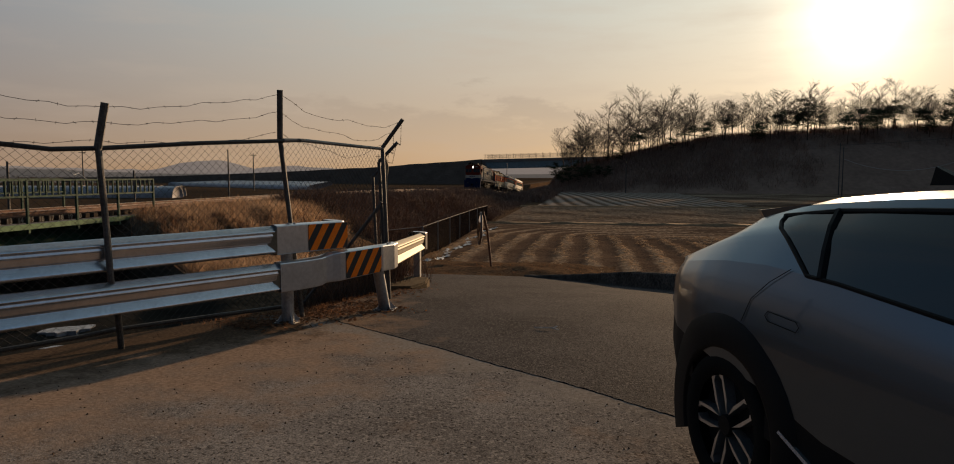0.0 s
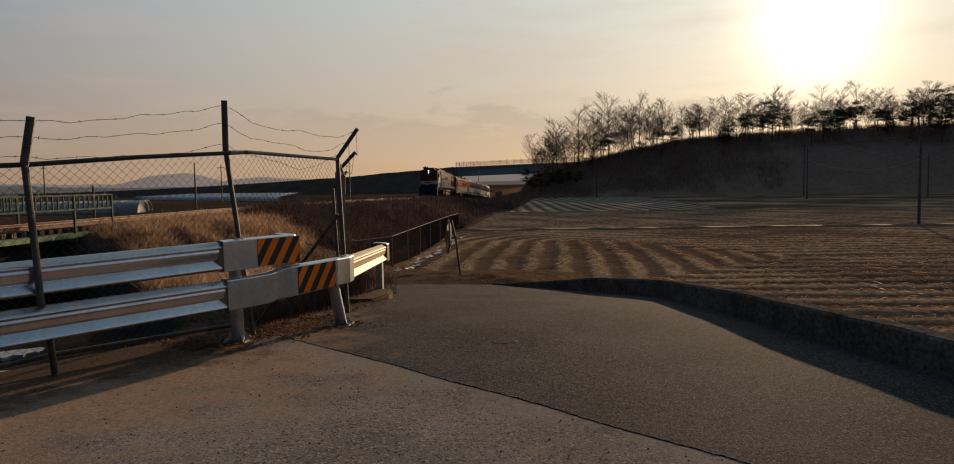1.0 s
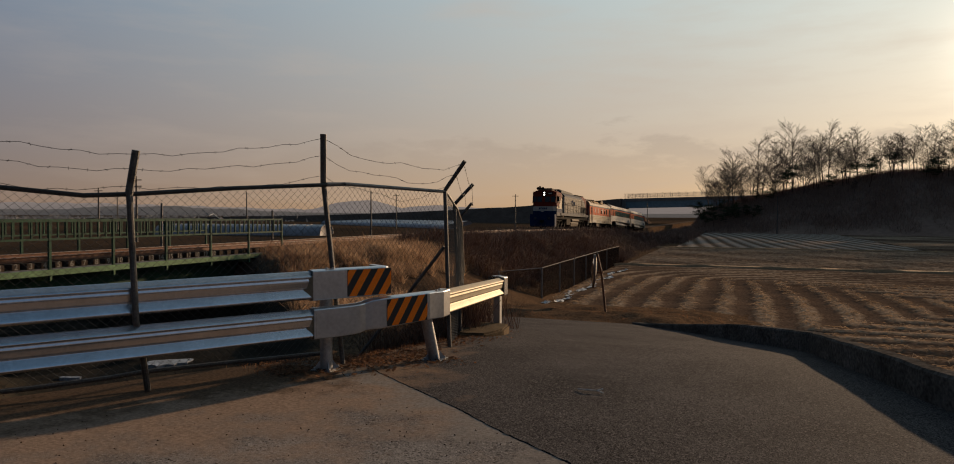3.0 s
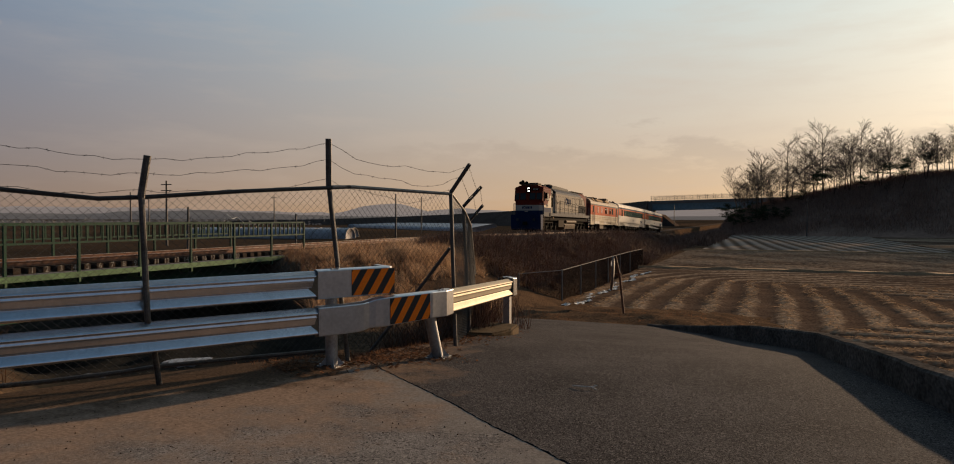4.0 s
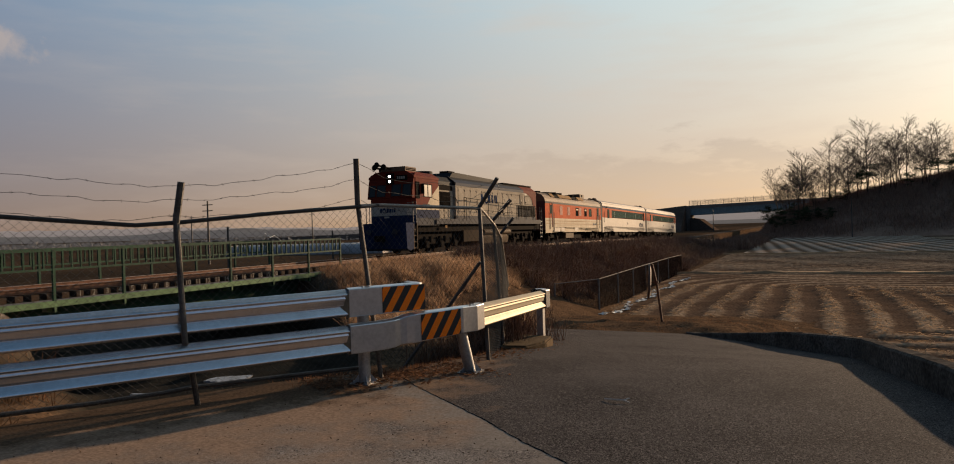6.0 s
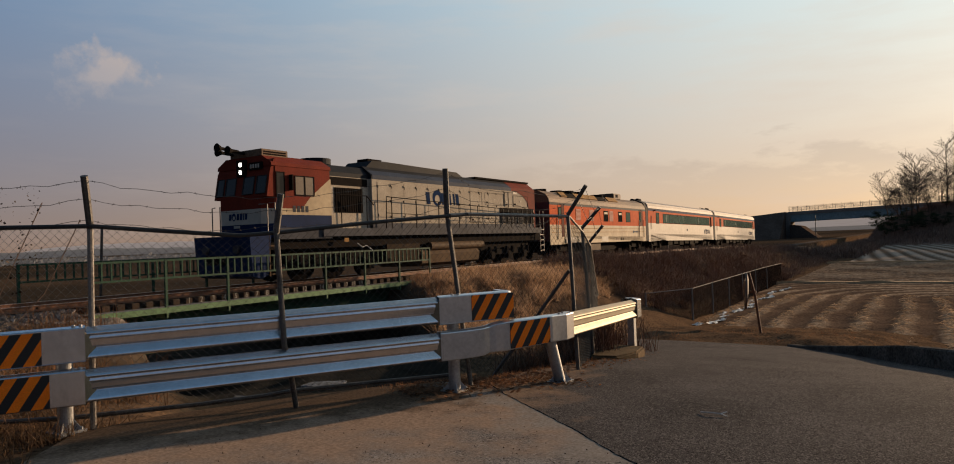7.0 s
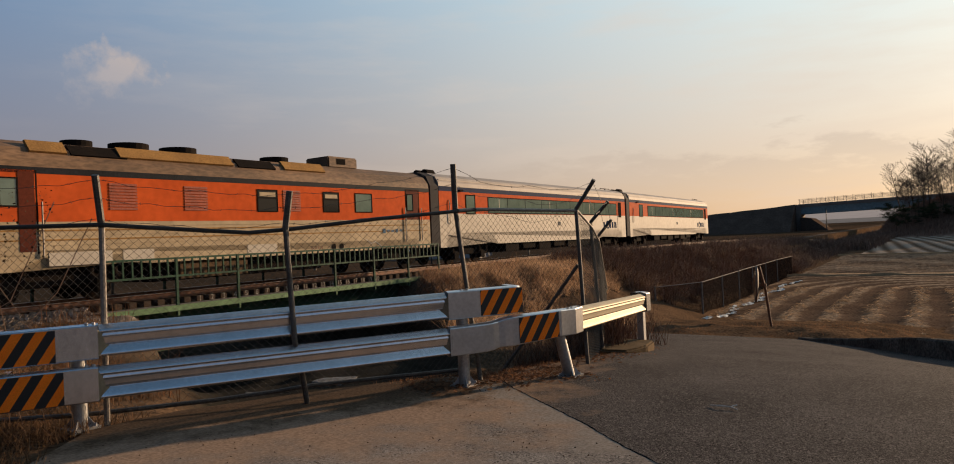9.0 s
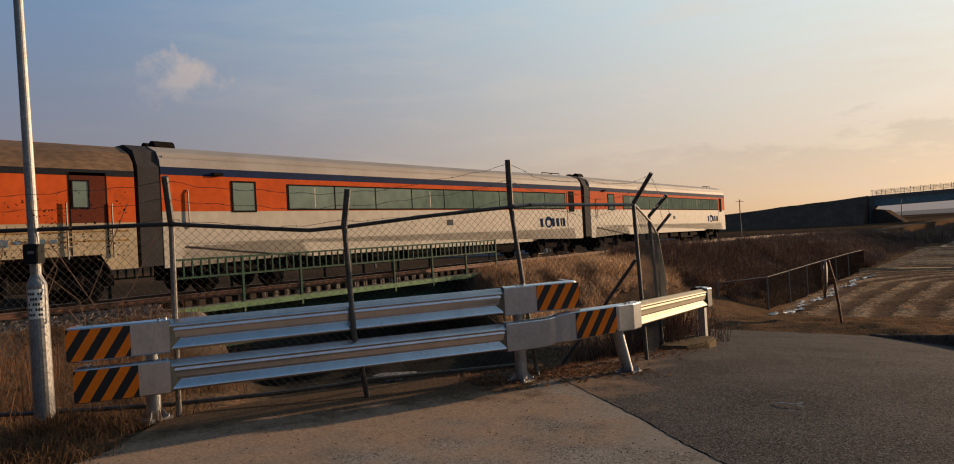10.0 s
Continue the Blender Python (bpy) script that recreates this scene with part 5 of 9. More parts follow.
def lamp_pole():
    root = thing("lamp_pole", "galvanised steel pole with a dark junction box and stickers", "pole", (-6.09, 2.67, -0.05))
    tip = Vector((-0.24, 0, 6.4))
    bm = B()
    cyl(bm, (0, 0, -0.3), tip * (1.40 / 6.4), 0.098, 0.094, 20)
    part("sleeve", bm, POLE, root, smooth=False)
    bm = B()
    cyl(bm, tip * (1.40 / 6.4), tip * (1.50 / 6.4), 0.094, 0.054, 20)
    part("collar", bm, POLE, root)
    bm = B()
    cyl(bm, tip * (1.45 / 6.4), tip, 0.052, 0.040, 18)
    part("shaft", bm, POLE, root)
    bm = B()
    box(bm, -0.02, 0.12, -0.19, -0.04, 1.62, 1.82, 0.008)
    bx = part("junction_box", bm, C_CLAD, root, "black plastic junction box")
    bx.location = (-0.064, 0, 0)
    bx.rotation_euler = (0, 0, radians(44))
    bm = B()
    box(bm, 0.03, 0.09, -0.196, -0.19, 1.72, 1.75)
    part("box_label", bm, FENCE_PALE, bx)
    # stickers with rows of unreadable print
    for z0, rows in ((1.06, 5),):
        bm = B()
        for i in range(7):
            a0, a1 = radians(-75 + i * 13), radians(-75 + (i + 1) * 13)
            vs = [bm.verts.new((0.1005 * math.cos(a), 0.1005 * math.sin(a), z)) for a, z in ((a0, z0), (a1, z0), (a1, z0 + 0.3), (a0, z0 + 0.3))]
            bm.faces.new(vs)
        bmesh.ops.remove_doubles(bm, verts=bm.verts[:], dist=0.001)
        stick = part("sticker", bm, WHITE_MARK, root, "white sticker with unreadable dark print")
        stick.location = tuple(tip * (1.2 / 6.4) - Vector((0, 0, 1.2)))
        for r in range(rows):
            bm = B()
            for i in range(6):
                if (i + r) % 4 == 3:
                    continue
                a0, a1 = radians(-72 + i * 13), radians(-62 + i * 13)
                z = z0 + 0.03 + r * 0.053
                bm.faces.new([bm.verts.new((0.1022 * math.cos(a), 0.1022 * math.sin(a), q)) for a, q in ((a0, z), (a1, z), (a1, z + 0.026), (a0, z + 0.026))])
            part("print_bar", bm, BLACK, stick)
    return root


lamp_pole()


def road_mirror():
    root = thing("road_mirror", "round convex road mirror on a leaning rusty pole", "mirror", (-3.12, 26.0, -2.08))
    bm = B()
    pipe(bm, [(0, 0, -0.3), (-0.18, 0, 1.4), (-0.36, 0.0, 2.22)], 0.045, 10)
    part("pole", bm, RUST, root)
    n = Vector((-0.97, -0.24, 0.05)).normalized()
    c = Vector((-0.50, -0.02, 1.58))
    bm = B()
    m = n.to_track_quat("Z", "Y").to_matrix().to_4x4()
    rings = []
    for r, h in ((0.0, 0.10), (0.2, 0.085), (0.4, 0.035), (0.52, -0.01)):
        rings.append([bm.verts.new(c + m.to_3x3() @ Vector((r * math.cos(k), r * math.sin(k) * 1.12, h))) for k in (2 * math.pi * i / 28 for i in range(28))] if r else [bm.verts.new(c + m.to_3x3() @ Vector((0, 0, h)))])
    for i in range(28):
        bm.faces.new((rings[0][0], rings[1][i], rings[1][(i + 1) % 28]))
    for a, b in zip(rings[1:], rings[2:]):
        for i in range(28):
            bm.faces.new((a[i], b[i], b[(i + 1) % 28], a[(i + 1) % 28]))
    part("mirror_face", bm, MIRROR, root, smooth=True)
    bm = B()
    outer = [[bm.verts.new(c + m.to_3x3() @ Vector((r * math.cos(k), r * math.sin(k) * 1.12, h))) for k in (2 * math.pi * i / 28 for i in range(28))] for r, h in ((0.51, 0.02), (0.58, 0.015), (0.58, -0.05), (0.44, -0.09), (0.1, -0.10))]
    for a, b in zip(outer, outer[1:]):
        for i in range(28):
            bm.faces.new((a[i], b[i], b[(i + 1) % 28], a[(i + 1) % 28]))
    bm.faces.new(outer[-1])
    part("mirror_back", bm, RIM_ORANGE, root, "dull rusty back shell")
    bm = B()
    box(bm, -0.46, -0.14, -0.03, 0.03, 1.50, 1.58, 0.004)
    part("bracket", bm, RUST, root)
    return root


road_mirror()


def low_fence():
    """The wire fence on a low wall at the foot of the railway bank."""
    root = thing("wall_fence", "sagging wire fence with a bent top rail below the bank", "fence")
    line = [(-9.39, 31.94), (-7.98, 34.77), (-8.17, 39.5), (-8.35, 44.2), (-8.53, 48.93), (-8.69, 54.2), (-8.85, 59.5), (-9.1, 68.0)]
    tops = [-1.15, -1.13, -1.16, -1.19, -1.22, -1.25, -1.28, -1.4]
    for i, ((ax, ay), (bx, by)) in enumerate(zip(line, line[1:])):
        verts, faces = [], []
        n = int(math.hypot(bx - ax, by - ay) / 0.09)

        def wire(p, q, r=0.004):
            d = (q - p).normalized()
            e = d.orthogonal().normalized() * r
            f = d.cross(e)
            k = len(verts)
            for c in (p, q):
                verts.extend([tuple(c + e), tuple(c - e * 0.5 + f * 0.87), tuple(c - e * 0.5 - f * 0.87)])
            faces.extend([(k, k + 1, k + 4, k + 3), (k + 1, k + 2, k + 5, k + 4), (k + 2, k, k + 3, k + 5)])

        def at(u, v):
            h = tops[i] + (tops[i + 1] - tops[i]) * u
            return Vector((ax + (bx - ax) * u, ay + (by - ay) * u, -3.2 + (h + 3.2) * v))
        m = max(1, int(2.0 / 0.09))
        for j in range(-m, n + m):
            for sg in (1, -1):
                u0, u1 = j / n, (j + sg * m) / n
                a0, a1 = max(0, min(1, u0)), max(0, min(1, u1))
                if a0 != a1:
                    wire(at(a0, (a0 - u0) / (u1 - u0)), at(a1, (a1 - u0) / (u1 - u0)))
        ob = soup("wire_mesh", verts, faces, MESH_DARK, root)
        ob["kind"] = "stuff"
        bm = B()
        cyl(bm, (ax, ay, tops[i]), (bx, by, tops[i + 1]), 0.022, seg=6)
        part("top_rail", bm, GREY_CON, root)
        bm = B()
        cyl(bm, (ax, ay, -3.3), (ax, ay, tops[i] + 0.03), 0.05, seg=8)
        part("fence_post", bm, FENCE_PALE, root)
    rng = random.Random(11)
    for i in range(44):
        y = 33.6 + i * 0.58 + rng.uniform(-0.3, 0.3)
        x = -7.3 + 0.22 * math.sin(y * 0.9) + rng.uniform(-0.15, 0.15)
        bm = B()
        n = 5
        rows = [[bm.verts.new((dx * rng.uniform(0.06, 0.16), (k / n - 0.5) * rng.uniform(0.5, 0.9), rng.uniform(0.0, 0.08))) for dx in (-1, 0.1, 1)] for k in range(n + 1)]
        for a, b in zip(rows, rows[1:]):
            for q in (0, 1):
                bm.faces.new((a[q], a[q + 1], b[q + 1], b[q]))
        ob = tagged(part("litter_scrap", bm, STRIP), "scrap of pale torn farm film on the bank", "litter", "litter along the wall")
        ob.location = (x, y, max(float(ground_z(np.array(x), np.array(y))), float(near_field_z(np.array(x), np.array(y)))) + 0.03)
    # dead creeper that fills the mesh
    verts, faces = [], []
    for (ax, ay), (bx, by), h0, h1 in zip(line, line[1:], tops, tops[1:]):
        for _ in range(int(260 * math.hypot(bx - ax, by - ay))):
            u, v = rng.random(), rng.random() ** 1.25 * 0.97
            p = Vector((ax + (bx - ax) * u - rng.uniform(0.0, 0.12), ay + (by - ay) * u, -3.1 + (h0 + (h1 - h0) * u + 3.1) * v))
            d = Vector((rng.gauss(0, 0.2), rng.gauss(0, 0.5), rng.uniform(0.2, 1.0))).normalized() * rng.uniform(0.06, 0.20)
            w = Vector((rng.uniform(-1, 1), rng.uniform(-1, 1), 0)).normalized() * rng.uniform(0.006, 0.02)
            k = len(verts)
            verts += [tuple(p - w), tuple(p + w), tuple(p + d)]
            faces.append((k, k + 1, k + 2))
    tagged(soup("dead_creeper", verts, faces, REED_DARK), "dry rust-brown creeper grown through the wire fence", "creeper", kind="stuff")
    return root


low_fence()


# ---- the railway ----
def railway():
    root = thing("railway_track", "rusty railway track on ballast and dark sleepers", "track", kind="structure")
    ys = steps((-90, 25, 5.0), (25, 320, 10.0))
    for sgn in (1, -1):
        x = TRACK_X + sgn * 0.7525
        for nm, prof, m in (("rail_web", [(-0.065, -0.15), (0.065, -0.15), (0.062, -0.135), (0.012, -0.12), (0.010, -0.04), (0.034, -0.03), (0.034, -0.006), (-0.034, -0.006), (-0.034, -0.03), (-0.010, -0.04), (-0.012, -0.12), (-0.062, -0.135)], RUST),
                            ("rail_head", [(-0.03, -0.006), (0.03, -0.006), (0.03, 0.0), (-0.03, 0.0)], RAIL_TOP)):
            verts, faces = [], []
            k = len(prof)
            for y in ys:
                z = RAIL_Z - float(rail_drop(y))
                verts += [(x + float(track_bend(y)) + a, y, z + b) for a, b in prof]
            for i in range(len(ys) - 1):
                faces += [(i * k + j, i * k + (j + 1) % k, (i + 1) * k + (j + 1) % k, (i + 1) * k + j) for j in range(k)]
            soup(nm, verts, faces, m, root)
    # sleepers
    proto = bpy.data.meshes.new("sleeper")
    bm = box(B(), -1.25, 1.25, -0.12, 0.12, -0.36, -0.15, 0.012)
    bm.to_mesh(proto)
    bm.free()
    proto.materials.append(SLEEPER)
    for i in range(150):
        y = -30 + i * 0.6
        if 9.4 < y < 23.6:
            continue
        ob = new("sleeper", proto)
        ob.parent = root
        ob.location = (TRACK_X + float(track_bend(y)), y, RAIL_Z - float(rail_drop(y)))
    # ballast shoulder of loose stone
    rng = np.random.RandomState(2)

    def bed(y0, y1, name):
        b = sheet(name, steps((-22.6, -15.1, 0.3)), steps((y0, y1, 0.5 if y1 < 60 else 4.0)),
                  lambda x, y: RAIL_Z - rail_drop(y) - 0.20 - np.maximum(0, np.abs(x - TRACK_X - track_bend(y)) - 1.5) * 0.42 + 0.02 * bumps(x, y, 6.0), BALLAST)
        tagged(b, "grey-brown crushed stone track bed", "ballast", kind="structure")
    bed(-60, 9.3, "ballast_1")
    bed(23.7, 59, "ballast_2")
    bed(59, 320, "ballast_3")
    verts, faces = [], []
    for _ in range(5200):
        y = rng.uniform(-2, 9.3) if rng.rand() < 0.55 else rng.uniform(23.8, 44)
        x = rng.uniform(-16.9, -14.7)
        z = RAIL_Z - 0.20 - max(0, abs(x - TRACK_X) - 1.5) * 0.42
        r = rng.uniform(0.025, 0.06)
        k = len(verts)
        o = rng.rand(4, 3) - 0.5
        pts = np.array([[1, 1, 1], [1, -1, -1], [-1, 1, -1], [-1, -1, 1]]) * r * (0.7 + 0.6 * o)
        verts += [(x + p[0], y + p[1], z + 0.02 + p[2]) for p in pts]
        faces += [(k, k + 1, k + 2), (k, k + 3, k + 1), (k, k + 2, k + 3), (k + 1, k + 3, k + 2)]
    tagged(soup("ballast_stones", verts, faces, mat("loose_ballast_stone", (0.21, 0.175, 0.15), 0.95, other=(0.10, 0.08, 0.068), scale=2, fine=20, amount=0.5, bump=0.2, island=0.5)),
           "loose crushed stone on the track's shoulder", "gravel", kind="stuff")


railway()


def green_bridge():
    root = thing("railway_bridge", "green-painted steel railway bridge with a picket railing", "bridge")
    y0, y1 = 9.5, 24.0
    for x, m in ((-16.95, GREEN), (-19.35, GREEN)):
        bm = B()
        for a, b in ((-0.16, 0.16),):
            box(bm, x + a, x + b, y0 - 0.3, y1 + 0.3, 0.02, 0.06)
            box(bm, x + a, x + b, y0 - 0.3, y1 + 0.3, -1.24, -1.20)
        box(bm, x - 0.015, x + 0.015, y0 - 0.3, y1 + 0.3, -1.2, 0.02)
        part("main_girder", bm, GREEN, root)
    for sgn, x in ((1, -16.2), (-1, -20.1)):
        bm = B()
        box(bm, x - 0.05, x + 0.05, y0, y1, -0.09, 0.07)
        part("edge_beam", bm, GREEN_PALE, root, "faded pale green edge beam")
        bm = B()
        box(bm, min(x - sgn * 0.05, x - sgn * 0.62), max(x - sgn * 0.05, x - sgn * 0.62), y0, y1, 0.03, 0.06)
        part("walkway", bm, GREY_CON, root)
        for z, h in ((1.40, 0.028), (0.90, 0.028)):
            bm = B()
            box(bm, x - 0.028, x + 0.028, y0, y1, z - h, z + h)
            part("railing_bar", bm, GREEN, root)
        n = 7
        for i in range(n + 1):
            y = y0 + (y1 - y0) * i / n
            bm = B()
            box(bm, x - 0.035, x + 0.035, y - 0.035, y + 0.035, -0.22, 1.42)
            part("railing_post", bm, GREEN, root)
            bm = B()
            prism(bm, [(y - 0.03, -0.08), (y + 0.03, -0.08), (y + 0.03, -0.2), (y - 0.02, -0.24)], "x", x - 0.5, x + 0.05)
            part("bracket", bm, GREEN_PALE, root)
        for i in range(56):
            if i % 8 == 0:
                continue
            y = y0 + (y1 - y0) * i / 56
            bm = B()
            box(bm, x - 0.022, x + 0.022, y - 0.022, y + 0.022, 0.92, 1.38)
            part("picket", bm, GREEN, root)
    # timbers that carry the rails, with painted numerals on their ends
    proto = bpy.data.meshes.new("bridge_timber")
    bm = box(B(), -1.35, 1.35, -0.11, 0.11, -0.32, -0.15, 0.01)
    bm.to_mesh(proto)
    bm.free()
    proto.materials.append(SLEEPER)
    for i in range(34):
        y = 9.77 + i * 0.42
        ob = new("bridge_timber", proto)
        ob.parent = root
        ob.location = (TRACK_X, y, RAIL_Z)
        number = i - 6
        if 1 <= number <= 20:
            cu = bpy.data.curves.new("numeral", "FONT")
            cu.body, cu.size, cu.align_x, cu.align_y, cu.extrude = str(number), 0.24, "CENTER", "CENTER", 0.002
            cu.materials.append(NUMERAL)
            tx = new("numeral", cu)
            tx.parent = ob
            tx.matrix_basis = pose(1.353, 0, -0.235, 90, 0, 90)
    for y in (y0 - 0.65, y1 + 0.65):
        bm = B()
        box(bm, -21.0, -15.6, y - 0.45, y + 0.45, -3.4, 0.0, 0.03)
        part("abutment", bm, GREY_CON, root)
    bm = B()
    pipe(bm, [(-16.24, 20.4, 1.42), (-16.28, 20.1, 1.62), (-16.22, 19.8, 1.55), (-16.25, 19.55, 1.72)], 0.013, 5)
    part("tied_rag", bm, STRIP, root, "pale rag tied to the railing")
    return root


green_bridge()


rag_rng = random.Random(31)
for x, y, sx, sy in ((-20.6, 21.9, 0.7, 0.35), (-7.3, 8.9, 0.12, 0.08)):
    bm = B()
    bmesh.ops.create_grid(bm, x_segments=6, y_segments=5, size=1.0)
    for v in bm.verts:
        v.co = Vector((v.co.x * sx + rag_rng.uniform(-0.03, 0.03), v.co.y * sy + rag_rng.uniform(-0.03, 0.03), rag_rng.uniform(0.0, 0.14)))
    bmesh.ops.solidify(bm, geom=bm.faces[:], thickness=0.01)
    rag = tagged(part("plastic_scrap", bm, STRIP), "crumpled white plastic scrap in the stream cutting", "litter", "scraps in the cutting")
    rag.location = (x, y, float(ground_z(np.array(x), np.array(y))) + 0.03)


# ---- the train: each vehicle stands on the rail head, its nose at y = 0, its tail towards +y ----
def strip_y(name, x0, x1, y0, y1, z0, z1, m, parent, label="", bevel=0.0):
    return part(name, box(B(), x0, x1, y0, y1, z0, z1, bevel), m, parent, label)


def bogie(parent, y, axles, r, spread):
    bm = B()
    for sgn in (1, -1):
        box(bm, sgn * 1.08 - 0.07, sgn * 1.08 + 0.07, y - spread - 0.55, y + spread + 0.55, r + 0.02, r + 0.30, 0.02)
        for k in range(axles):
            ya = y - spread + 2 * spread * k / (axles - 1)
            box(bm, sgn * 1.1 - 0.14, sgn * 1.1 + 0.14, ya - 0.2, ya + 0.2, r - 0.2, r + 0.2, 0.03)
            cyl(bm, (sgn * 1.2, ya - 0.32, r + 0.1), (sgn * 1.2, ya - 0.32, r + 0.45), 0.09, seg=10)
            cyl(bm, (sgn * 1.2, ya + 0.32, r + 0.1), (sgn * 1.2, ya + 0.32, r + 0.45), 0.09, seg=10)
    box(bm, -1.05, 1.05, y - 0.3, y + 0.3, r + 0.05, r + 0.4)
    bg = part("bogie", bm, T_DARK, parent, "grimy black bogie frame")
    for k in range(axles):
        ya = y - spread + 2 * spread * k / (axles - 1)
        for sgn in (1, -1):
            bm = B()
            cyl(bm, (sgn * 0.70, ya, r), (sgn * 0.83, ya, r), r, r * 0.96, 28)
            cyl(bm, (sgn * 0.83, ya, r), (sgn * 0.88, ya, r), r * 0.5, r * 0.4, 16)
            part("wheel", bm, T_DARK, bg)
    return bg


def window(parent, x, y0, y1, z0, z1, glass, frame_m, sgn=1, bar=0.035, split=None):
    bm = B()
    o = 0.018 * sgn
    for a, b, c, d in ((y0 - bar, y1 + bar, z1, z1 + bar), (y0 - bar, y1 + bar, z0 - bar, z0), (y0 - bar, y0, z0, z1), (y1, y1 + bar, z0, z1)):
        box(bm, min(x, x + o), max(x, x + o), a, b, c, d)
    if split:
        box(bm, min(x, x + o), max(x, x + o), y0, y1, split - 0.015, split + 0.015)
    w = part("window", bm, frame_m, parent)
    part("pane", box(B(), min(x, x + o * 0.3), max(x, x + o * 0.3), y0, y1, z0, z1), glass, w)
    return w


def louvre(parent, x, y0, y1, z0, z1, m, n=10):
    bm = B()
    for i in range(n):
        z = z0 + (z1 - z0) * (i + 0.15) / n
        prism(bm, [(x, z), (x + 0.025, z), (x + 0.012, z + (z1 - z0) / n * 0.75), (x, z + (z1 - z0) / n * 0.75)], "y", y0, y1)
    part("louvre", bm, m, parent)


def lettering(parent, x, y, z, h, widths, m, lean=0.12):
    """A brand mark as plain shapes: slanted bars and a ring in its colour."""
    for i, (w, ring_) in enumerate(widths):
        if ring_:
            bm = B()
            n = 20
            a = [bm.verts.new((x, y + w / 2 + math.cos(k) * w * 0.52, z + h * 0.55 + math.sin(k) * h * 0.68)) for k in (2 * math.pi * j / n for j in range(n))]
            b = [bm.verts.new((x, y + w / 2 + math.cos(k) * w * 0.28, z + h * 0.45 + math.sin(k) * h * 0.36)) for k in (2 * math.pi * j / n for j in range(n))]
            for j in range(n):
                bm.faces.new((a[j], a[(j + 1) % n], b[(j + 1) % n], b[j]))
        else:
            bm = B()
            prism(bm, [(y, z), (y + w * 0.6, z), (y + w * 0.6 - lean * h, z + h), (y - lean * h, z + h)], "x", x, x + 0.004)
        part("mark", bm, m, parent)
        y += w


LETTERS = [(0.41, 0), (0.66, 1), (0.43, 0), (0.43, 0), (0.20, 0), (0.37, 0)]


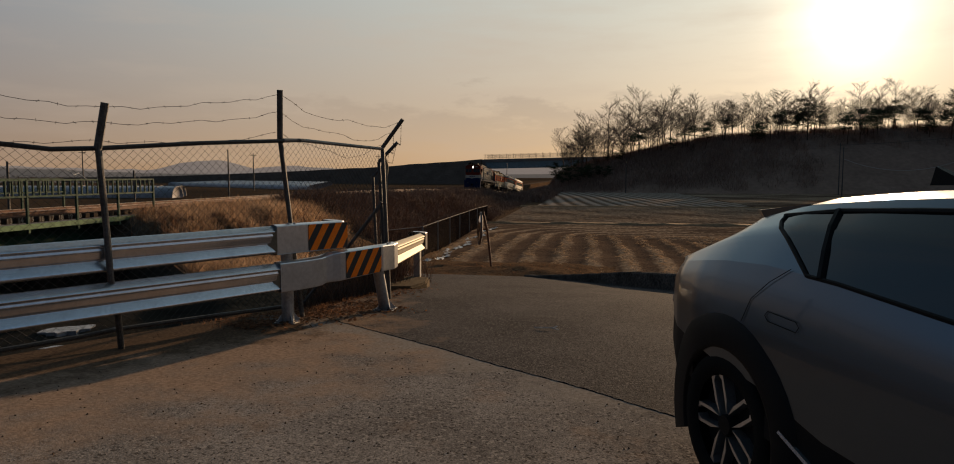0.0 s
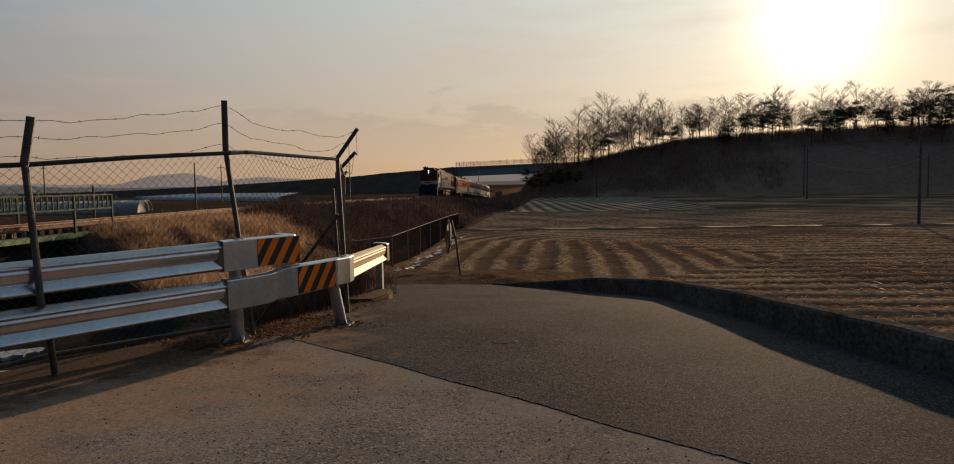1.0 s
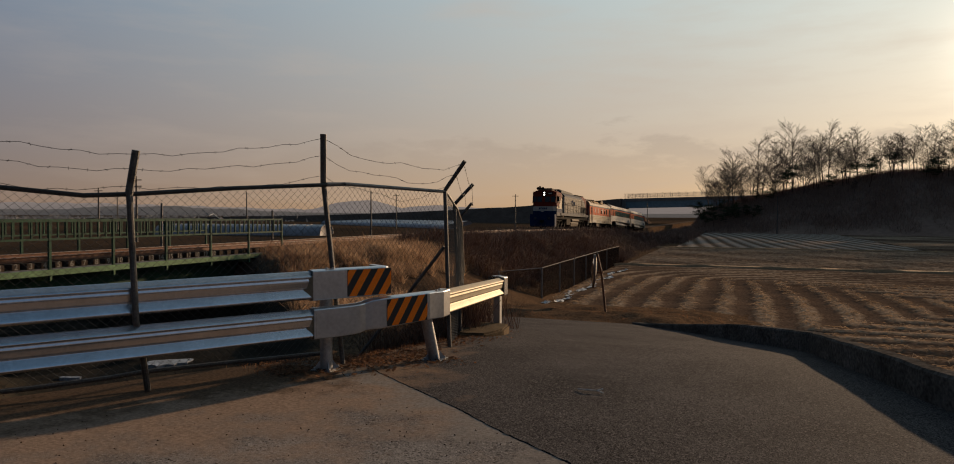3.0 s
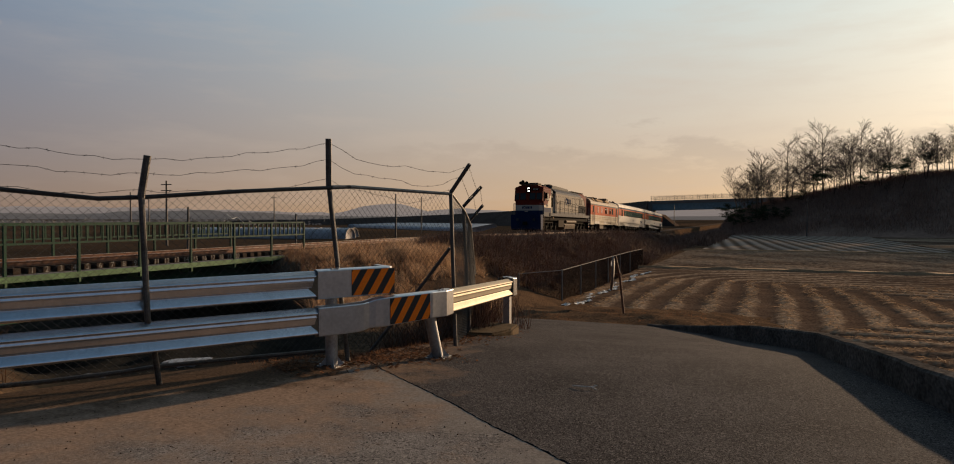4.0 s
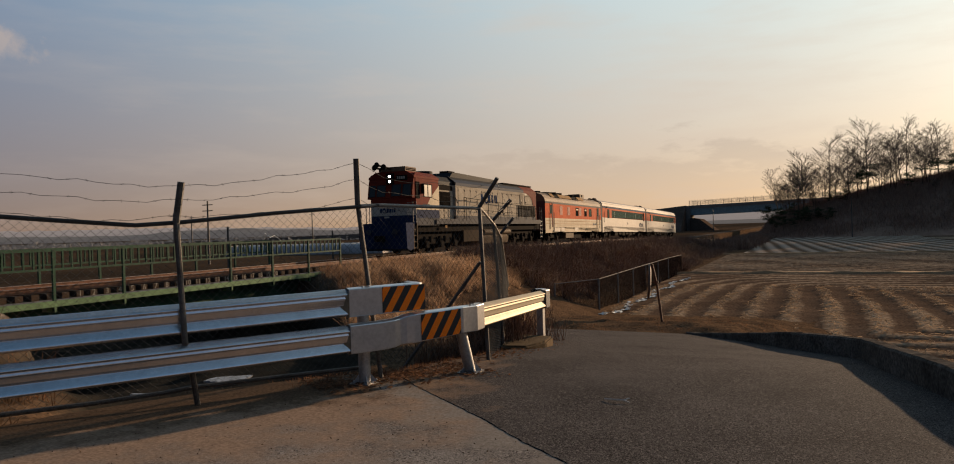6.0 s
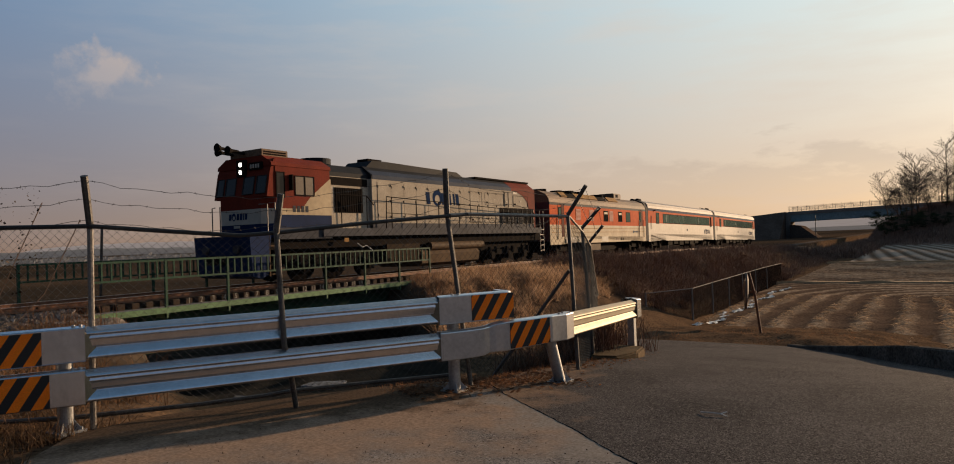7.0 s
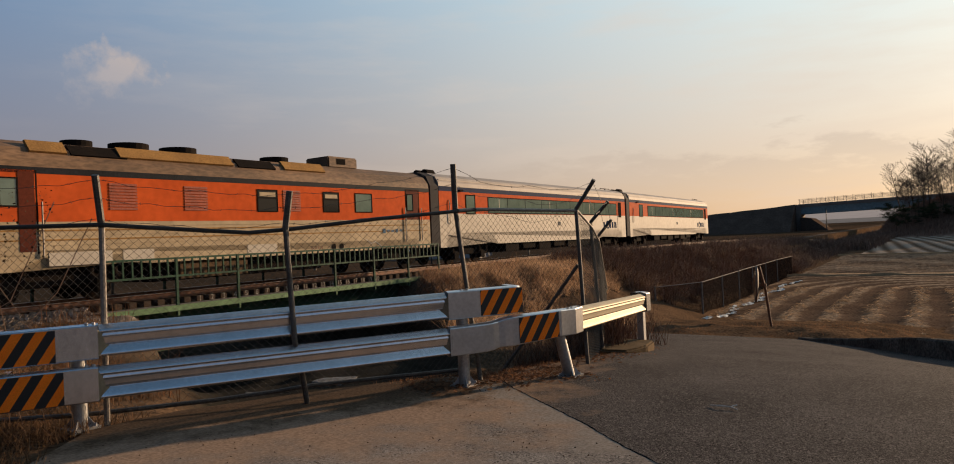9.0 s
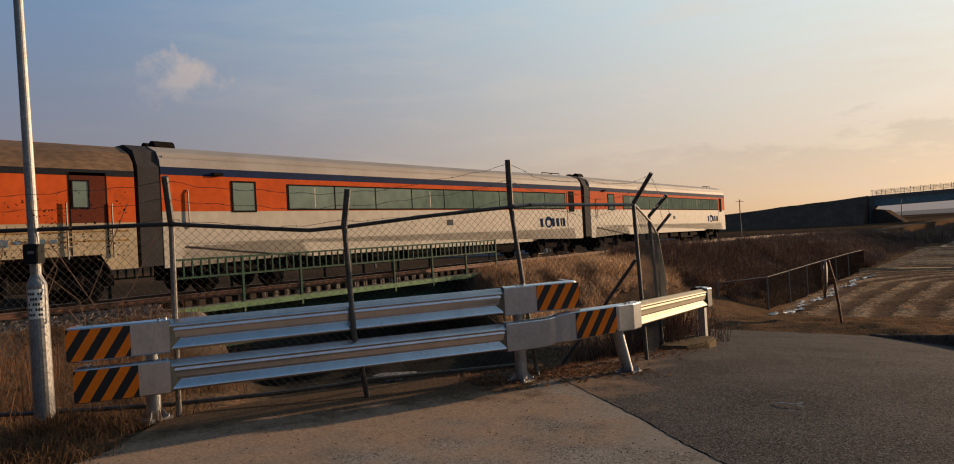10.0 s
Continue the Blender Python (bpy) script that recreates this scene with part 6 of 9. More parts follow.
def locomotive():
    root = thing("locomotive", "weathered red, grey and blue diesel locomotive with lit headlamps", "locomotive")
    # frame and pilot
    strip_y("underframe", -1.2, 1.2, -0.9, 18.2, 1.2, 1.62, T_DARK, root, "grimy black underframe")
    # dark block added to close the see-through space between the bogies
    strip_y("underframe_fill", -0.95, 0.95, 0.6, 17.2, 0.62, 1.2, T_DARK, root)
    strip_y("walkway_edge", -1.47, 1.47, 1.9, 17.9, 1.62, 1.92, T_GREY, root)
    bm = B()
    prism(bm, [(-1.35, 0.35), (-1.0, 0.25), (-0.7, 0.35), (-0.55, 1.7), (-1.45, 1.7)], "x", -1.45, 1.45)
    pilot = part("pilot", bm, T_BLUE, root, "deep blue pilot plate")
    strip_y("coupler", -0.15, 0.15, -1.95, -1.3, 0.75, 1.05, T_DARK, pilot)
    for sgn in (1, -1):
        bm = B()
        cyl(bm, (sgn * 0.8, -1.44, 1.25), (sgn * 0.8, -1.52, 1.25), 0.14, seg=14)
        part("marker_lamp", bm, T_GREY, pilot, "grey round pilot lamp")
        bm = B()
        for k in range(4):
            box(bm, sgn * 1.30 - 0.12, sgn * 1.30 + 0.12, -0.62, -0.30, 0.35 + k * 0.32, 0.40 + k * 0.32)
        box(bm, sgn * 1.43 - 0.02, sgn * 1.43 + 0.02, -0.65, -0.60, 0.3, 1.7)
        box(bm, sgn * 1.43 - 0.02, sgn * 1.43 + 0.02, -0.30, -0.25, 0.3, 1.7)
        part("step_ladder", bm, T_TANK, root)
    # nose, in three bands of paint
    for nm, z0, z1, m in (("nose_blue", 1.62, 2.10, T_BLUE), ("nose_white", 2.10, 2.62, T_WHITE), ("nose_red", 2.62, 3.05, T_RED)):
        bm = B()
        prism(bm, [(-1.38, -0.30), (-1.05, -0.62), (1.05, -0.62), (1.38, -0.30), (1.38, -0.2), (-1.38, -0.2)], "z", z0, z1)
        part(nm, bm, m, root)
    bm = B()
    prism(bm, [(-0.62, 3.05), (-0.62, 3.02), (-0.2, 3.02), (-0.2, 4.35), (-0.28, 4.30), (-0.45, 3.95)], "x", -1.38, 1.38)
    front = part("cab_front", bm, T_RED, root)
    # windscreens lean back with the front
    d = Vector((0, 0.17, 0.9)).normalized()
    for x0, x1 in ((-1.28, -0.92), (-0.80, -0.28), (0.12, 0.66), (0.80, 1.28)):
        bm = B()
        pts = [Vector((x0, -0.605, 3.14)), Vector((x1, -0.605, 3.14)), Vector((x1, -0.49, 3.75)), Vector((x0, -0.49, 3.75))]
        vs = [bm.verts.new(p + Vector((0, -0.012, 0))) for p in pts] + [bm.verts.new(p + Vector((0, 0.02, 0))) for p in pts]
        for q in ((0, 1, 2, 3), (7, 6, 5, 4), (0, 4, 5, 1), (1, 5, 6, 2), (2, 6, 7, 3), (3, 7, 4, 0)):
            bm.faces.new([vs[i] for i in q])
        bmesh.ops.recalc_face_normals(bm, faces=bm.faces[:])
        part("windscreen", bm, T_GLASS, front)
        mid = [p + Vector((0, -0.016, 0)) for p in pts]
        part("window_rubber", pipe(B(), mid + mid[:1], 0.022, 5), T_RUBBER, front)
    for k, (w, ring_) in enumerate(((0.13, 0), (0.2, 1), (0.13, 0), (0.13, 0), (0.06, 0), (0.11, 0))):     # the mark on the nose as plain shapes
        x = -0.62 + (0.0, 0.17, 0.41, 0.58, 0.75, 0.85)[k]
        if ring_:
            bm = B()
            a = [bm.verts.new((x + 0.1 + math.cos(q) * 0.11, -0.624, 2.38 + math.sin(q) * 0.14)) for q in (2 * math.pi * j / 18 for j in range(18))]
            b = [bm.verts.new((x + 0.1 + math.cos(q) * 0.06, -0.624, 2.35 + math.sin(q) * 0.07)) for q in (2 * math.pi * j / 18 for j in range(18))]
            for j in range(18):
                bm.faces.new((a[j], a[(j + 1) % 18], b[(j + 1) % 18], b[j]))
        else:
            bm = prism(B(), [(x, 2.27), (x + w, 2.27), (x + w + 0.03, 2.49), (x + 0.03, 2.49)], "y", -0.628, -0.622)
        part("mark", bm, T_LOGO, root)
    strip_y("nose_plate", -0.36, -0.04, -0.63, -0.62, 1.98, 2.07, T_WHITE, root, "small white plate")
    strip_y("nose_plate", 0.72, 0.98, -0.63, -0.62, 2.42, 2.50, T_WHITE, root)
    strip_y("number_box", 0.35, 1.0, -0.50, -0.40, 3.98, 4.24, T_DARK, front, "dark number box with pale bars")
    for k in range(4):
        strip_y("number_bar", 0.43 + k * 0.13, 0.51 + k * 0.13, -0.506, -0.50, 4.04, 4.18, T_WHITE, front)
    strip_y("headlamp_box", -0.22, 0.20, -0.56, -0.36, 3.78, 4.36, T_DARK, front)
    for z in (3.93, 4.20):
        for x in (0.0,):
            bm = B()
            cyl(bm, (x, -0.53, z), (x, -0.575, z), 0.07, seg=18)
            part("headlamp", bm, T_LAMP, front, "lit round headlamp")
    # cab sides: one sheet in each colour
    for sgn in (1, -1):
        xa, xb = (1.38, 1.40) if sgn > 0 else (-1.40, -1.38)
        for nm, prof, m in (("cab_red", [(-0.25, 2.62), (0.95, 2.62), (1.35, 3.05), (2.35, 3.75), (2.35, 4.2), (-0.25, 4.2)], T_RED),
                            ("cab_cream", [(-0.25, 2.40), (2.4, 2.40), (2.4, 3.75), (2.35, 3.75), (1.35, 3.05), (0.95, 2.62), (-0.25, 2.62)], T_CREAM),
                            ("cab_blue", [(-0.25, 1.95), (2.4, 1.95), (2.4, 2.40), (-0.25, 2.40)], T_BLUE), ("cab_grey", [(-0.25, 1.55), (2.4, 1.55), (2.4, 1.95), (-0.25, 1.95)], T_GREY)):
            bm = B()
            prism(bm, prof, "x", xa, xb)
            part(nm, bm, m, root)
        window(root, sgn * 1.40, 0.65, 1.08, 3.12, 3.76, T_BLIND, T_DARK, sgn)
        window(root, sgn * 1.40, 1.10, 1.52, 3.12, 3.76, T_BLIND, T_DARK, sgn)
        window(root, sgn * 1.40, -0.20, 0.12, 3.02, 3.85, T_GLASS, T_DARK, sgn)
        for k in range(4):
            strip_y("number_bar", min(sgn * 1.402, sgn * 1.408), max(sgn * 1.402, sgn * 1.408), 0.5 + k * 0.2, 0.63 + k * 0.2, 2.50, 2.72, T_GREY, root)
        strip_y("mirror", sgn * 1.40, sgn * 1.56, 0.36, 0.42, 3.25, 3.8, T_DARK, root) if sgn > 0 else None
    strip_y("cab_core", -1.37, 1.37, -0.2, 2.35, 1.62, 4.15, T_DARK, root)
    bm = B()
    prism(bm, [(-1.42, 4.08), (1.42, 4.08), (1.40, 4.2), (0.95, 4.46), (-0.95, 4.46), (-1.40, 4.2)], "y", -0.42, 2.4)
    part("cab_roof", bm, T_RED, root)
    strip_y("roof_unit", -0.8, 0.85, -0.35, 0.85, 4.46, 4.72, T_ROOF_RUST, root, "brown louvred roof unit", 0.02)
    for z in (4.52, 4.60):
        strip_y("roof_vent", 0.85, 0.862, -0.25, 0.75, z, z + 0.05, T_DARK, root)
    for k, (x, ln) in enumerate(((-0.35, 0.7), (-0.05, 0.5), (-0.65, 0.45))):
        bm = B()
        cyl(bm, (x, -0.35, 4.62 + 0.1 * (k == 0)), (x, -0.35 - ln, 4.66 + 0.1 * (k == 0)), 0.05, 0.06, 10)
        cyl(bm, (x, -0.35 - ln, 4.66 + 0.1 * (k == 0)), (x, -0.55 - ln, 4.67 + 0.1 * (k == 0)), 0.06, 0.16, 14)
        part("horn", bm, T_DARK, root, "black trumpet horn")
    strip_y("roof_hatch", -0.4, 0.5, 1.1, 1.9, 4.46, 4.56, T_RED, root)
    # long hood in cream panels with dark sloped roof
    hw, hm = 0.98, 1.16
    strip_y("radiator_hood", -hw, hw, 2.4, 5.0, 1.80, 3.95, T_HOOD, root, "grey radiator hood behind the cab")
    strip_y("hood", -hm, hm, 5.0, 17.6, 1.80, 3.95, T_HOOD, root, "weathered grey hood with small doors")
    strip_y("hood_stripe", -hm - 0.012, hm + 0.012, 5.0, 17.6, 1.92, 2.14, T_GREY, root)
    for nm, w, y0, y1, z1 in (("radiator_roof", hw, 2.4, 5.0, 4.42), ("hood_roof", hm, 5.0, 17.6, 4.50)):
        bm = B()
        prism(bm, [(-w, 3.95), (w, 3.95), (w * 0.98, 4.12), (0.66, z1), (-0.66, z1), (-w * 0.98, 4.12)], "y", y0, y1)
        part(nm, bm, T_ROOF, root, "dark grey sloping hood roof")
    strip_y("rear_roof", -0.78, 0.78, 12.6, 17.75, 4.49, 4.58, T_DARK, root)
    bm = B()
    prism(bm, [(hm, 3.94), (hm * 0.985 + 0.012, 4.12), (0.67, 4.512), (0.63, 4.50), (hm * 0.97, 4.10)], "y", 15.3, 17.7)
    part("red_shoulder", bm, T_RED, root)
    bm = B()
    prism(bm, [(hm + 0.004, 3.94), (hm * 0.985 + 0.012, 4.12), (0.80, 4.385), (0.76, 4.37), (hm * 0.97, 4.10)], "y", 5.05, 15.3)
    part("blue_shoulder", bm, T_FADED_BLUE, root, "faded blue hood shoulder")
    bm = B()
    prism(bm, [(5.2, 4.48), (5.55, 4.78), (6.2, 4.80), (11.2, 4.70), (11.7, 4.48)], "x", -0.68, 0.68)
    part("exhaust_hump", bm, T_ROOF, root)
    bm = B()
    cyl(bm, (0, 3.0, 4.45), (0, 3.0, 4.68), 0.62, seg=24)
    part("fan_housing", bm, T_ROOF, root)
    strip_y("exhaust_stack", -0.3, 0.3, 5.7, 6.5, 4.78, 4.92, T_DARK, root)
    for sgn in (1, -1):
        x, xm = sgn * (hw + 0.006), sgn * (hm + 0.006)
        # red flash at the tail
        bm = B()
        arc = [(15.3 + 1.75 * math.sin(k * math.pi / 24), 2.95 + 1.0 * math.cos(k * math.pi / 24)) for k in range(13)] + [(17.6, 2.95)]
        low = [bm.verts.new((xm + sgn * 0.008, y, z)) for y, z in arc]
        high = [bm.verts.new((xm + sgn * 0.008, y, 3.955)) for y, z in arc]
        for k in range(len(arc) - 1):
            bm.faces.new((low[k], low[k + 1], high[k + 1], high[k]))
        bmesh.ops.remove_doubles(bm, verts=bm.verts[:], dist=0.004)
        part("red_flash", bm, T_RED, root)
        x = sgn * (hw + 0.006)
        # radiator opening by the cab, rear grille opening
        strip_y("air_intake", min(x, x + sgn * 0.02), max(x, x + sgn * 0.02), 3.0, 4.6, 2.55, 3.52, T_DARK, root, "dark air intake grille")
        for k in range(12):
            strip_y("grille_bar", min(x, x + sgn * 0.035), max(x, x + sgn * 0.035), 3.06 + k * 0.128, 3.10 + k * 0.128, 2.57, 3.50, T_DARK, root)
        strip_y("upper_grille", min(x, x + sgn * 0.02), max(x, x + sgn * 0.02), 2.6, 4.9, 3.62, 3.92, T_DARK, root)
        x = xm
        strip_y("rear_opening", min(x, x + sgn * 0.03), max(x, x + sgn * 0.03), 14.15, 17.5, 2.18, 3.0, T_DARK, root, "dark rear equipment opening")
        for k in range(7):
            strip_y("grille_bar", min(x, x + sgn * 0.05), max(x, x + sgn * 0.05), 14.35 + k * 0.48, 14.41 + k * 0.48, 2.15, 2.95, T_ROOF, root)
        # doors outlined by dark seams above the opening
        for y0, y1, z0, z1 in ((11.55, 12.55, 2.2, 3.74), (12.8, 14.55, 3.10, 3.74), (14.62, 15.0, 3.04, 3.86), (15.45, 16.95, 3.08, 3.70)):
            bm = B()
            xa, xb = sorted((xm, xm + sgn * 0.0125))
            box(bm, xa, xb, y0, y1, z0, z0 + 0.016)
            box(bm, xa, xb, y0, y1, z1 - 0.016, z1)
            box(bm, xa, xb, y0, y0 + 0.022, z0 + 0.016, z1 - 0.016)
            box(bm, xa, xb, y1 - 0.022, y1, z0 + 0.016, z1 - 0.016)
            part("door_seam", bm, T_DARK, root)
            strip_y("latch", min(xm, xm + sgn * 0.03), max(xm, xm + sgn * 0.03), y0 + 0.12, y0 + 0.24, z0 + 0.10, z0 + 0.18, T_DARK, root)
            strip_y("number_bar", min(xm, xm + sgn * 0.014), max(xm, xm + sgn * 0.014), (y0 + y1) / 2 - 0.07, (y0 + y1) / 2 + 0.07, z0 + 0.28, z0 + 0.33, T_WHITE, root)
        strip_y("rating_plate", min(xm, xm + sgn * 0.016), max(xm, xm + sgn * 0.016), 15.42, 15.82, 3.78, 3.90, T_WHITE, root, "small white plate")
        for y0, y1 in ((14.22, 14.6), (14.82, 15.40), (15.55, 15.9), (16.0, 16.4)):
            bm = B()
            x0, x1 = sorted((xm + sgn * 0.03, xm + sgn * 0.038))
            n = max(4, int((y1 - y0) / 0.075))
            for k in range(n + 1):
                y = y0 + (y1 - y0) * k / n
                box(bm, x0, x1, y - 0.011, y + 0.011, 2.20, 2.68)
            for k in range(6):
                box(bm, x0 + 0.001, x1 + 0.003, y0, y1, 2.22 + k * 0.085, 2.24 + k * 0.085)
            part("mesh_guard", bm, T_MESH, root, "dull grey wire mesh guard")
        for k in range(11):
            y = 5.3 + k * 0.78
            strip_y("door_gap", min(x, x + sgn * 0.004), max(x, x + sgn * 0.004), y - 0.014, y, 2.20, 3.84, T_DARK, root)
            strip_y("hood_door", min(x, x + sgn * 0.008), max(x, x + sgn * 0.008), y, y + 0.766, 2.20, 3.84, T_HOOD, root)
            for z in (2.36, 3.02, 3.66):
                strip_y("latch", min(x, x + sgn * 0.02), max(x, x + sgn * 0.02), y + 0.70, y + 0.745, z, z + 0.09, T_DARK, root)
            for z in (2.42, 3.60):
                strip_y("hinge", min(x, x + sgn * 0.018), max(x, x + sgn * 0.018), y + 0.012, y + 0.035, z, z + 0.11, T_RUBBER, root)
        lettering(root, x + (0.016 if sgn > 0 else -0.020), 8.32, 3.02, 0.54, LETTERS, T_LOGO)
        # handrail with stanchions
        xr = sgn * 1.44
        rail = [(xr, 2.6, 3.2), (xr, 4.35, 3.2), (xr, 4.75, 2.85)]
        bm = B()
        pipe(bm, rail, 0.022, 6)
        pipe(bm, [(xr, 5.45, 1.8), (xr, 5.5, 3.22), (xr, 17.0, 2.82), (xr, 17.4, 2.5)], 0.022, 6)
        pipe(bm, [(xr, 5.5, 2.55), (xr, 16.9, 2.3)], 0.014, 5)
        part("handrail", bm, T_DARK, root)
        for y, h in ((2.9, 3.2), (4.35, 3.2), (5.8, 3.2), (7.3, 3.15), (8.8, 3.1), (10.3, 3.05), (11.8, 3.0), (13.3, 2.95), (14.8, 2.9), (16.3, 2.85)):
            strip_y("stanchion", min(xr, xr - sgn * 0.018), max(xr, xr - sgn * 0.018), y - 0.02, y + 0.02, 1.6, h, T_DARK, root)
        bm = B()
        for ya, h in ((-0.68, 2.75), (-0.35, 2.8)):
            pipe(bm, [(sgn * 1.45, ya, 1.7), (sgn * 1.45, ya, h), (sgn * 1.15, ya - 0.1, h)], 0.02, 6)
        part("front_handrail", bm, FENCE_PALE, root)
        bm = B()
        pipe(bm, [(sgn * 1.45, 17.75, 0.5), (sgn * 1.45, 17.75, 2.9)], 0.02, 6)
        pipe(bm, [(sgn * 1.45, 18.15, 0.5), (sgn * 1.45, 18.15, 2.9)], 0.02, 6)
        for k in range(5):
            pipe(bm, [(sgn * 1.45, 17.75, 0.6 + k * 0.3), (sgn * 1.45, 18.15, 0.6 + k * 0.3)], 0.02, 6)
        part("rear_ladder", bm, FENCE_PALE, root)
        # air tank above the fuel tank
        bm = B()
        cyl(bm, (sgn * 1.22, 8.3, 1.10), (sgn * 1.22, 12.3, 1.10), 0.19, seg=16)
        part("air_tank", bm, T_TANK, root, "dusty brown air tank")
        strip_y("battery_box", min(sgn * 0.7, sgn * 1.3), max(sgn * 0.7, sgn * 1.3), 5.6, 7.6, 0.55, 1.25, T_BOX, root)
        strip_y("marker_plate", min(sgn * 1.425, sgn * 1.44), max(sgn * 1.425, sgn * 1.44), 3.0, 3.25, 1.4, 1.55, T_YELLOW, root)
    bm = B()
    prism(bm, [(-1.3, 0.35), (-1.05, 0.22), (1.05, 0.22), (1.3, 0.35), (1.38, 0.75), (1.2, 0.95), (-1.2, 0.95), (-1.38, 0.75)], "y", 7.7, 11.9)
    part("fuel_tank", bm, T_TANK, root, "brown fuel tank")
    bogie(root, 3.0, 3, 0.5, 1.75)
    bogie(root, 16.05, 3, 0.5, 1.75)
    strip_y("rear_hood", -hm, hm, 17.6, 17.75, 1.8, 4.1, T_RED, root)
    for ob in root.children:        # the hood's run, let out to its full length
        if ob.type == "MESH" and ob.name.split(".")[0] != "bogie":
            for v in ob.data.vertices:
                v.co.y += max(0.0, v.co.y - 5.0) * 0.12
    return root


def coach_shell(root, length, bands, roof_m, roof_profile, skirt, skirt_m, hw=1.45):
    """Side bands from the waist up, a roof, and skirts cut away over the bogies."""
    for nm, z0, z1, m, grow in bands:
        strip_y(nm, -hw - grow, hw + grow, 0.0, length, z0, z1, m, root)
    bm = B()
    prism(bm, roof_profile, "y", 0.0, length)
    part("roof", bm, roof_m, root)
    for sgn in (1, -1):
        bm = B()
        prism(bm, skirt, "x", *sorted((sgn * (hw - 0.05), sgn * (hw + 0.004))))
        part("skirt", bm, skirt_m, root)
    strip_y("floor_frame", -1.2, 1.2, 0.3, length - 0.3, 0.95, 1.3, T_DARK, root)
    # dark block added to darken under the floor and hide lit ground beyond
    strip_y("underfloor_fill", -0.75, 0.75, 0.8, length - 0.8, 0.42, 0.95, T_DARK, root)


def generator_car():
    root = thing("generator_car", "orange and cream generator car with sooty roof vents", "railway car")
    n = 18.05
    skirt = [(0, 0.88), (1.5, 0.88), (2.2, 1.22), (5.0, 1.22), (5.0, 0.92), (14.3, 0.92), (14.6, 1.28), (17.1, 1.28), (17.35, 0.88), (n, 0.88), (n, 1.4), (0, 1.4)]
    coach_shell(root, n, (("lower_side", 1.4, 2.10, T_CREAM, 0.0), ("waist_side", 2.10, 3.30, T_ORANGE, 0.002), ("cantrail", 3.30, 3.46, T_ROOF, 0.008)),
                T_ROOF_RUST, [(-1.45, 3.46), (1.45, 3.46), (1.41, 3.68), (1.2, 3.96), (0.7, 4.19), (0, 4.25), (-0.7, 4.19), (-1.2, 3.96), (-1.41, 3.68)], skirt, T_CREAM)
    for sgn in (1, -1):
        x = sgn * 1.456
        for k in range(5):
            strip_y("rib", *sorted((sgn * 1.45, sgn * 1.464)), 0.2, n - 0.2, 1.5 + k * 0.12, 1.535 + k * 0.12, T_YELLOW if k % 2 else T_CREAM, root)
        for y0, y1, z0, z1 in ((3.88, 4.66, 2.40, 3.14), (6.12, 6.9, 2.40, 3.14), (9.85, 10.62, 2.40, 3.14)):
            louvre(root, sgn * 1.452, y0, y1, z0, z1, mat("dusty_red_louvre", (0.26, 0.05, 0.02), 0.8, scale=2, fine=20), 9)
        for y0, y1, sp in ((8.80, 9.58, 2.85), (11.74, 12.48, 2.85), (13.4, 14.3, None)):
            window(root, sgn * 1.452, y0, y1, 2.42, 3.10, T_GLASS_GREEN if sp is None else T_GLASS, T_DARK, sgn, split=sp)
            if sp:
                strip_y("pale_upper_pane", *sorted((sgn * 1.462, sgn * 1.468)), y0 + 0.06, y1 - 0.06, 2.90, 3.04, T_CREAM, root)
        for y0 in (1.2, 16.45):
            if y0 < 9:
                # dark plate put where the doorway's recess lies in shade
                strip_y("doorway_shade", *sorted((sgn * 1.458, sgn * 1.470)), y0 + 0.45, y0 + 0.82, 1.36, 3.34, T_DOOR, root, "dark red folded door leaf")
            strip_y("door", *sorted((sgn * 1.44, sgn * 1.458)), y0, y0 + 0.85, 2.10, 3.38, T_ORANGE if y0 < 9 else T_DOOR, root, "orange upper half of the side door" if y0 < 9 else "dark red recessed side door")
            strip_y("door_foot", *sorted((sgn * 1.44, sgn * 1.458)), y0, y0 + 0.85, 1.3, 2.10, T_CREAM, root)
            for yy in (y0 - 0.035, y0 + 0.85):
                strip_y("door_jamb", *sorted((sgn * 1.44, sgn * 1.461)), yy, yy + 0.035, 1.3, 3.38, T_DARK, root)
            window(root, sgn * 1.458, y0 + 0.06, y0 + 0.42, 2.5, 3.15, T_GLASS_GREEN, T_DARK, sgn)
            for yy in (y0 - 0.12, y0 + 0.97):
                part("grab_rail", pipe(B(), [(sgn * 1.50, yy, 1.2), (sgn * 1.50, yy, 2.6)], 0.022, 6), FENCE_PALE, root)
        for y0, w in ((2.3, 1.6), (4.2, 0.9), (8.3, 1.2)):
            strip_y("equipment_flap", *sorted((sgn * 1.45, sgn * 1.462)), y0, y0 + w, 0.98, 1.32, T_WHITE, root)
        for k in range(5):
            strip_y("blue_mark", *sorted((sgn * 1.465, sgn * 1.469)), 14.9 + k * 0.26, 15.06 + k * 0.26, (1.56, 1.62, 1.60, 1.58, 1.62)[k], (1.74, 1.70, 1.68, 1.72, 1.70)[k], T_SCRIPT, root)
        for yy in (12.15, 12.55):
            bm = cyl(B(), (sgn * 1.45, yy, 1.12), (sgn * 1.466, yy, 1.12), 0.11, seg=14)
            part("round_port", bm, T_DARK, root, "dark round port in the skirt")
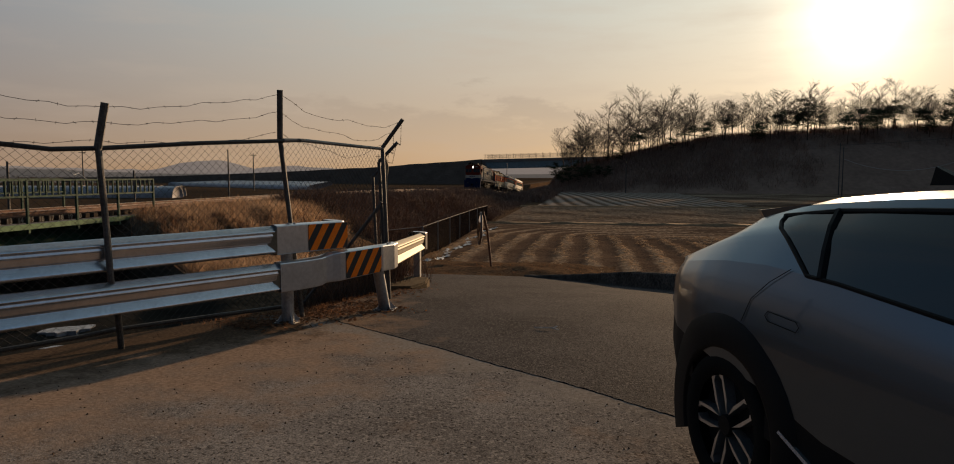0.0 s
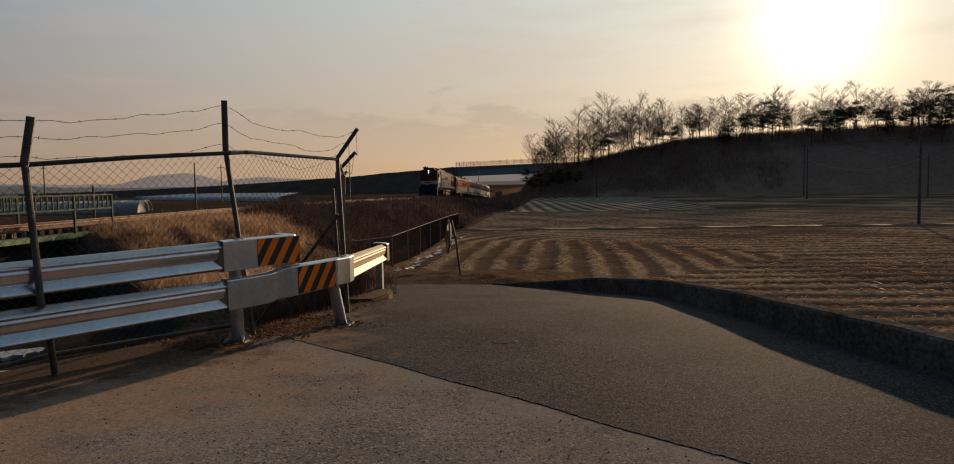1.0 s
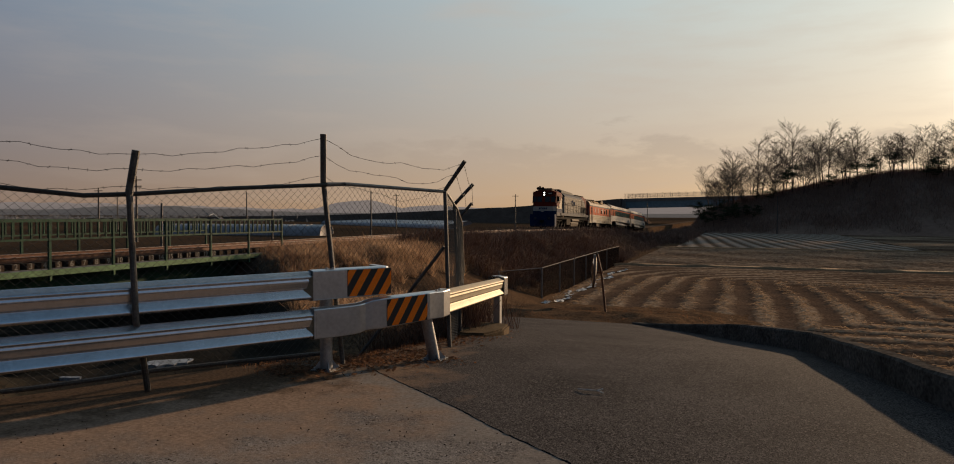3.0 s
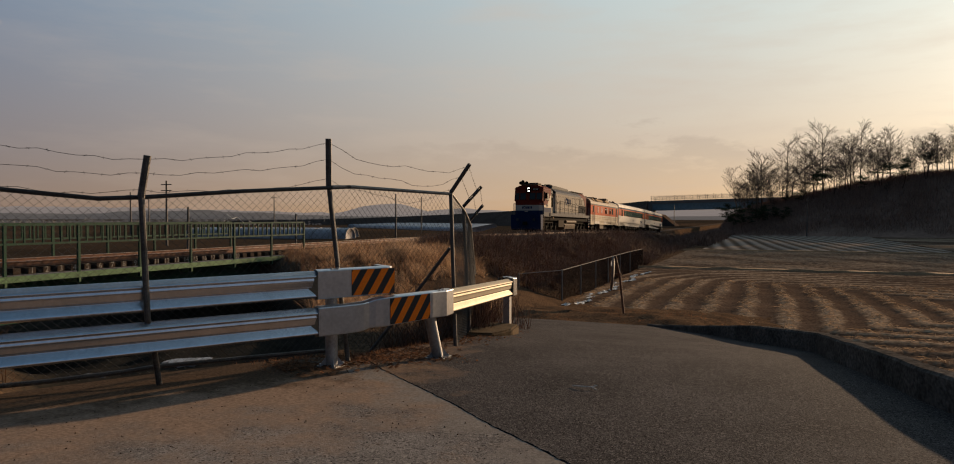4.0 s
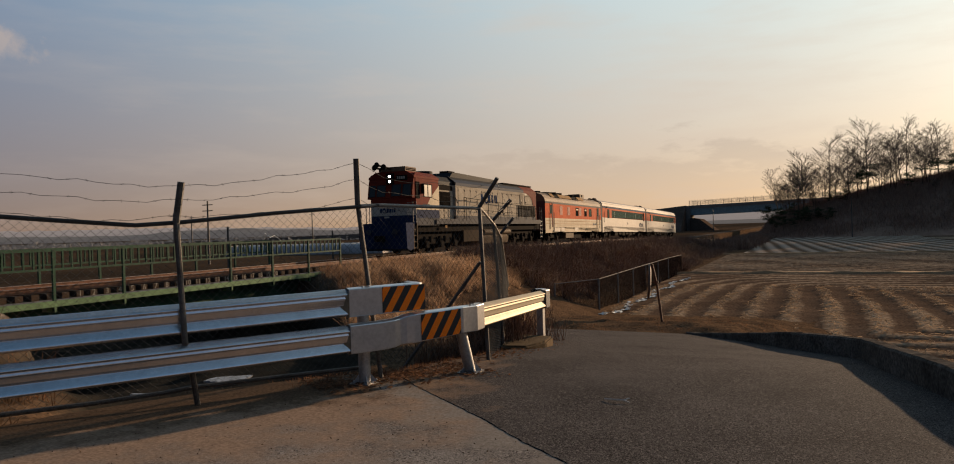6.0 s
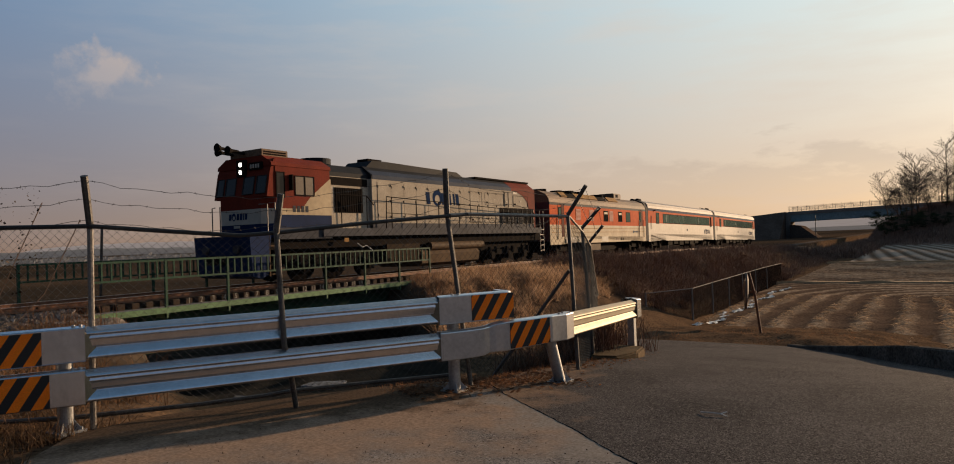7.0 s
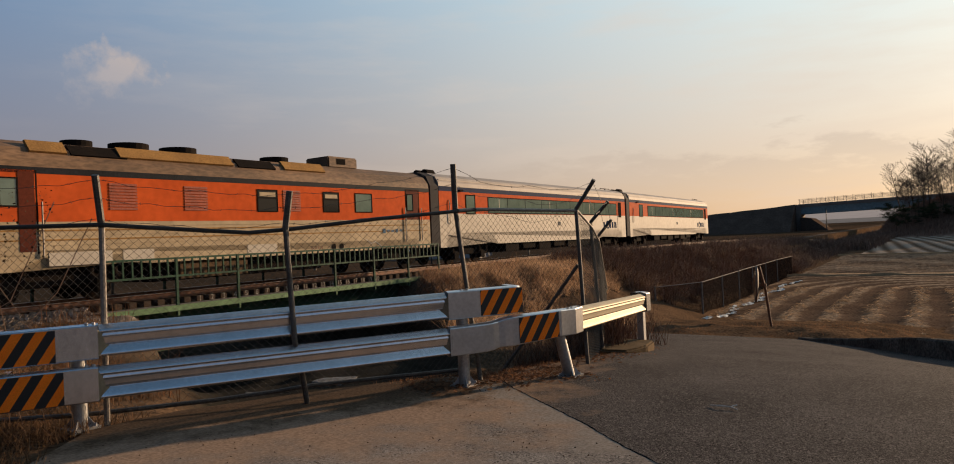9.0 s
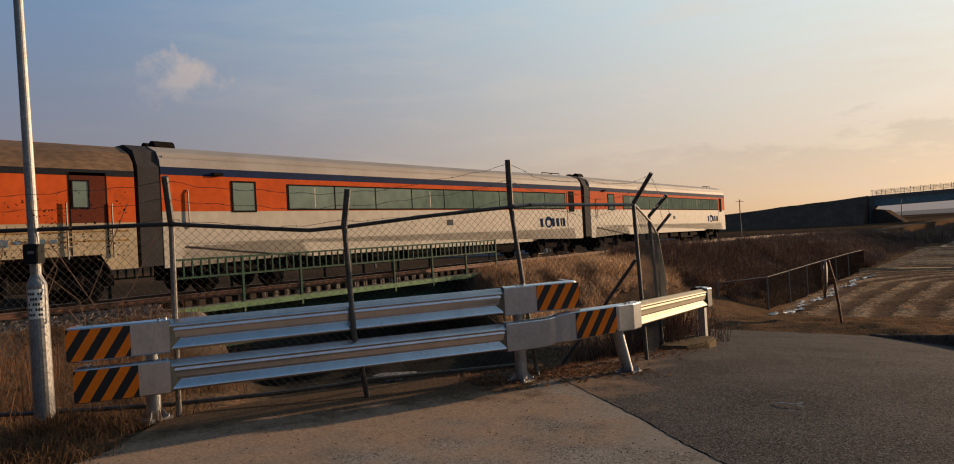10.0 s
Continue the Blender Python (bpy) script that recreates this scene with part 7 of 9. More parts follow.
        for k in range(4):
            strip_y("number_bar", *sorted((sgn * 1.45, sgn * 1.458)), 11.05 + k * 0.15, 11.15 + k * 0.15, 1.06, 1.18, T_ROOF_RUST, root)
        for y0, y1 in ((4.3, 8.0), (10.1, 12.0), (2.0, 2.9)):
            bm = B()
            prism(bm, [(sgn * 1.30, 3.84), (sgn * 1.35, 3.88), (sgn * 1.08, 4.18), (sgn * 0.98, 4.15)], "y", y0, y1)
            part("roof_panel", bm, T_YELLOW, root, "ochre roof side panel")
        for y0 in (3.0, 8.2):
            bm = B()
            prism(bm, [(sgn * 1.31, 3.82), (sgn * 1.35, 3.85), (sgn * 1.06, 4.13), (sgn * 0.98, 4.11)], "y", y0, y0 + 1.5)
            part("roof_grille", bm, T_DARK, root, "black roof grille")
    for y, r, h in ((1.3, 0.42, 4.36), (5.2, 0.55, 4.42), (6.8, 0.55, 4.42), (10.6, 0.5, 4.40), (3.7, 0.4, 4.38)):
        bm = B()
        cyl(bm, (0.2, y, 4.0), (0.2, y, h), r, seg=20)
        part("roof_fan", bm, T_DARK, root)
    strip_y("exhaust_box", -0.5, 0.75, 12.75, 14.35, 4.15, 4.60, T_ROOF_RUST, root, "sooty brown exhaust box", 0.05)
    strip_y("exhaust_louvre", 0.75, 0.765, 13.2, 13.65, 4.30, 4.52, T_DARK, root)
    strip_y("end_wall", -1.42, 1.42, -0.02, 0.0, 1.1, 3.46, mat("dark_red_end_wall", (0.10, 0.03, 0.025), 0.7, scale=1, fine=20), root)
    strip_y("gangway", -0.6, 0.6, -0.55, -0.02, 1.1, 3.4, T_RUBBER, root)
    bogie(root, 2.6, 2, 0.43, 1.15)
    bogie(root, 15.85, 2, 0.43, 1.15)
    strip_y("diesel_set", -1.0, 1.0, 5.3, 11.9, 0.35, 0.95, T_DARK, root)
    strip_y("fuel_box", -1.30, 1.30, 6.0, 8.4, 0.40, 0.93, T_TANK, root)
    return root


def passenger_car(length, label):
    root = thing("passenger_car", label, "railway car", group="passenger cars")
    n = length
    skirt = [(0.0, 0.82), (0.45, 0.82), (0.6, 1.40), (4.6, 1.40), (5.0, 0.88), (n - 5.0, 0.84), (n - 4.6, 1.40), (n - 0.9, 1.40), (n - 0.75, 0.84), (n, 0.84), (n, 1.48), (0, 1.48)]
    coach_shell(root, n, (("lower_side", 1.48, 2.38, T_WHITE, 0.0), ("window_band", 2.38, 3.40, T_ORANGE, 0.002), ("blue_stripe", 3.40, 3.62, T_BLUE, 0.004)),
                T_SILVER, [(-1.45, 3.62), (1.45, 3.62), (1.43, 3.80), (1.27, 4.05), (0.8, 4.25), (0, 4.32), (-0.8, 4.25), (-1.27, 4.05), (-1.43, 3.80)], skirt, T_WHITE)
    for sgn in (1, -1):
        for k in range(4):
            strip_y("roof_rib", *sorted((sgn * (1.36 - k * 0.25), sgn * (1.39 - k * 0.25))), 0.1, n - 0.1, 3.88 + k * 0.095, 3.94 + k * 0.095, T_SILVER, root)
        x = sgn * 1.454
        window(root, x, 2.2, 2.95, 2.40, 3.24, T_GLASS_GREEN, T_DARK, sgn, 0.05)
        # the long glazed band, pane by pane
        m = 9
        y0, y1 = 4.2, n - 1.75
        strip_y("band_frame", *sorted((sgn * 1.452, sgn * 1.457)), y0 - 0.06, y1 + 0.06, 2.40, 3.24, T_DARK, root)
        for k in range(m):
            a, b = y0 + (y1 - y0) * k / m, y0 + (y1 - y0) * (k + 1) / m
            strip_y("pane", *sorted((sgn * 1.457, sgn * 1.463)), a + 0.03, b - 0.03, 2.45, 3.19, T_GLASS_GREEN, root)
            strip_y("blind_edge", *sorted((sgn * 1.463, sgn * 1.466)), a + 1.05, a + 1.09, 2.5, 3.14, T_WHITE, root) if k % 3 == 0 else None
        window(root, x, n - 1.3, n - 0.85, 2.3, 3.3, T_GLASS, T_DARK, sgn)
        strip_y("door_seam", *sorted((sgn * 1.452, sgn * 1.458)), n - 1.55, n - 1.52, 1.3, 3.38, T_DARK, root)
        strip_y("speaker_bracket", *sorted((sgn * 1.45, sgn * 1.56)), 1.55, 1.85, 3.42, 3.50, T_DARK, root)
        strip_y("service_hatch", *sorted((sgn * 1.452, sgn * 1.458)), 12.0, 12.4, 1.75, 1.98, T_GREY, root)
        lettering(root, sgn * 1.453 + (0.001 if sgn > 0 else -0.005), n - 4.15, 1.52, 0.42, LETTERS, T_LOGO)
        for k in range(6):
            strip_y("under_box", *sorted((sgn * 0.85, sgn * 1.32)), 6.0 + k * 1.9, 7.4 + k * 1.9, 0.45 + 0.1 * (k % 2), 1.0, T_DARK, root)
        bm = B()
        pipe(bm, [(sgn * 1.47, 0.75, 1.9), (sgn * 1.50, 0.75, 2.0), (sgn * 1.50, 0.75, 2.9), (sgn * 1.47, 0.75, 3.0)], 0.02, 6)
        part("grab_rail", bm, FENCE_PALE, root)
    bm = B()
    prism(bm, [(-1.44, 0.9), (1.44, 0.9), (1.44, 3.6), (1.22, 4.05), (0.7, 4.27), (-0.7, 4.27), (-1.22, 4.05), (-1.44, 3.6)], "y", -0.62, 0.0)
    part("end_fairing", bm, T_RUBBER, root, "dark grey end fairing")
    for x in (0.45, 0.0):
        part("roof_pod", cyl(B(), (x, 0.3, 4.28), (x, 0.9, 4.28), 0.2, seg=14), T_DARK, root)
    for k, y in enumerate((n - 1.2, n - 2.0)):
        bm = B()
        pipe(bm, [(0.6, y - 0.5, 4.1), (0.6, y - 0.45, 4.36), (0.6, y + 0.45, 4.36), (0.6, y + 0.5, 4.1)], 0.025, 6)
        part("roof_rail", bm, T_DARK, root)
    bogie(root, 2.7, 2, 0.43, 1.15)
    bogie(root, n - 2.7, 2, 0.43, 1.15)
    return root


LOCO, GENERATOR = locomotive(), generator_car()
COACHES = [passenger_car(23.25, "orange and white passenger car with a long glazed band"), passenger_car(23.25, "orange and white passenger car at the train's tail")]


# ---- the car that drives off ----
def car():
    root = thing("car", "dark blue-grey electric hatchback with black cladding driving away", "car")
    # nose towards +y, rear bumper at y = -0.97, rear axle at y = 0; the left side is at -x
    st = [(-1.00, 0.44, 0.64, 0.76, 0.80, 0.86, 0.89, 0.34), (-0.94, 0.61, 0.58, 0.80, 0.95, 1.06, 1.10, 0.50), (-0.76, 0.79, 0.50, 0.79, 1.02, 1.10, 1.16, 0.66), (-0.56, 0.88, 0.42, 0.76, 1.05, 1.14, 1.22, 0.66),
          (-0.30, 0.925, 0.31, 0.72, 1.06, 1.17, 1.345, 0.64), (-0.10, 0.935, 0.24, 0.68, 1.05, 1.19, 1.43, 0.64), (0.25, 0.935, 0.22, 0.64, 1.03, 1.20, 1.50, 0.64), (0.70, 0.93, 0.21, 0.52, 0.99, 1.17, 1.53, 0.64),
          (1.40, 0.925, 0.20, 0.46, 0.95, 1.09, 1.55, 0.64), (2.05, 0.92, 0.20, 0.48, 0.93, 1.05, 1.53, 0.62), (2.55, 0.925, 0.22, 0.60, 0.92, 1.03, 1.37, 0.60), (2.95, 0.93, 0.24, 0.64, 0.90, 1.0, 1.14, 0.66),
          (3.25, 0.92, 0.24, 0.62, 0.85, 0.93, 0.99, 0.70), (3.55, 0.86, 0.26, 0.56, 0.76, 0.82, 0.86, 0.66), (3.70, 0.70, 0.30, 0.50, 0.64, 0.70, 0.74, 0.5)]

    def section(q):
        y, w, sill, clad, shoulder, belt, roof, rw = q
        return [(w * 0.90, sill), (w * 0.985, sill + 0.06), (w, (sill + clad) / 2), (w * 0.995, clad), (w * 1.0, (clad + shoulder) / 2), (w * 0.985, shoulder), (w * 0.955, (shoulder + belt) / 2 + 0.01), (w * 0.93, belt),
                ((w * 0.93 + rw) / 2 + 0.02, (belt + roof) / 2 + 0.015), (rw, roof - 0.02), (rw * 0.75, roof + 0.012), (0.0, roof + 0.03)]
    secs = [(q[0], section(q)) for q in st]
    fine = []
    for (ya, a), (yb, b) in zip(secs, secs[1:]):
        for k in range(5):
            u = k / 5
            fine.append((ya + (yb - ya) * u, [(p[0] + (r[0] - p[0]) * u, p[1] + (r[1] - p[1]) * u) for p, r in zip(a, b)]))
    fine.append(secs[-1])

    def arch(y, z):
        return any(math.hypot(y - c, z - 0.36) < 0.405 for c in (0.0, 2.9))

    def band(name, j0, j1, m, ya=-9, yb=9, sides=(1, -1), skip_arch=False):
        for sgn in sides:
            verts, faces, idx = [], [], {}

            def at(i, j):
                if (i, j) not in idx:
                    idx[i, j] = len(verts)
                    y, sc = fine[i]
                    verts.append((sgn * sc[j][0], y, sc[j][1]))
                return idx[i, j]
            for i in range(len(fine) - 1):
                yc = (fine[i][0] + fine[i + 1][0]) / 2
                if not ya <= yc <= yb:
                    continue
                for j in range(j0, j1):
                    zc = (fine[i][1][j][1] + fine[i][1][j + 1][1]) / 2
                    if skip_arch and arch(yc, zc):
                        continue
                    q = (at(i, j), at(i, j + 1), at(i + 1, j + 1), at(i + 1, j))
                    faces.append(q if sgn < 0 else q[::-1])
            if faces:
                soup(name, verts, faces, m, root, smooth=True)

    def skin(y, v):
        """A point of the upper side: v runs from the belt to the roof's edge."""
        k = max(0, min(len(secs) - 2, sum(1 for q in secs if q[0] <= y) - 1))
        (ya, a), (yb, b) = secs[k], secs[k + 1]
        u = (y - ya) / (yb - ya)
        p7, p8, p9 = [tuple(a[j][c] + (b[j][c] - a[j][c]) * u for c in (0, 1)) for j in (7, 8, 9)]
        return (p7[0] + (p8[0] - p7[0]) * v * 2, p7[1] + (p8[1] - p7[1]) * v * 2) if v < 0.5 else (p8[0] + (p9[0] - p8[0]) * (v * 2 - 1), p8[1] + (p9[1] - p8[1]) * (v * 2 - 1))

    def glass_rear(v):
        return 0.52 - 0.30 * min(1, v * 1.6) - 0.10 * v

    def patch(name, y_from, y_to, m, n, v0=0.0, v1=1.0):
        """A sheet of the upper side between two lines that depend on the height."""
        for sgn in (1, -1):
            verts, faces, rows_ = [], [], 9
            for r in range(rows_):
                v = v0 + (v1 - v0) * r / (rows_ - 1)
                for c in range(n + 1):
                    y = y_from(v) + (y_to(v) - y_from(v)) * c / n
                    px, pz = skin(y, v)
                    verts.append((sgn * px, y, pz))
            for r in range(rows_ - 1):
                for c in range(n):
                    k = r * (n + 1) + c
                    q = (k, k + n + 1, k + n + 2, k + 1)
                    faces.append(q if sgn < 0 else q[::-1])
            soup(name, verts, faces, m, root, smooth=True)
    band("rear_bumper", 0, 3, C_CLAD, -9, -0.42, skip_arch=True)
    band("sill_cladding", 0, 3, C_CLAD, -0.42, 9, skip_arch=True)
    band("body_side", 3, 7, C_PAINT, skip_arch=True)
    patch("side_glass", glass_rear, lambda v: 2.75, C_GLASS, 40, 0.0, 0.86)
    patch("roof_edge", lambda v: 0.1, lambda v: 2.75, C_PAINT, 30, 0.86, 1.0)
    patch("rear_pillar", lambda v: -1.0, glass_rear, C_PAINT, 20, 0.0, 0.86)
    patch("rear_pillar", lambda v: -1.0, lambda v: 0.1, C_PAINT, 16, 0.86, 1.0)
    band("front_pillar", 7, 9, C_PAINT, 2.75, 9)
    band("roof_panel", 9, 11, C_PAINT, 0.0, 2.2)
    band("tailgate_glass", 9, 11, C_GLASS, -0.60, 0.0)
    band("tailgate", 9, 11, C_PAINT, -9, -0.60)
    band("windscreen", 9, 11, C_GLASS, 2.2, 3.0)
    band("bonnet", 9, 11, C_PAINT, 3.0, 9)
    # closing faces
    for q, nm, m in ((fine[0], "rear_face", C_CLAD), (fine[-1], "front_face", C_CLAD)):
        vs = [(s * p[0], q[0], p[1]) for s in (1,) for p in q[1]] + [(-p[0], q[0], p[1]) for p in q[1][::-1][1:]]
        soup(nm, vs, [tuple(range(len(vs)))], m, root)
    strip_y("floor_pan", -0.78, 0.78, -0.3, 3.4, 0.2, 0.34, C_CLAD, root)
    bm = B()      # the spoiler's blade: a curved trailing edge, thin, rising to the roof
    edge = [(-0.61, 0.24), (-0.62, -0.16), (-0.56, -0.27), (-0.30, -0.33), (0.0, -0.35), (0.30, -0.33), (0.56, -0.27), (0.62, -0.16), (0.61, 0.24)]
    tops = [bm.verts.new((x, y, 1.425 + (y + 0.35) * 0.10 + 0.04 * (1 - (x / 0.63) ** 2))) for x, y in edge]
    lows = [bm.verts.new((x * 0.985, y + (0.02 if y < 0.2 else 0), 1.39 + (y + 0.35) * 0.08 + 0.04 * (1 - (x / 0.63) ** 2))) for x, y in edge]
    mid_t, mid_l = bm.verts.new((0, 0.24, 1.535)), bm.verts.new((0, 0.24, 1.49))
    for k in range(len(edge) - 1):
        bm.faces.new((tops[k], tops[k + 1], mid_t))
        bm.faces.new((lows[k + 1], lows[k], mid_l))
        bm.faces.new((tops[k + 1], tops[k], lows[k], lows[k + 1]))
    bmesh.ops.recalc_face_normals(bm, faces=bm.faces[:])
    part("spoiler", bm, C_PAINT, root, "roof spoiler")
    for sgn in (1, -1):
        bm = B()
        pipe(bm, [(sgn * 0.30, -0.96, 1.08), (sgn * 0.50, -0.945, 1.07), (sgn * 0.62, -0.915, 1.01), (sgn * 0.70, -0.86, 0.93), (sgn * 0.735, -0.82, 0.86)], 0.026, 8)
        part("tail_lamp", bm, C_LIGHT, root, "dark red wrap-round tail lamp")
        bm = B()
        pipe(bm, [(sgn * 0.52, -0.98, 0.84), (sgn * 0.63, -0.93, 0.82), (sgn * 0.73, -0.84, 0.80)], 0.014, 6)
        part("bumper_trim", bm, C_CHROME, root, "satin bumper trim")
    bm = B()
    prism(bm, [(0.30, 1.57), (0.52, 1.57), (0.33, 1.66)], "x", -0.02, 0.02)
    part("antenna_fin", bm, C_CLAD, root)
    for sgn in (1, -1):
        bm = B()   # the black frame round the side glass, the pillars between
        ring_ = [(glass_rear(v), v) for v in (0.86, 0.7, 0.55, 0.4, 0.25, 0.1, 0.0)] + [(y, 0.0) for y in (0.7, 1.0, 1.4, 1.8, 2.2, 2.6)]
        pipe(bm, [Vector((sgn * (skin(y, v)[0] + 0.004), y, skin(y, v)[1])) for y, v in ring_], 0.010, 6)
        part("window_frame", bm, C_CLAD, root)
        bm = B()
        pipe(bm, [Vector((sgn * (skin(y, 0.86)[0] + 0.003), y, skin(y, 0.86)[1])) for y in (0.12, 0.5, 0.9, 1.4, 1.9, 2.3)], 0.012, 6)
        part("roof_moulding", bm, C_CLAD, root)
        for ya, yb in ((0.60, 0.46), (1.62, 1.56)):
            bm = B()
            pipe(bm, [Vector((sgn * (skin(ya + (yb - ya) * v, v)[0] + 0.002), ya + (yb - ya) * v, skin(ya + (yb - ya) * v, v)[1])) for v in (0.0, 0.3, 0.6, 0.86)], 0.018, 6)
            part("window_pillar", bm, C_CLAD, root)
        bm = B()
        x = sgn * 0.928
        pipe(bm, [(x, 0.34, 1.0), (x, 0.53, 0.985), (x * 1.001, 0.55, 0.965), (x, 0.53, 0.94), (x, 0.34, 0.955), (x * 1.001, 0.32, 0.98), (x, 0.34, 1.0)], 0.0022, 5)
        part("door_handle", bm, C_CLAD, root)
        bm = B()
        pipe(bm, [(sgn * 0.936, 0.15, 0.92), (sgn * 0.925, 0.21, 1.04), (sgn * 0.90, 0.31, 1.13), (sgn * 0.872, 0.42, 1.20)], 0.002, 5)
        part("door_seam", bm, C_CLAD, root)
        bm = B()
        pipe(bm, [(sgn * 0.926, 1.30, 0.45), (sgn * 0.926, 1.36, 0.90), (sgn * 0.865, 1.38, 1.09)], 0.002, 5)
        part("door_seam", bm, C_CLAD, root)
        bm = B()
        pipe(bm, [(sgn * 0.935, 0.45, 0.48), (sgn * 0.935, 0.75, 0.36), (sgn * 0.93, 1.2, 0.29), (sgn * 0.93, 2.3, 0.28)], 0.014, 6)
        part("sill_trim", bm, C_CHROME, root, "satin silver sill trim")
        for c in (0.0, 2.9):
            bm = B()
            n = 26
            rings = []
            for i in range(n + 1):
                a = -0.35 + (math.pi + 0.7) * i / n
                rings.append([bm.verts.new((sgn * min(xx, float(interp(c + r * math.cos(a), [(q[0], q[1]) for q in st])) + 0.010 - max(0.0, 0.935 - xx)), c + r * math.cos(a), 0.36 + r * math.sin(a))) for r, xx in ((0.395, 0.80), (0.395, 0.938), (0.415, 0.948), (0.555, 0.948), (0.575, 0.925))])
            for a, b in zip(rings, rings[1:]):
                for j in range(4):
                    bm.faces.new((a[j], a[j + 1], b[j + 1], b[j]))
            bmesh.ops.recalc_face_normals(bm, faces=bm.faces[:])
            part("wheel_arch", bm, C_CLAD, root, smooth=True)
            bm = B()
            cyl(bm, (sgn * 0.60, c, 0.40), (sgn * 0.66, c, 0.40), 0.40, seg=24)
            part("arch_liner", bm, C_CLAD, root)
    wheels = []
    for sgn in (1, -1):
        for c in (0.0, 2.9):
            w = thing("wheel", "", "", (sgn * 0.83, c, 0.36))
            w.parent = root
            bm = B()
            n = 40
            prof = [(-0.12, 0.24), (-0.12, 0.33), (-0.09, 0.358), (0.09, 0.358), (0.105, 0.34), (0.10, 0.262), (0.085, 0.25)]
            rr = [[bm.verts.new((sgn * a, r * math.cos(2 * math.pi * i / n), r * math.sin(2 * math.pi * i / n))) for a, r in prof] for i in range(n)]
            for i in range(n):
                for j in range(len(prof) - 1):
                    bm.faces.new((rr[i][j], rr[i][j + 1], rr[(i + 1) % n][j + 1], rr[(i + 1) % n][j]))
            bmesh.ops.recalc_face_normals(bm, faces=bm.faces[:])
            part("tyre", bm, C_TYRE, w, smooth=True)
            bm = B()
            cyl(bm, (sgn * 0.0, 0, 0), (sgn * 0.03, 0, 0), 0.255, seg=32)
            part("rim", bm, C_CLAD, w, "black rim barrel")
            for k in range(5):
                for d in (-1, 1):
                    a = 2 * math.pi * k / 5
                    def pt(r, t, h):
                        return (sgn * h, r * math.cos(a) - t * math.sin(a), r * math.sin(a) + t * math.cos(a))
                    bm = B()
                    pts = [(0.06, 0.006 * d), (0.13, 0.030 * d), (0.235, 0.105 * d), (0.21, 0.135 * d), (0.20, 0.10 * d), (0.12, 0.045 * d)]
                    f0 = [bm.verts.new(pt(r, t, 0.085)) for r, t in pts]
                    f1 = [bm.verts.new(pt(r, t, 0.03)) for r, t in pts]
                    bm.faces.new(f0)
                    bm.faces.new(f1[::-1])
                    for i in range(len(pts)):
                        bm.faces.new((f0[i], f0[(i + 1) % len(pts)], f1[(i + 1) % len(pts)], f1[i]))
                    bmesh.ops.recalc_face_normals(bm, faces=bm.faces[:])
                    part("spoke", bm, C_RIM, w, "machined bright spoke")
            bm = B()
            cyl(bm, (sgn * 0.03, 0, 0), (sgn * 0.09, 0, 0), 0.055, 0.05, 16)
            part("hub_cap", bm, C_CLAD, w)
            wheels.append(w)
    return root, wheels


CAR, CAR_WHEELS = car()


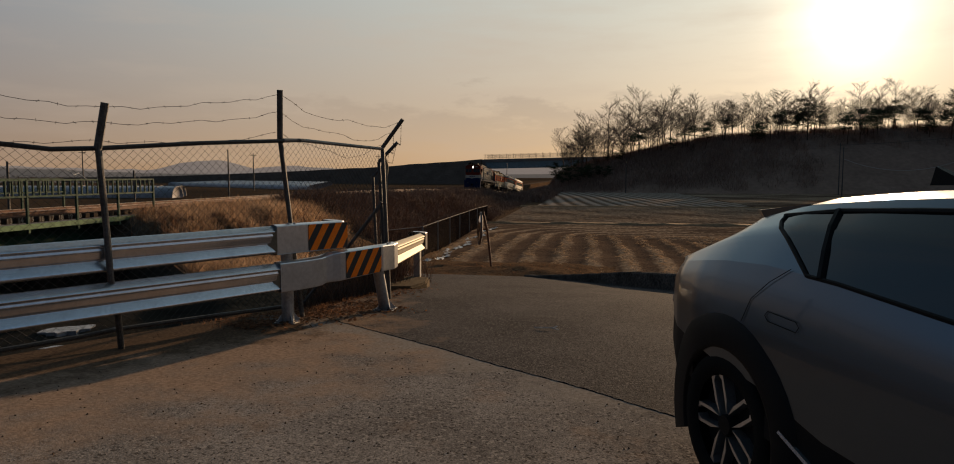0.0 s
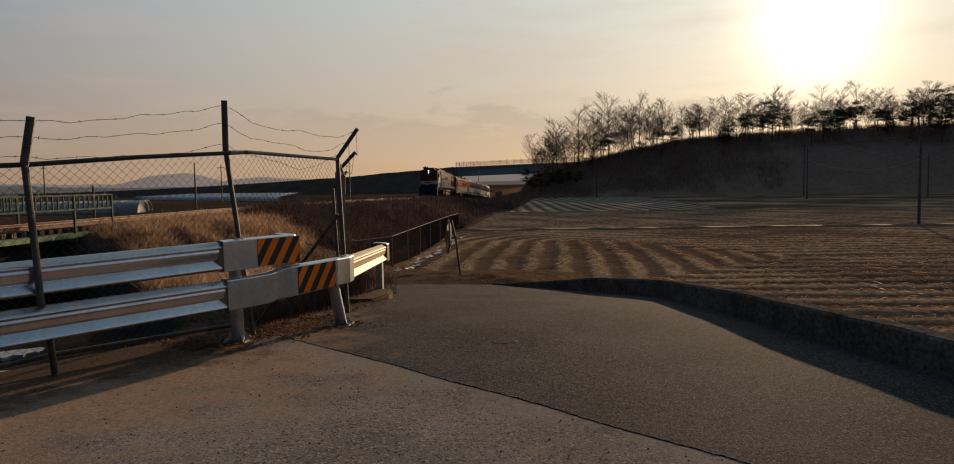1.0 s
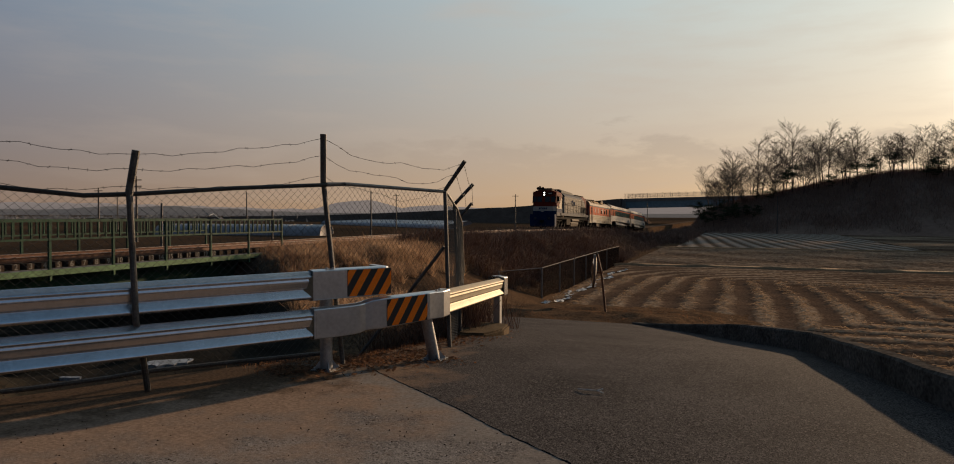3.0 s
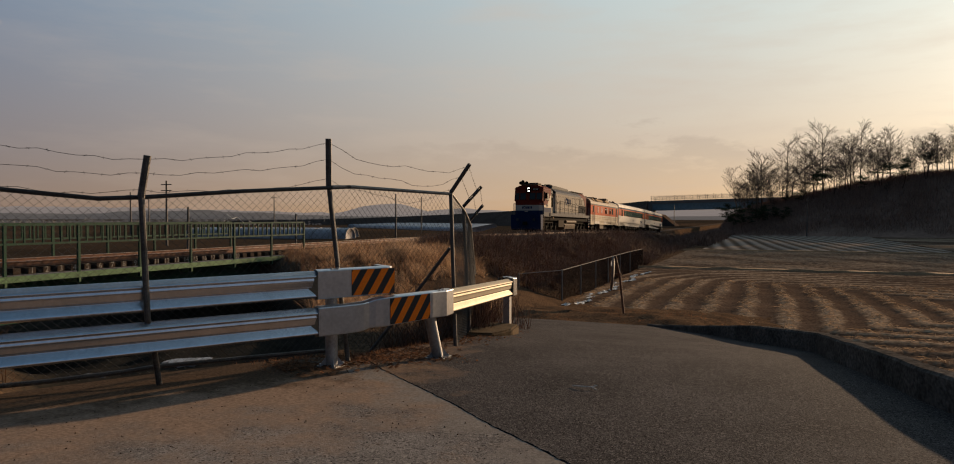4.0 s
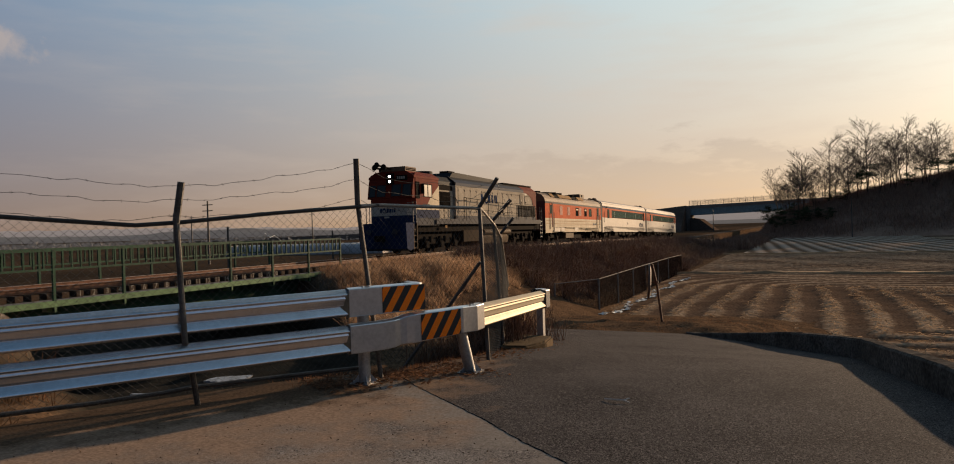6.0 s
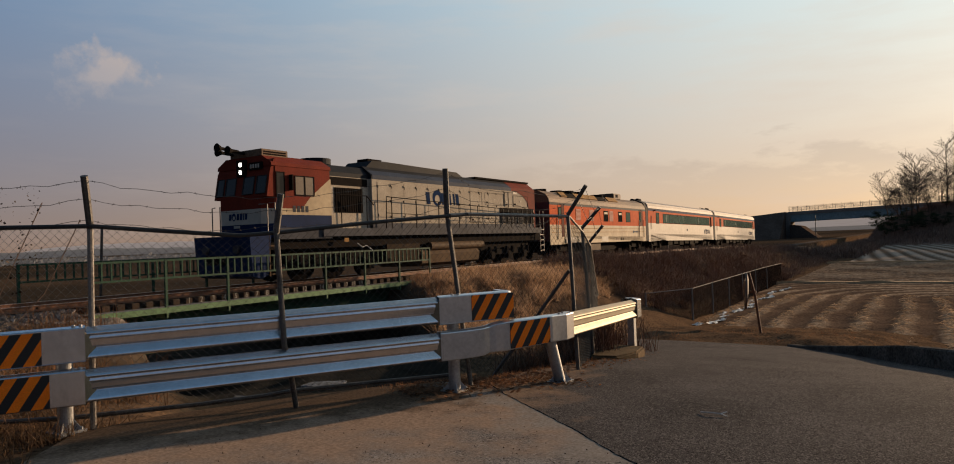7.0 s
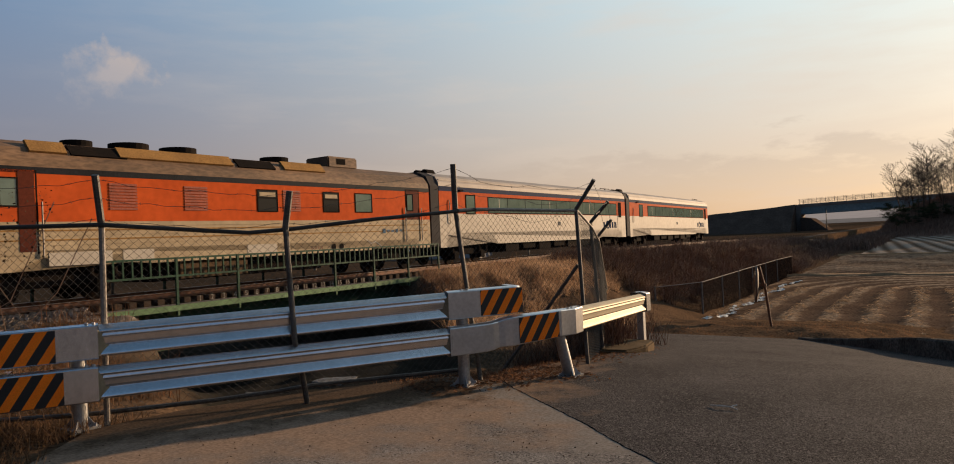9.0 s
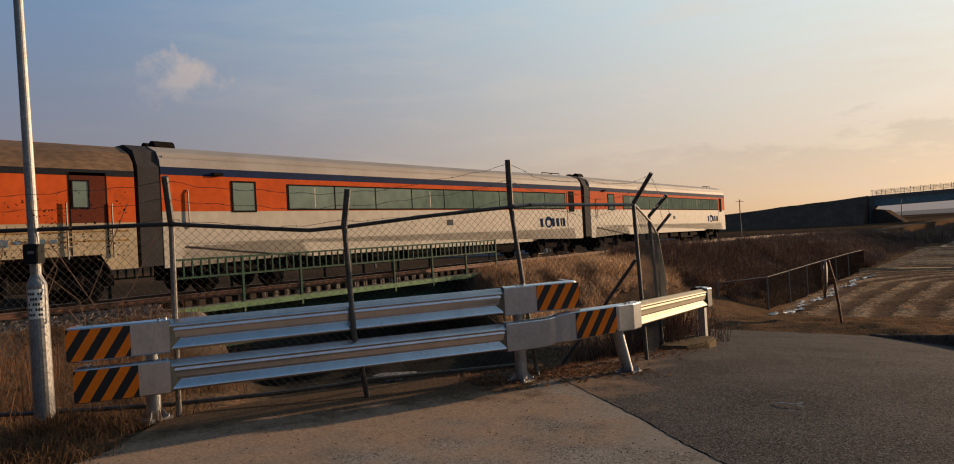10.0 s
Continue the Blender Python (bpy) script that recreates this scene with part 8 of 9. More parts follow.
# ---- trees on the hill ----
def branch_tree(seed, height, pine=False):
    """Trunk and limbs as tapered prisms; the pine carries flat clumps of needles."""
    rng = random.Random(seed)
    verts, faces, leaves, lfaces = [], [], [], []

    def limb(a, b, r0, r1):
        d = (b - a).normalized()
        u = d.orthogonal().normalized()
        v = d.cross(u)
        k = len(verts)
        for p, r in ((a, r0), (b, r1)):
            for i in range(3):
                q = 2 * math.pi * i / 3
                verts.append(tuple(p + (u * math.cos(q) + v * math.sin(q)) * r))
        for i in range(3):
            j = (i + 1) % 3
            faces.append((k + i, k + j, k + 3 + j, k + 3 + i))

    def clump(c, rx, rz, n):
        for _ in range(n):
            p = c + Vector((rng.gauss(0, rx * 0.5), rng.gauss(0, rx * 0.5), rng.gauss(0, rz * 0.5)))
            k = len(leaves)
            s = rng.uniform(0.12, 0.30)
            u = Vector((rng.uniform(-1, 1), rng.uniform(-1, 1), rng.uniform(-0.5, 0.5))).normalized() * s
            v = Vector((rng.uniform(-1, 1), rng.uniform(-1, 1), rng.uniform(-0.6, 0.9))).normalized() * s
            leaves.extend([tuple(p - u), tuple(p + v), tuple(p + u * 0.9 - v * 0.4)])
            lfaces.append((k, k + 1, k + 2))

    def bough(p, d, length, r, level):
        """A straight rising limb that forks into finer ones along its outer half."""
        n = (5, 5, 3, 2)[level]
        for i in range(n):
            q = p + d * (length / n)
            r1 = max(0.022, r * 0.80)
            limb(p, q, r, r1)
            p, r = q, r1
            d = (d + Vector((rng.uniform(-0.09, 0.09), rng.uniform(-0.09, 0.09), rng.uniform(0.0, 0.07)))).normalized()
            if level < 3 and i >= 1:
                for _ in range(2 if rng.random() < (0.55 if level < 2 else 0.15) else 1):
                    a = rng.uniform(0, 6.28)
                    side = Vector((math.cos(a), math.sin(a), 0.0))
                    bough(p, (d + side * rng.uniform(0.6, 1.0)).normalized(), length * rng.uniform(0.40, 0.62) * (1.1 - 0.1 * i), max((0.055, 0.036, 0.026)[level], r * 0.6), level + 1)
    if not pine:
        stems = rng.choice((1, 1, 2))
        for k in range(stems):
            a = rng.uniform(0, 6.28)
            lean = 0.05 if stems == 1 else 0.20
            p, d = Vector((0, 0, -0.4)), Vector((math.cos(a) * lean, math.sin(a) * lean, 1)).normalized()
            h, r, n = height * rng.uniform(0.85, 1.0), height * 0.015 / stems ** 0.5, 9
            for i in range(n):
                q = p + d * (h * 0.92 / n)
                limb(p, q, r, r * 0.84)
                p, r = q, r * 0.84
                d = (d + Vector((rng.uniform(-0.09, 0.09), rng.uniform(-0.09, 0.09), 0.10))).normalized()
                if i >= 2:
                    for _ in range(3):
                        b = rng.uniform(0, 6.28)
                        out = Vector((math.cos(b), math.sin(b), 0))
                        bough(p, (out * rng.uniform(0.55, 1.1) + Vector((0, 0, 0.75))).normalized(), h * rng.uniform(0.30, 0.44) * (1.08 - 0.075 * i), max(0.055, r * 0.55), 1)
    else:
        p, d, r = Vector((0, 0, -0.4)), Vector((rng.uniform(-0.10, 0.10), rng.uniform(-0.1, 0.1), 1)).normalized(), height * 0.014
        for i in range(9):
            q = p + d * (height / 9)
            limb(p, q, r, r * 0.86)
            p, r = q, r * 0.86
            d = (d + Vector((rng.uniform(-0.13, 0.13), rng.uniform(-0.13, 0.13), 0.05))).normalized()
            if i >= (5 if seed % 2 else 3):
                for _ in range(rng.choice((1, 2, 3, 4))):
                    a = rng.uniform(0, 6.28)
                    ln = height * rng.uniform(0.09, 0.26) * (1.15 - abs(i - 6) * 0.12)
                    o = p - d * rng.uniform(0, height / 9)
                    e = o + Vector((math.cos(a) * ln, math.sin(a) * ln, ln * rng.uniform(-0.15, 0.5)))
                    limb(o, e, r * 0.5, 0.02)
                    clump(e, ln * 0.70, 0.62, 85)
                    clump(o.lerp(e, 0.55), ln * 0.55, 0.5, 45)
        clump(p, height * 0.11, 0.8, 130)
    return verts, faces, leaves, lfaces


def tree(name, seed, height, label, pine=False):
    v, f, lv, lf = branch_tree(seed, height, pine)
    root = thing(name, label, "tree", group="trees on the hill")
    soup("trunk", v, f, PINE_BARK if pine else BARK, root)
    if pine:
        soup("crown", lv, lf, NEEDLES, root)
    return root


def plant_wood():
    rng = random.Random(21)
    bare = [tree("bare_tree", 100 + i, 17.5, "tall bare deciduous tree on the hill ridge") for i in range(8)]
    pines = [tree("pine_tree", 200 + i, 12.0, "dark flat-crowned pine on the hill ridge", True) for i in range(6)]
    used = set()

    def put(kind, i, x, y, s, thin=1.0):
        z = float(hill_z(np.array(x), np.array(y)))
        m = pose(x, y, z - 0.1, 0, 0, rng.uniform(0, 360)) @ Matrix.Diagonal((s * thin * rng.uniform(0.85, 1.1), s * thin * rng.uniform(0.85, 1.1), s, 1))
        src = (bare if kind == "b" else pines)[i]
        if (kind, i) in used:
            copy_thing(src, m)
        else:
            used.add((kind, i))
            src.matrix_basis = m
    # bare crowns along the crest, dense at the near end
    for k in range(140):
        x = -5.0 + 172 * (k / 140) ** 1.12 + rng.uniform(-1.0, 1.0)
        y = 226 + rng.uniform(-9, 16) - (8 if x < 6 else 0)
        s = (0.74 if x < -1 else 1.0 if x < 32 else 0.88) * rng.choice((0.72, 0.86, 0.95, 1.0, 1.05, 1.12))
        put("b", k % 8, x, y, s * rng.uniform(0.92, 1.08), rng.uniform(0.95, 1.2))
    # young growth between them
    for k in range(48):
        x = -4 + k * 3.5 + rng.uniform(-2, 2)
        put("b", k % 8, x, 222 + rng.uniform(-8, 14), rng.uniform(0.25, 0.45), 1.1)
    # pines: low ones at the wood's near edge, flat-crowned ones half as high as the bare trees along the crest
    for k in range(13):
        put("p", (k * 2) % 6, -6.5 + k * 1.1 + rng.uniform(-0.8, 0.8), 206 + rng.uniform(-8, 8), rng.uniform(0.45, 0.75), 1.25)
    for x, s in ((8, 0.6), (12, 0.66), (15, 0.7), (19, 0.66), (28, 0.74), (33, 0.8), (37, 0.84), (40, 0.86), (45, 0.8), (50, 0.86), (54, 0.92)):
        put("p", int(x) % 6, x + rng.uniform(-1, 1), 221 + rng.uniform(-5, 6), s, 1.3)
    for k in range(54):
        x = 57 + k * 2.05 + rng.uniform(-1.2, 1.2)
        put("p", k % 6, x, 222 + rng.uniform(-9, 10), rng.choice((0.8, 0.9, 0.98, 1.05)), 1.3)


plant_wood()


# ---- dry grass, weeds and brush ----
def blades(name, spots, material, height, width, lean, label, category, level=ground_z):
    """Thin tapering blades; each spot gives x, y, number and spread."""
    rng = np.random.RandomState(len(name) * 37)
    out_v, out_f = [], []
    for x0, y0, n, spread in spots:
        a = rng.rand(n) * 2 * math.pi
        r = np.sqrt(rng.rand(n)) * spread
        x, y = x0 + r * np.cos(a), y0 + r * np.sin(a)
        z = level(x, y) - 0.02
        h = height * (0.45 + 0.8 * rng.rand(n))
        la = rng.rand(n) * 2 * math.pi
        ll = lean * h * rng.rand(n)
        dx, dy = np.cos(la) * ll, np.sin(la) * ll
        wa = rng.rand(n) * math.pi
        wx, wy = np.cos(wa) * width, np.sin(wa) * width
        v = np.stack([np.stack((x - wx, y - wy, z), -1), np.stack((x + wx, y + wy, z), -1),
                      np.stack((x + dx * 0.4 + wx * 0.7, y + dy * 0.4 + wy * 0.7, z + h * 0.6), -1), np.stack((x + dx * 0.4 - wx * 0.7, y + dy * 0.4 - wy * 0.7, z + h * 0.6), -1),
                      np.stack((x + dx, y + dy, z + h * (1 - 0.35 * (ll / (h + 1e-6)))), -1)], 1)
        out_v.append(v.reshape(-1, 3))
    verts = np.concatenate(out_v)
    k = len(verts) // 5
    base = np.arange(k)[:, None] * 5
    quads = (base + np.array([[0, 1, 2, 3]])).tolist()
    tris = (base + np.array([[3, 2, 4]])).tolist()
    return tagged(soup(name, verts.tolist(), quads + tris, material), label, category, kind="stuff")


def scatter():
    rng = random.Random(8)
    # pale tussocks on the bank beyond the stream, and the verge by the pole
    bank, verge, foot, mound = [], [], [], []
    for _ in range(560):
        y = rng.uniform(15, 35)
        lo = -16.0
        x = rng.uniform(lo, -6.0)
        if y < np.interp(x, [-16, -9, -5], [22.5, 15.5, 9.5]) + 0.4:
            continue
        if x > -10.5 and y > 21:
            continue
        bank.append((x, y, 150, 0.6))
        mound.append((x + rng.uniform(-0.6, 0.6), y + rng.uniform(-0.6, 0.6), 90, 0.16))
    for _ in range(460):
        x, y = rng.uniform(-15.5, -5.2), rng.uniform(-3.0, 9.0)
        if float(outside(np.array(x), np.array(y))) < 0.2 or y > np.interp(x, [-16, -9, -5], [9.6, 6.0, 3.4]):
            continue
        verge.append((x, y, 130, 0.5))
    for _ in range(190):
        x, y = rng.uniform(-9, -4.2), rng.uniform(-1.5, 3.4)
        if float(outside(np.array(x), np.array(y))) < 0.08:
            continue
        verge.append((x, y, 160, 0.3))
    for _ in range(80):
        s = rng.uniform(3.2, 5.6)
        p = rail_at(s, rng.uniform(-0.9, -0.05), 0)
        foot.append((p.x, p.y, 45, 0.25))
    for _ in range(70):
        x, y = rng.uniform(-3.9, -2.55), rng.uniform(8.2, 13.0)
        foot.append((x, y, 60, 0.3))
    for _ in range(70):
        y = rng.uniform(19.9, 31)
        x = rng.uniform(-8, 1.5)
        foot.append((x, y, 18, 0.5))
    blades("dry_grass", bank, GRASS, 0.40, 0.007, 1.7, "pale dry grass on the railway bank", "grass")
    blades("grass_tussocks", mound, GRASS, 0.62, 0.007, 2.2, "shaggy golden tussocks on the railway bank", "grass")
    thicket = []
    for _ in range(46):
        thicket.append((rng.uniform(-4.6, -3.0), rng.uniform(10.6, 13.8), 60, 0.32))
    blades("corner_thicket", thicket, REED_DARK, 0.95, 0.006, 1.1, "tangled dead weeds round the fence's corner", "weeds")
    blades("verge_grass", verge, VERGE, 0.26, 0.005, 1.9, "dry matted grass round the pole", "grass")
    blades("rail_foot_weeds", foot, REED, 0.11, 0.005, 1.8, "short dry weeds at the roadside", "grass")
    weeds = []
    for _ in range(260):
        x, y = rng.uniform(-16, -5), rng.uniform(-2, 30)
        g = float(ground_z(np.array(x), np.array(y)))
        if float(outside(np.array(x), np.array(y))) < 0.5 or g < -0.75:
            continue
        weeds.append((x, y, 26, 0.5))
    blades("rust_weeds", weeds, REED, 0.75, 0.006, 0.6, "rust-brown dead weeds on the banks", "weeds")
    # dense bare brush on the bank's side further along
    brush, low_brush = [], []
    for _ in range(520):
        y = 31.5 + rng.random() ** 1.4 * 104
        x = rng.uniform(-14.3, -9.4)
        brush.append((x, y, 60 if y < 60 else 40, 0.9))
        if y < 75:
            low_brush.append((x + rng.uniform(-0.5, 0.5), y, 90, 0.28))
    for _ in range(260):
        y = 32 + rng.random() ** 1.2 * 95
        brush.append((rng.uniform(-15.4, -13.8) + float(track_bend(y)), y, 46, 0.7))
    blades("bushy_brush", low_brush, REED_DARK, 1.05, 0.008, 2.0, "rounded clumps of rust-brown brush on the bank", "brush")
    blades("bare_brush", brush, TWIG, 0.95, 0.009, 1.3, "dense bare brown brush on the railway bank", "brush")
    far = []
    for _ in range(260):
        far.append((rng.uniform(-14.0, -6.5), rng.uniform(120, 192), 45, 1.3))
    blades("far_brush", far, TWIG, 1.7, 0.03, 1.2, "bare brown brush along the railway's foot", "brush")
    # undergrowth at the hill's edge and along its crest
    under, crest = [], []
    for _ in range(520):
        under.append((-10.5 + 75 * rng.random() ** 2.2, 196 + 31 * rng.random() ** 0.8, 90, 4.0))
    for _ in range(620):
        crest.append((rng.uniform(-3, 165), rng.uniform(214, 244), 40, 1.8))
    blades("crest_undergrowth", crest, UNDERGROWTH, 1.9, 0.035, 1.1, "low brown undergrowth along the hill's crest", "undergrowth", hill_z)
    blades("hill_undergrowth", under, UNDERGROWTH, 1.6, 0.05, 1.3, "dark tangled undergrowth at the edge of the hill wood", "undergrowth", hill_z)


def straw_rows():
    """Loose straw lying in the harvester's rows, with bare stubble between."""
    rng = np.random.RandomState(5)
    n = 60000
    x, y = -8.0 + 46.0 * rng.rand(n) ** 1.2, 18.5 + 34.0 * rng.rand(n) ** 1.3
    keep = (near_stripe(x, y) * (0.7 + 0.3 * clod(x, y)) > 0.42 + 0.3 * rng.rand(n)) & ((x > 2.0) | (y > 21.0 - 0.0 * x))
    x, y = x[keep], y[keep]
    k = len(x)
    z = near_field_z(x, y)
    a, ln, h = rng.rand(k) * math.pi, 0.14 + 0.2 * rng.rand(k), 0.03 + 0.10 * rng.rand(k)
    ux, uy, w = np.cos(a) * ln, np.sin(a) * ln, 0.012
    v = np.stack([np.stack((x - ux, y - uy, z), -1), np.stack((x - np.sin(a) * w, y + np.cos(a) * w, z + h), -1),
                  np.stack((x + ux, y + uy, z + h * 0.4), -1), np.stack((x + np.sin(a) * w, y - np.cos(a) * w, z + h * 0.8), -1)], 1).reshape(-1, 3)
    f = (np.arange(k)[:, None] * 4 + np.array([[0, 1, 2, 3]])).tolist()
    tagged(soup("straw", v.tolist(), f, STRAW), "loose pale rice straw lying in rows on the paddy", "straw", kind="stuff")


scatter()
straw_rows()


def leaf_litter():
    """Dead leaves and stalks that lie along the guard rail's foot."""
    rng = random.Random(77)
    verts, faces = [], []
    for _ in range(2600):
        if rng.random() < 0.7:
            p = rail_at(rng.uniform(3.4, 5.7), rng.gauss(-0.12, 0.28), 0)
        else:
            p = Vector((rng.gauss(-2.75, 0.25), rng.uniform(8, 11), 0))
        g = max(float(ground_z(np.array(p.x), np.array(p.y))), float(road_z(p.x, p.y)) if float(outside(np.array(p.x), np.array(p.y))) < 0 else -9) + 0.008
        a, s = rng.uniform(0, 6.28), rng.uniform(0.015, 0.05)
        u, v = Vector((math.cos(a), math.sin(a), rng.uniform(-0.3, 0.5))) * s, Vector((-math.sin(a), math.cos(a), rng.uniform(-0.3, 0.4))) * s * rng.choice((0.15, 0.5))
        c = Vector((p.x, p.y, g + 0.01))
        k = len(verts)
        verts += [tuple(c - u), tuple(c + v), tuple(c + u), tuple(c - v)]
        faces.append((k, k + 1, k + 2, k + 3))
    tagged(soup("leaf_litter", verts, faces, REED), "dead leaves and stalks along the rail's foot", "litter", kind="stuff")
    bm = B()
    pts = [Vector((0.0 + dx, 6.82 + dy, float(road_z(0, 6.82)) + 0.02 + dz)) for dx, dy, dz in ((-0.14, 0.03, 0), (-0.03, -0.01, 0.012), (0.06, 0.0, 0.01), (0.13, -0.04, 0.0))]
    pipe(bm, pts, 0.005, 5)
    pipe(bm, [pts[2], pts[2] + Vector((0.05, 0.05, 0.01))], 0.004, 5)
    tagged(part("twig", bm, STRIP), "pale dead twig lying on the asphalt", "twig")


leaf_litter()


def ivy():
    rng = random.Random(12)
    verts, faces = [], []
    for _ in range(620):
        s = -0.2 - rng.random() ** 1.3 * 3.2
        p = rail_at(s, -0.14 + 0.43 * s + rng.uniform(-0.14, 0.06), 0.55 + 1.75 * rng.random() ** 0.6)
        sz = rng.uniform(0.006, 0.015)
        u = Vector((rng.uniform(-1, 1), rng.uniform(-1, 1), rng.uniform(-1, 1))).normalized() * sz
        v = u.cross(Vector((rng.uniform(-1, 1), rng.uniform(-1, 1), rng.uniform(-1, 1)))).normalized() * sz
        k = len(verts)
        verts += [tuple(p - u), tuple(p + v), tuple(p + u), tuple(p - v)]
        faces.append((k, k + 1, k + 2, k + 3))
    root = thing("dead_vine", "withered vine with dark leaves climbing the fence", "vine")
    soup("leaves", verts, faces, VINE, root)
    # drier leaves caught in the barbed wire
    verts, faces = [], []
    for _ in range(300):
        s = -0.45 - rng.random() * 2.8
        p = rail_at(s, -0.10 + 0.43 * s + rng.gauss(0, 0.07), 1.62 + 0.3 * rng.random() + 0.25 * math.sin(s * 5.0))
        sz = rng.uniform(0.008, 0.02)
        u = Vector((rng.uniform(-1, 1), rng.uniform(-1, 1), rng.uniform(-1, 1))).normalized() * sz
        v = u.cross(Vector((rng.uniform(-1, 1), rng.uniform(-1, 1), rng.uniform(-1, 1)))).normalized() * sz * 0.7
        k = len(verts)
        verts += [tuple(p - u), tuple(p + v), tuple(p + u), tuple(p - v)]
        faces.append((k, k + 1, k + 2, k + 3))
    soup("dry_leaves", verts, faces, VINE_DRY, root)
    for i in range(16):
        bm = B()
        s = -0.3 - i * 0.2
        q = [rail_at(s + rng.uniform(-0.1, 0.1) * j, -0.16 + 0.43 * s + rng.uniform(-0.06, 0.04), -0.2 + j * rng.uniform(0.3, 0.5)) for j in range(6)]
        pipe(bm, q, 0.005, 4)
        part("stem", bm, TWIG, root)


ivy()


# ---- poles, wires and what lies on the low land beyond the line ----
def utility_pole(x, y, z, h, arms=1, lean=0.0):
    root = thing("utility_pole", "thin grey utility pole standing in the fields", "pole", (x, y, z), "utility poles")
    part("shaft", cyl(B(), (0, 0, -0.5), (lean, 0, h), 0.15, 0.09, 10), FENCE, root)
    for k in range(arms):
        part("crossarm", box(B(), -0.8, 0.8, -0.05, 0.05, h - 0.5 - k * 0.7, h - 0.4 - k * 0.7), FENCE, root)
    return root


for x, y, z, h, a in ((33.3, 66.2, -3.0, 8.6, 1), (52.5, 150, -3.0, 10.6, 1), (60.7, 176, -3.0, 12.5, 1), (105, 176, -3.0, 16.2, 0), (76, 150, -3.0, 9.0, 0), (11.5, 186, -3.0, 9.5, 0), (-26, 240, -3.0, 9, 0),
                      (-62, 60, -1.6, 7.5, 2), (-95, 120, -1.6, 8, 1), (-70, 140, -1.6, 8, 1), (-120, 110, -1.6, 8, 1), (-52, 96, -1.6, 7, 0), (-45, 150, -1.6, 8, 1), (-85, 75, -1.6, 7, 1)):
    utility_pole(x, y, z, h, a)


def cable(name, a, b, sag, r, m, label):
    pts = [Vector(a).lerp(Vector(b), i / 20) - Vector((0, 0, sag * 4 * (i / 20) * (1 - i / 20))) for i in range(21)]
    tagged(part(name, pipe(B(), pts, r, 5), m), label, "cable")


cable("cable", (52.4, 150, 5.2), (76, 150, 5.6), 2.6, 0.045, WIRE_PALE, "sagging sunlit cable strung between field poles")
cable("cable", (60.7, 176, 9.0), (105, 176, 13.0), 0.6, 0.04, WIRE, "taut overhead cable above the fields")
for x, y, lean, h in ((-22.3, 13.0, 0.3, 2.6), (-22.6, 24.0, 0.05, 2.2), (-21.9, 31.0, 0.0, 1.9), (-22.4, 6.0, 0.2, 2.4)):
    root = thing("track_post", "short dark post beside the railway", "post", (x, y, -0.5), "track posts")
    part("shaft", cyl(B(), (0, 0, -0.6), (lean, 0, h + 0.4), 0.05, 0.045, 8), FENCE, root)


def greenhouse(x, y, length, angle, k=1.0, label="white film tunnel greenhouse on the low land"):
    root = thing("greenhouse", label, "greenhouse", (x, y, -1.7), "greenhouses")
    root.rotation_euler = (0, 0, radians(angle))
    wide, tall = 3.2 * k, 2.9 * k
    verts, faces = [], []
    n, m = 12, 10
    for i in range(m + 1):
        for q in range(n + 1):
            a = math.pi * q / n
            verts.append((length * (i / m - 0.5), wide * math.cos(a), tall * math.sin(a) ** 0.8))
    for i in range(m):
        for k in range(n):
            q = i * (n + 1) + k
            faces.append((q, q + 1, q + n + 2, q + n + 1))
    faces += [tuple(range(n + 1)), tuple(m * (n + 1) + k for k in range(n + 1))[::-1]]
    soup("film_cover", verts, faces, PLASTIC, root, smooth=True)
    for i in range(m + 1):
        pts = [(length * (i / m - 0.5), (wide + 0.02) * math.cos(math.pi * q / n), (tall + 0.02) * math.sin(math.pi * q / n) ** 0.8) for q in range(n + 1)]
        part("hoop", pipe(B(), pts, 0.04, 4), FENCE_PALE, root)
    return root


for x, y, length, angle, k in ((-71.0, 88.8, 28, 9, 0.58), (-76.0, 96.0, 30, 9, 0.58)):
    greenhouse(x, y, length, angle, k)
for i in range(8):
    greenhouse(-96 - i * 4.0, 178 + i * 12.0, 92, 141, 0.42, "low pale film tunnel over a vegetable bed")


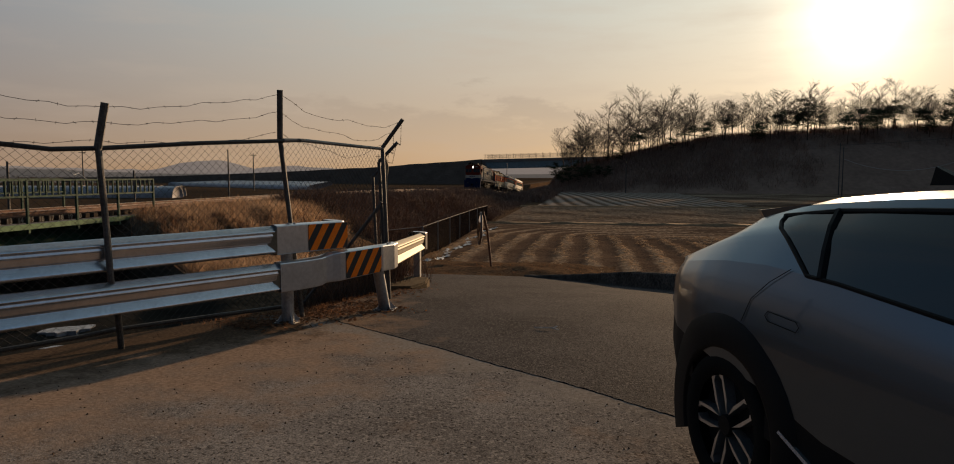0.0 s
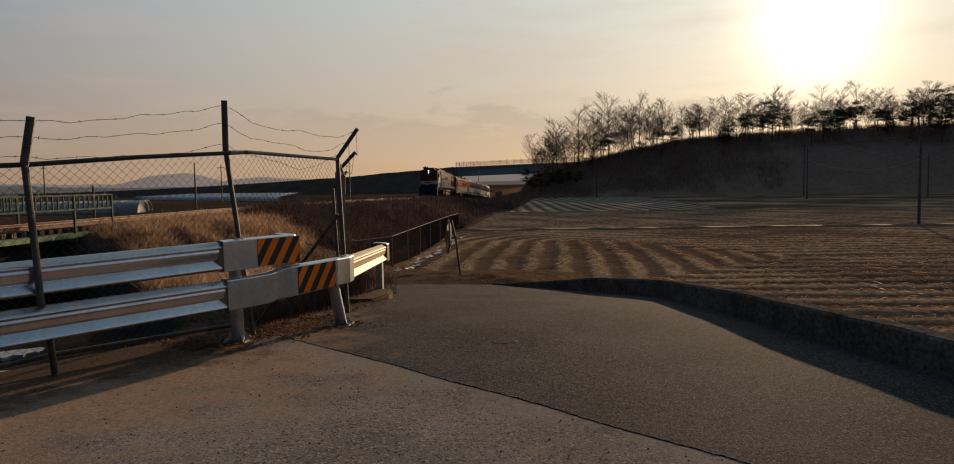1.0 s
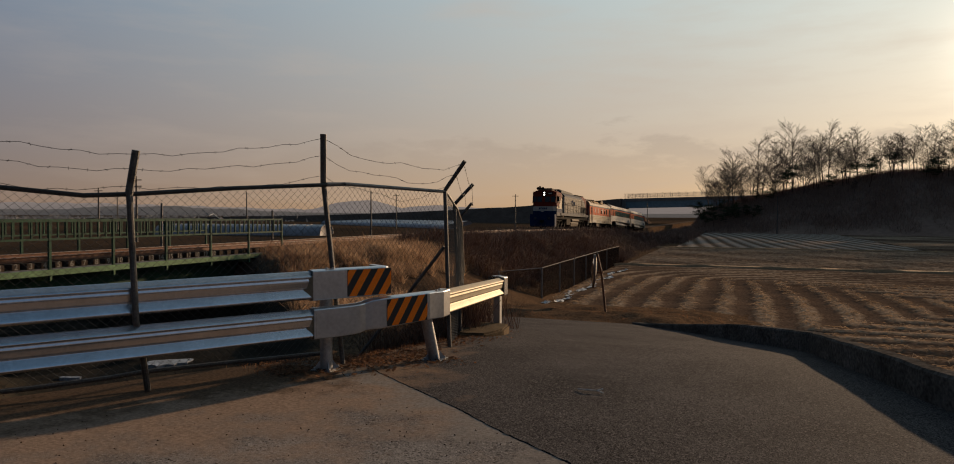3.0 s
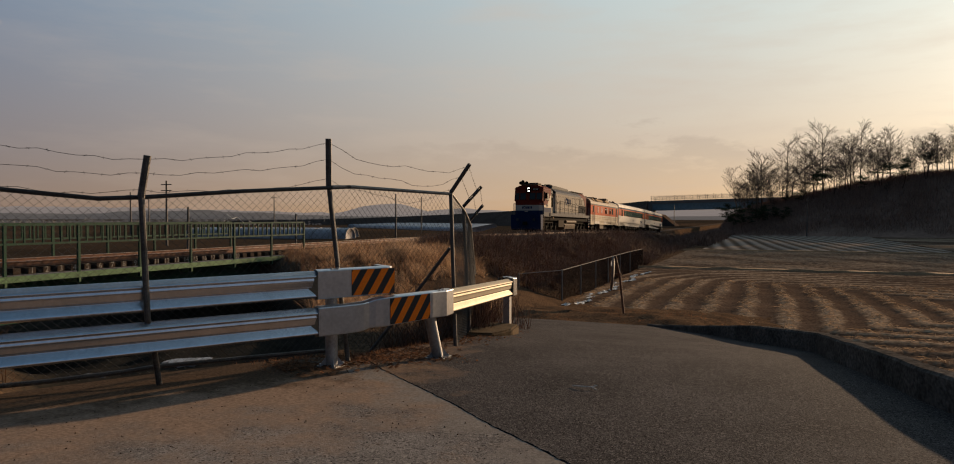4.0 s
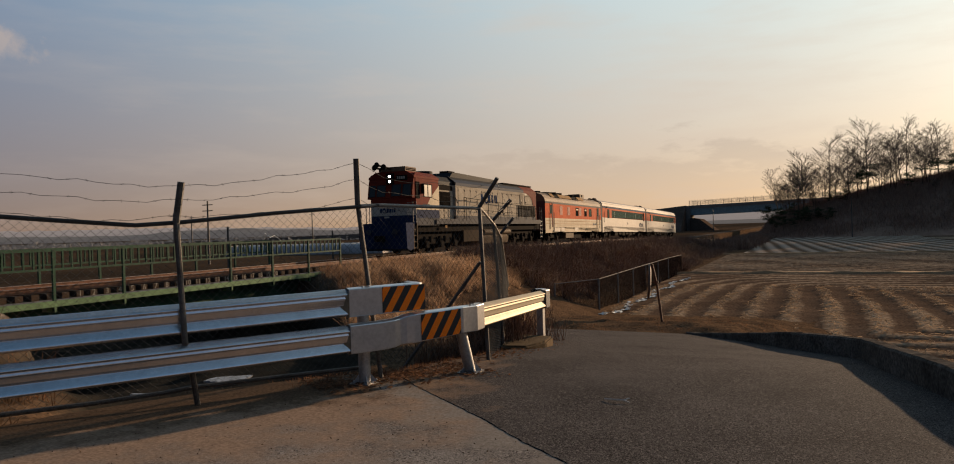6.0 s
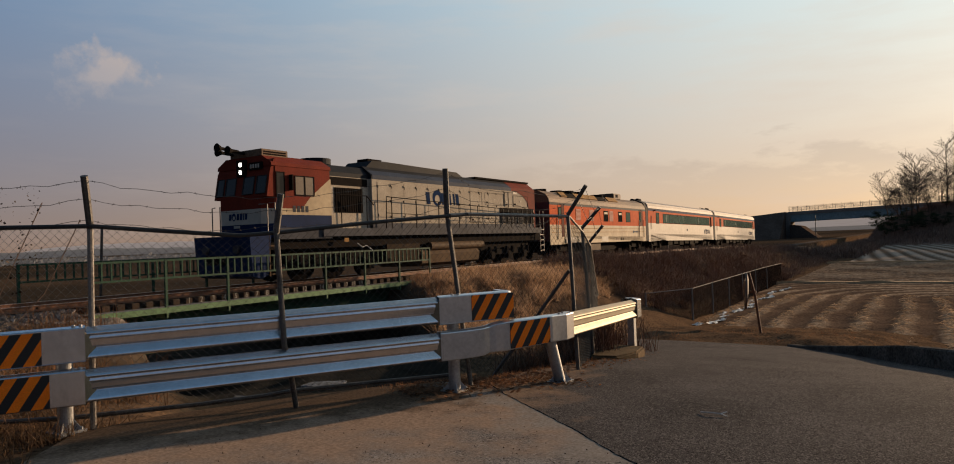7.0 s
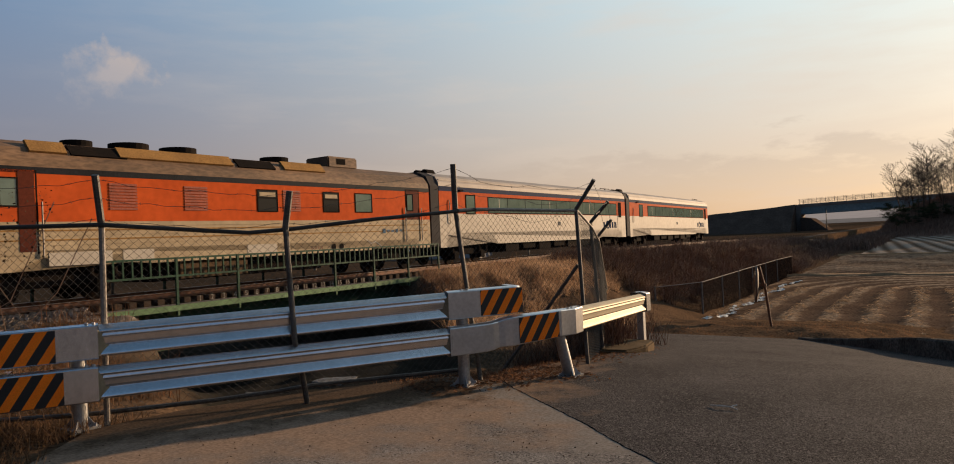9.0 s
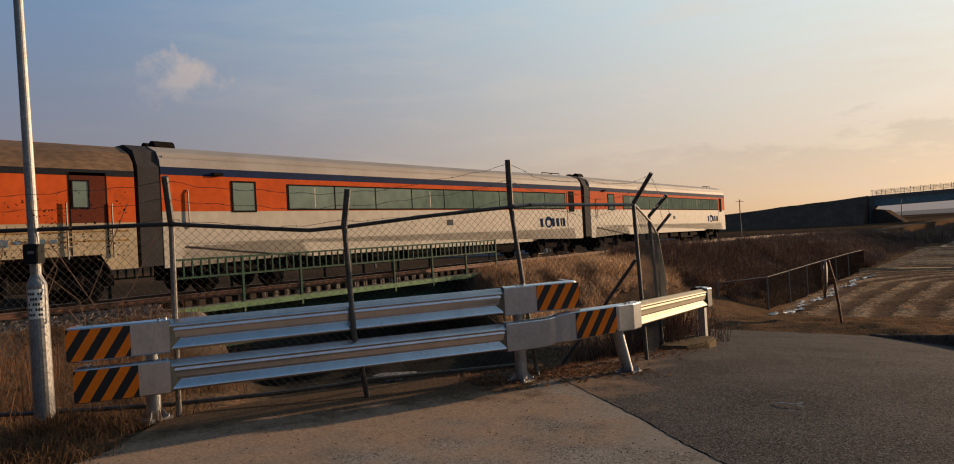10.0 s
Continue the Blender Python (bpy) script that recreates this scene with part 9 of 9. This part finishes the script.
def far_trees():
    rng = np.random.RandomState(4)
    verts, faces = [], []
    for _ in range(900):
        az = rng.uniform(-75, -8)
        d = rng.uniform(330, 700)
        x, y = d * math.sin(radians(az)), d * math.cos(radians(az))
        if y < 20:
            continue
        h = rng.uniform(2, 4.5)
        for _ in range(26):
            c = np.array([x + rng.normal() * 4.5, y + rng.normal() * 2.6, -2.6 + abs(rng.normal()) * h * 0.32])
            s = rng.uniform(0.5, 1.1)
            k = len(verts)
            o = rng.normal(size=(3, 3)) * s
            verts += [tuple(c + o[0]), tuple(c + o[1]), tuple(c + o[2])]
            faces.append((k, k + 1, k + 2))
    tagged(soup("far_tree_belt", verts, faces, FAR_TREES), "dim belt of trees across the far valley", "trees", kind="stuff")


far_trees()


# ---- what moves ----
def train_front(t):
    return 24.05 + 15.4 * (6.5 - t)


def motions():
    for ob, back, length in ((LOCO, 0.0, 19.3), (GENERATOR, 20.58, 18.05), (COACHES[0], 39.35, 23.25), (COACHES[1], 63.55, 23.25)):
        rows = []
        for i in range(21):
            t = i * 0.5
            y = train_front(t) + back
            (xa, za), (xb, zb) = [(TRACK_X + float(track_bend(q)), RAIL_Z - float(rail_drop(q))) for q in (y, y + length)]
            rows.append((t, pose(xa, y, za, math.degrees(math.atan2(zb - za, length)), 0, math.degrees(math.atan2(xa - xb, length)))))
        walk(ob, rows)
    heading = Vector((0.37, -0.929, 0))
    side = Vector((0.929, 0.37, 0))       # from the left wheels towards the car's right

    def gone(t):
        return float(np.interp(t, [0, 0.2, 0.4, 0.6, 0.8, 1.0, 1.5, 2, 10], [0, 0.44, 0.935, 1.475, 2.06, 2.7, 4.4, 6.3, 40]))
    start = Vector((1.12, 2.80, 0)) + Vector((-side.x, -side.y, 0)) * -0.90
    times = [0, 0.2, 0.4, 0.6, 0.8] + [1 + 0.2 * i for i in range(46)]
    rows = []
    for t in times:
        p = start + heading * gone(t)
        rows.append((t, pose(p.x, p.y, float(road_z(p.x, p.y)) + 0.0, 1.2, 0, math.degrees(math.atan2(-heading.x, heading.y)))))
    walk(CAR, rows)
    for w in CAR_WHEELS:
        x, y, z = w.location
        walk(w, [(t, pose(x, y, z, -math.degrees(gone(t) / 0.358), 0, 0)) for t in times])


motions()
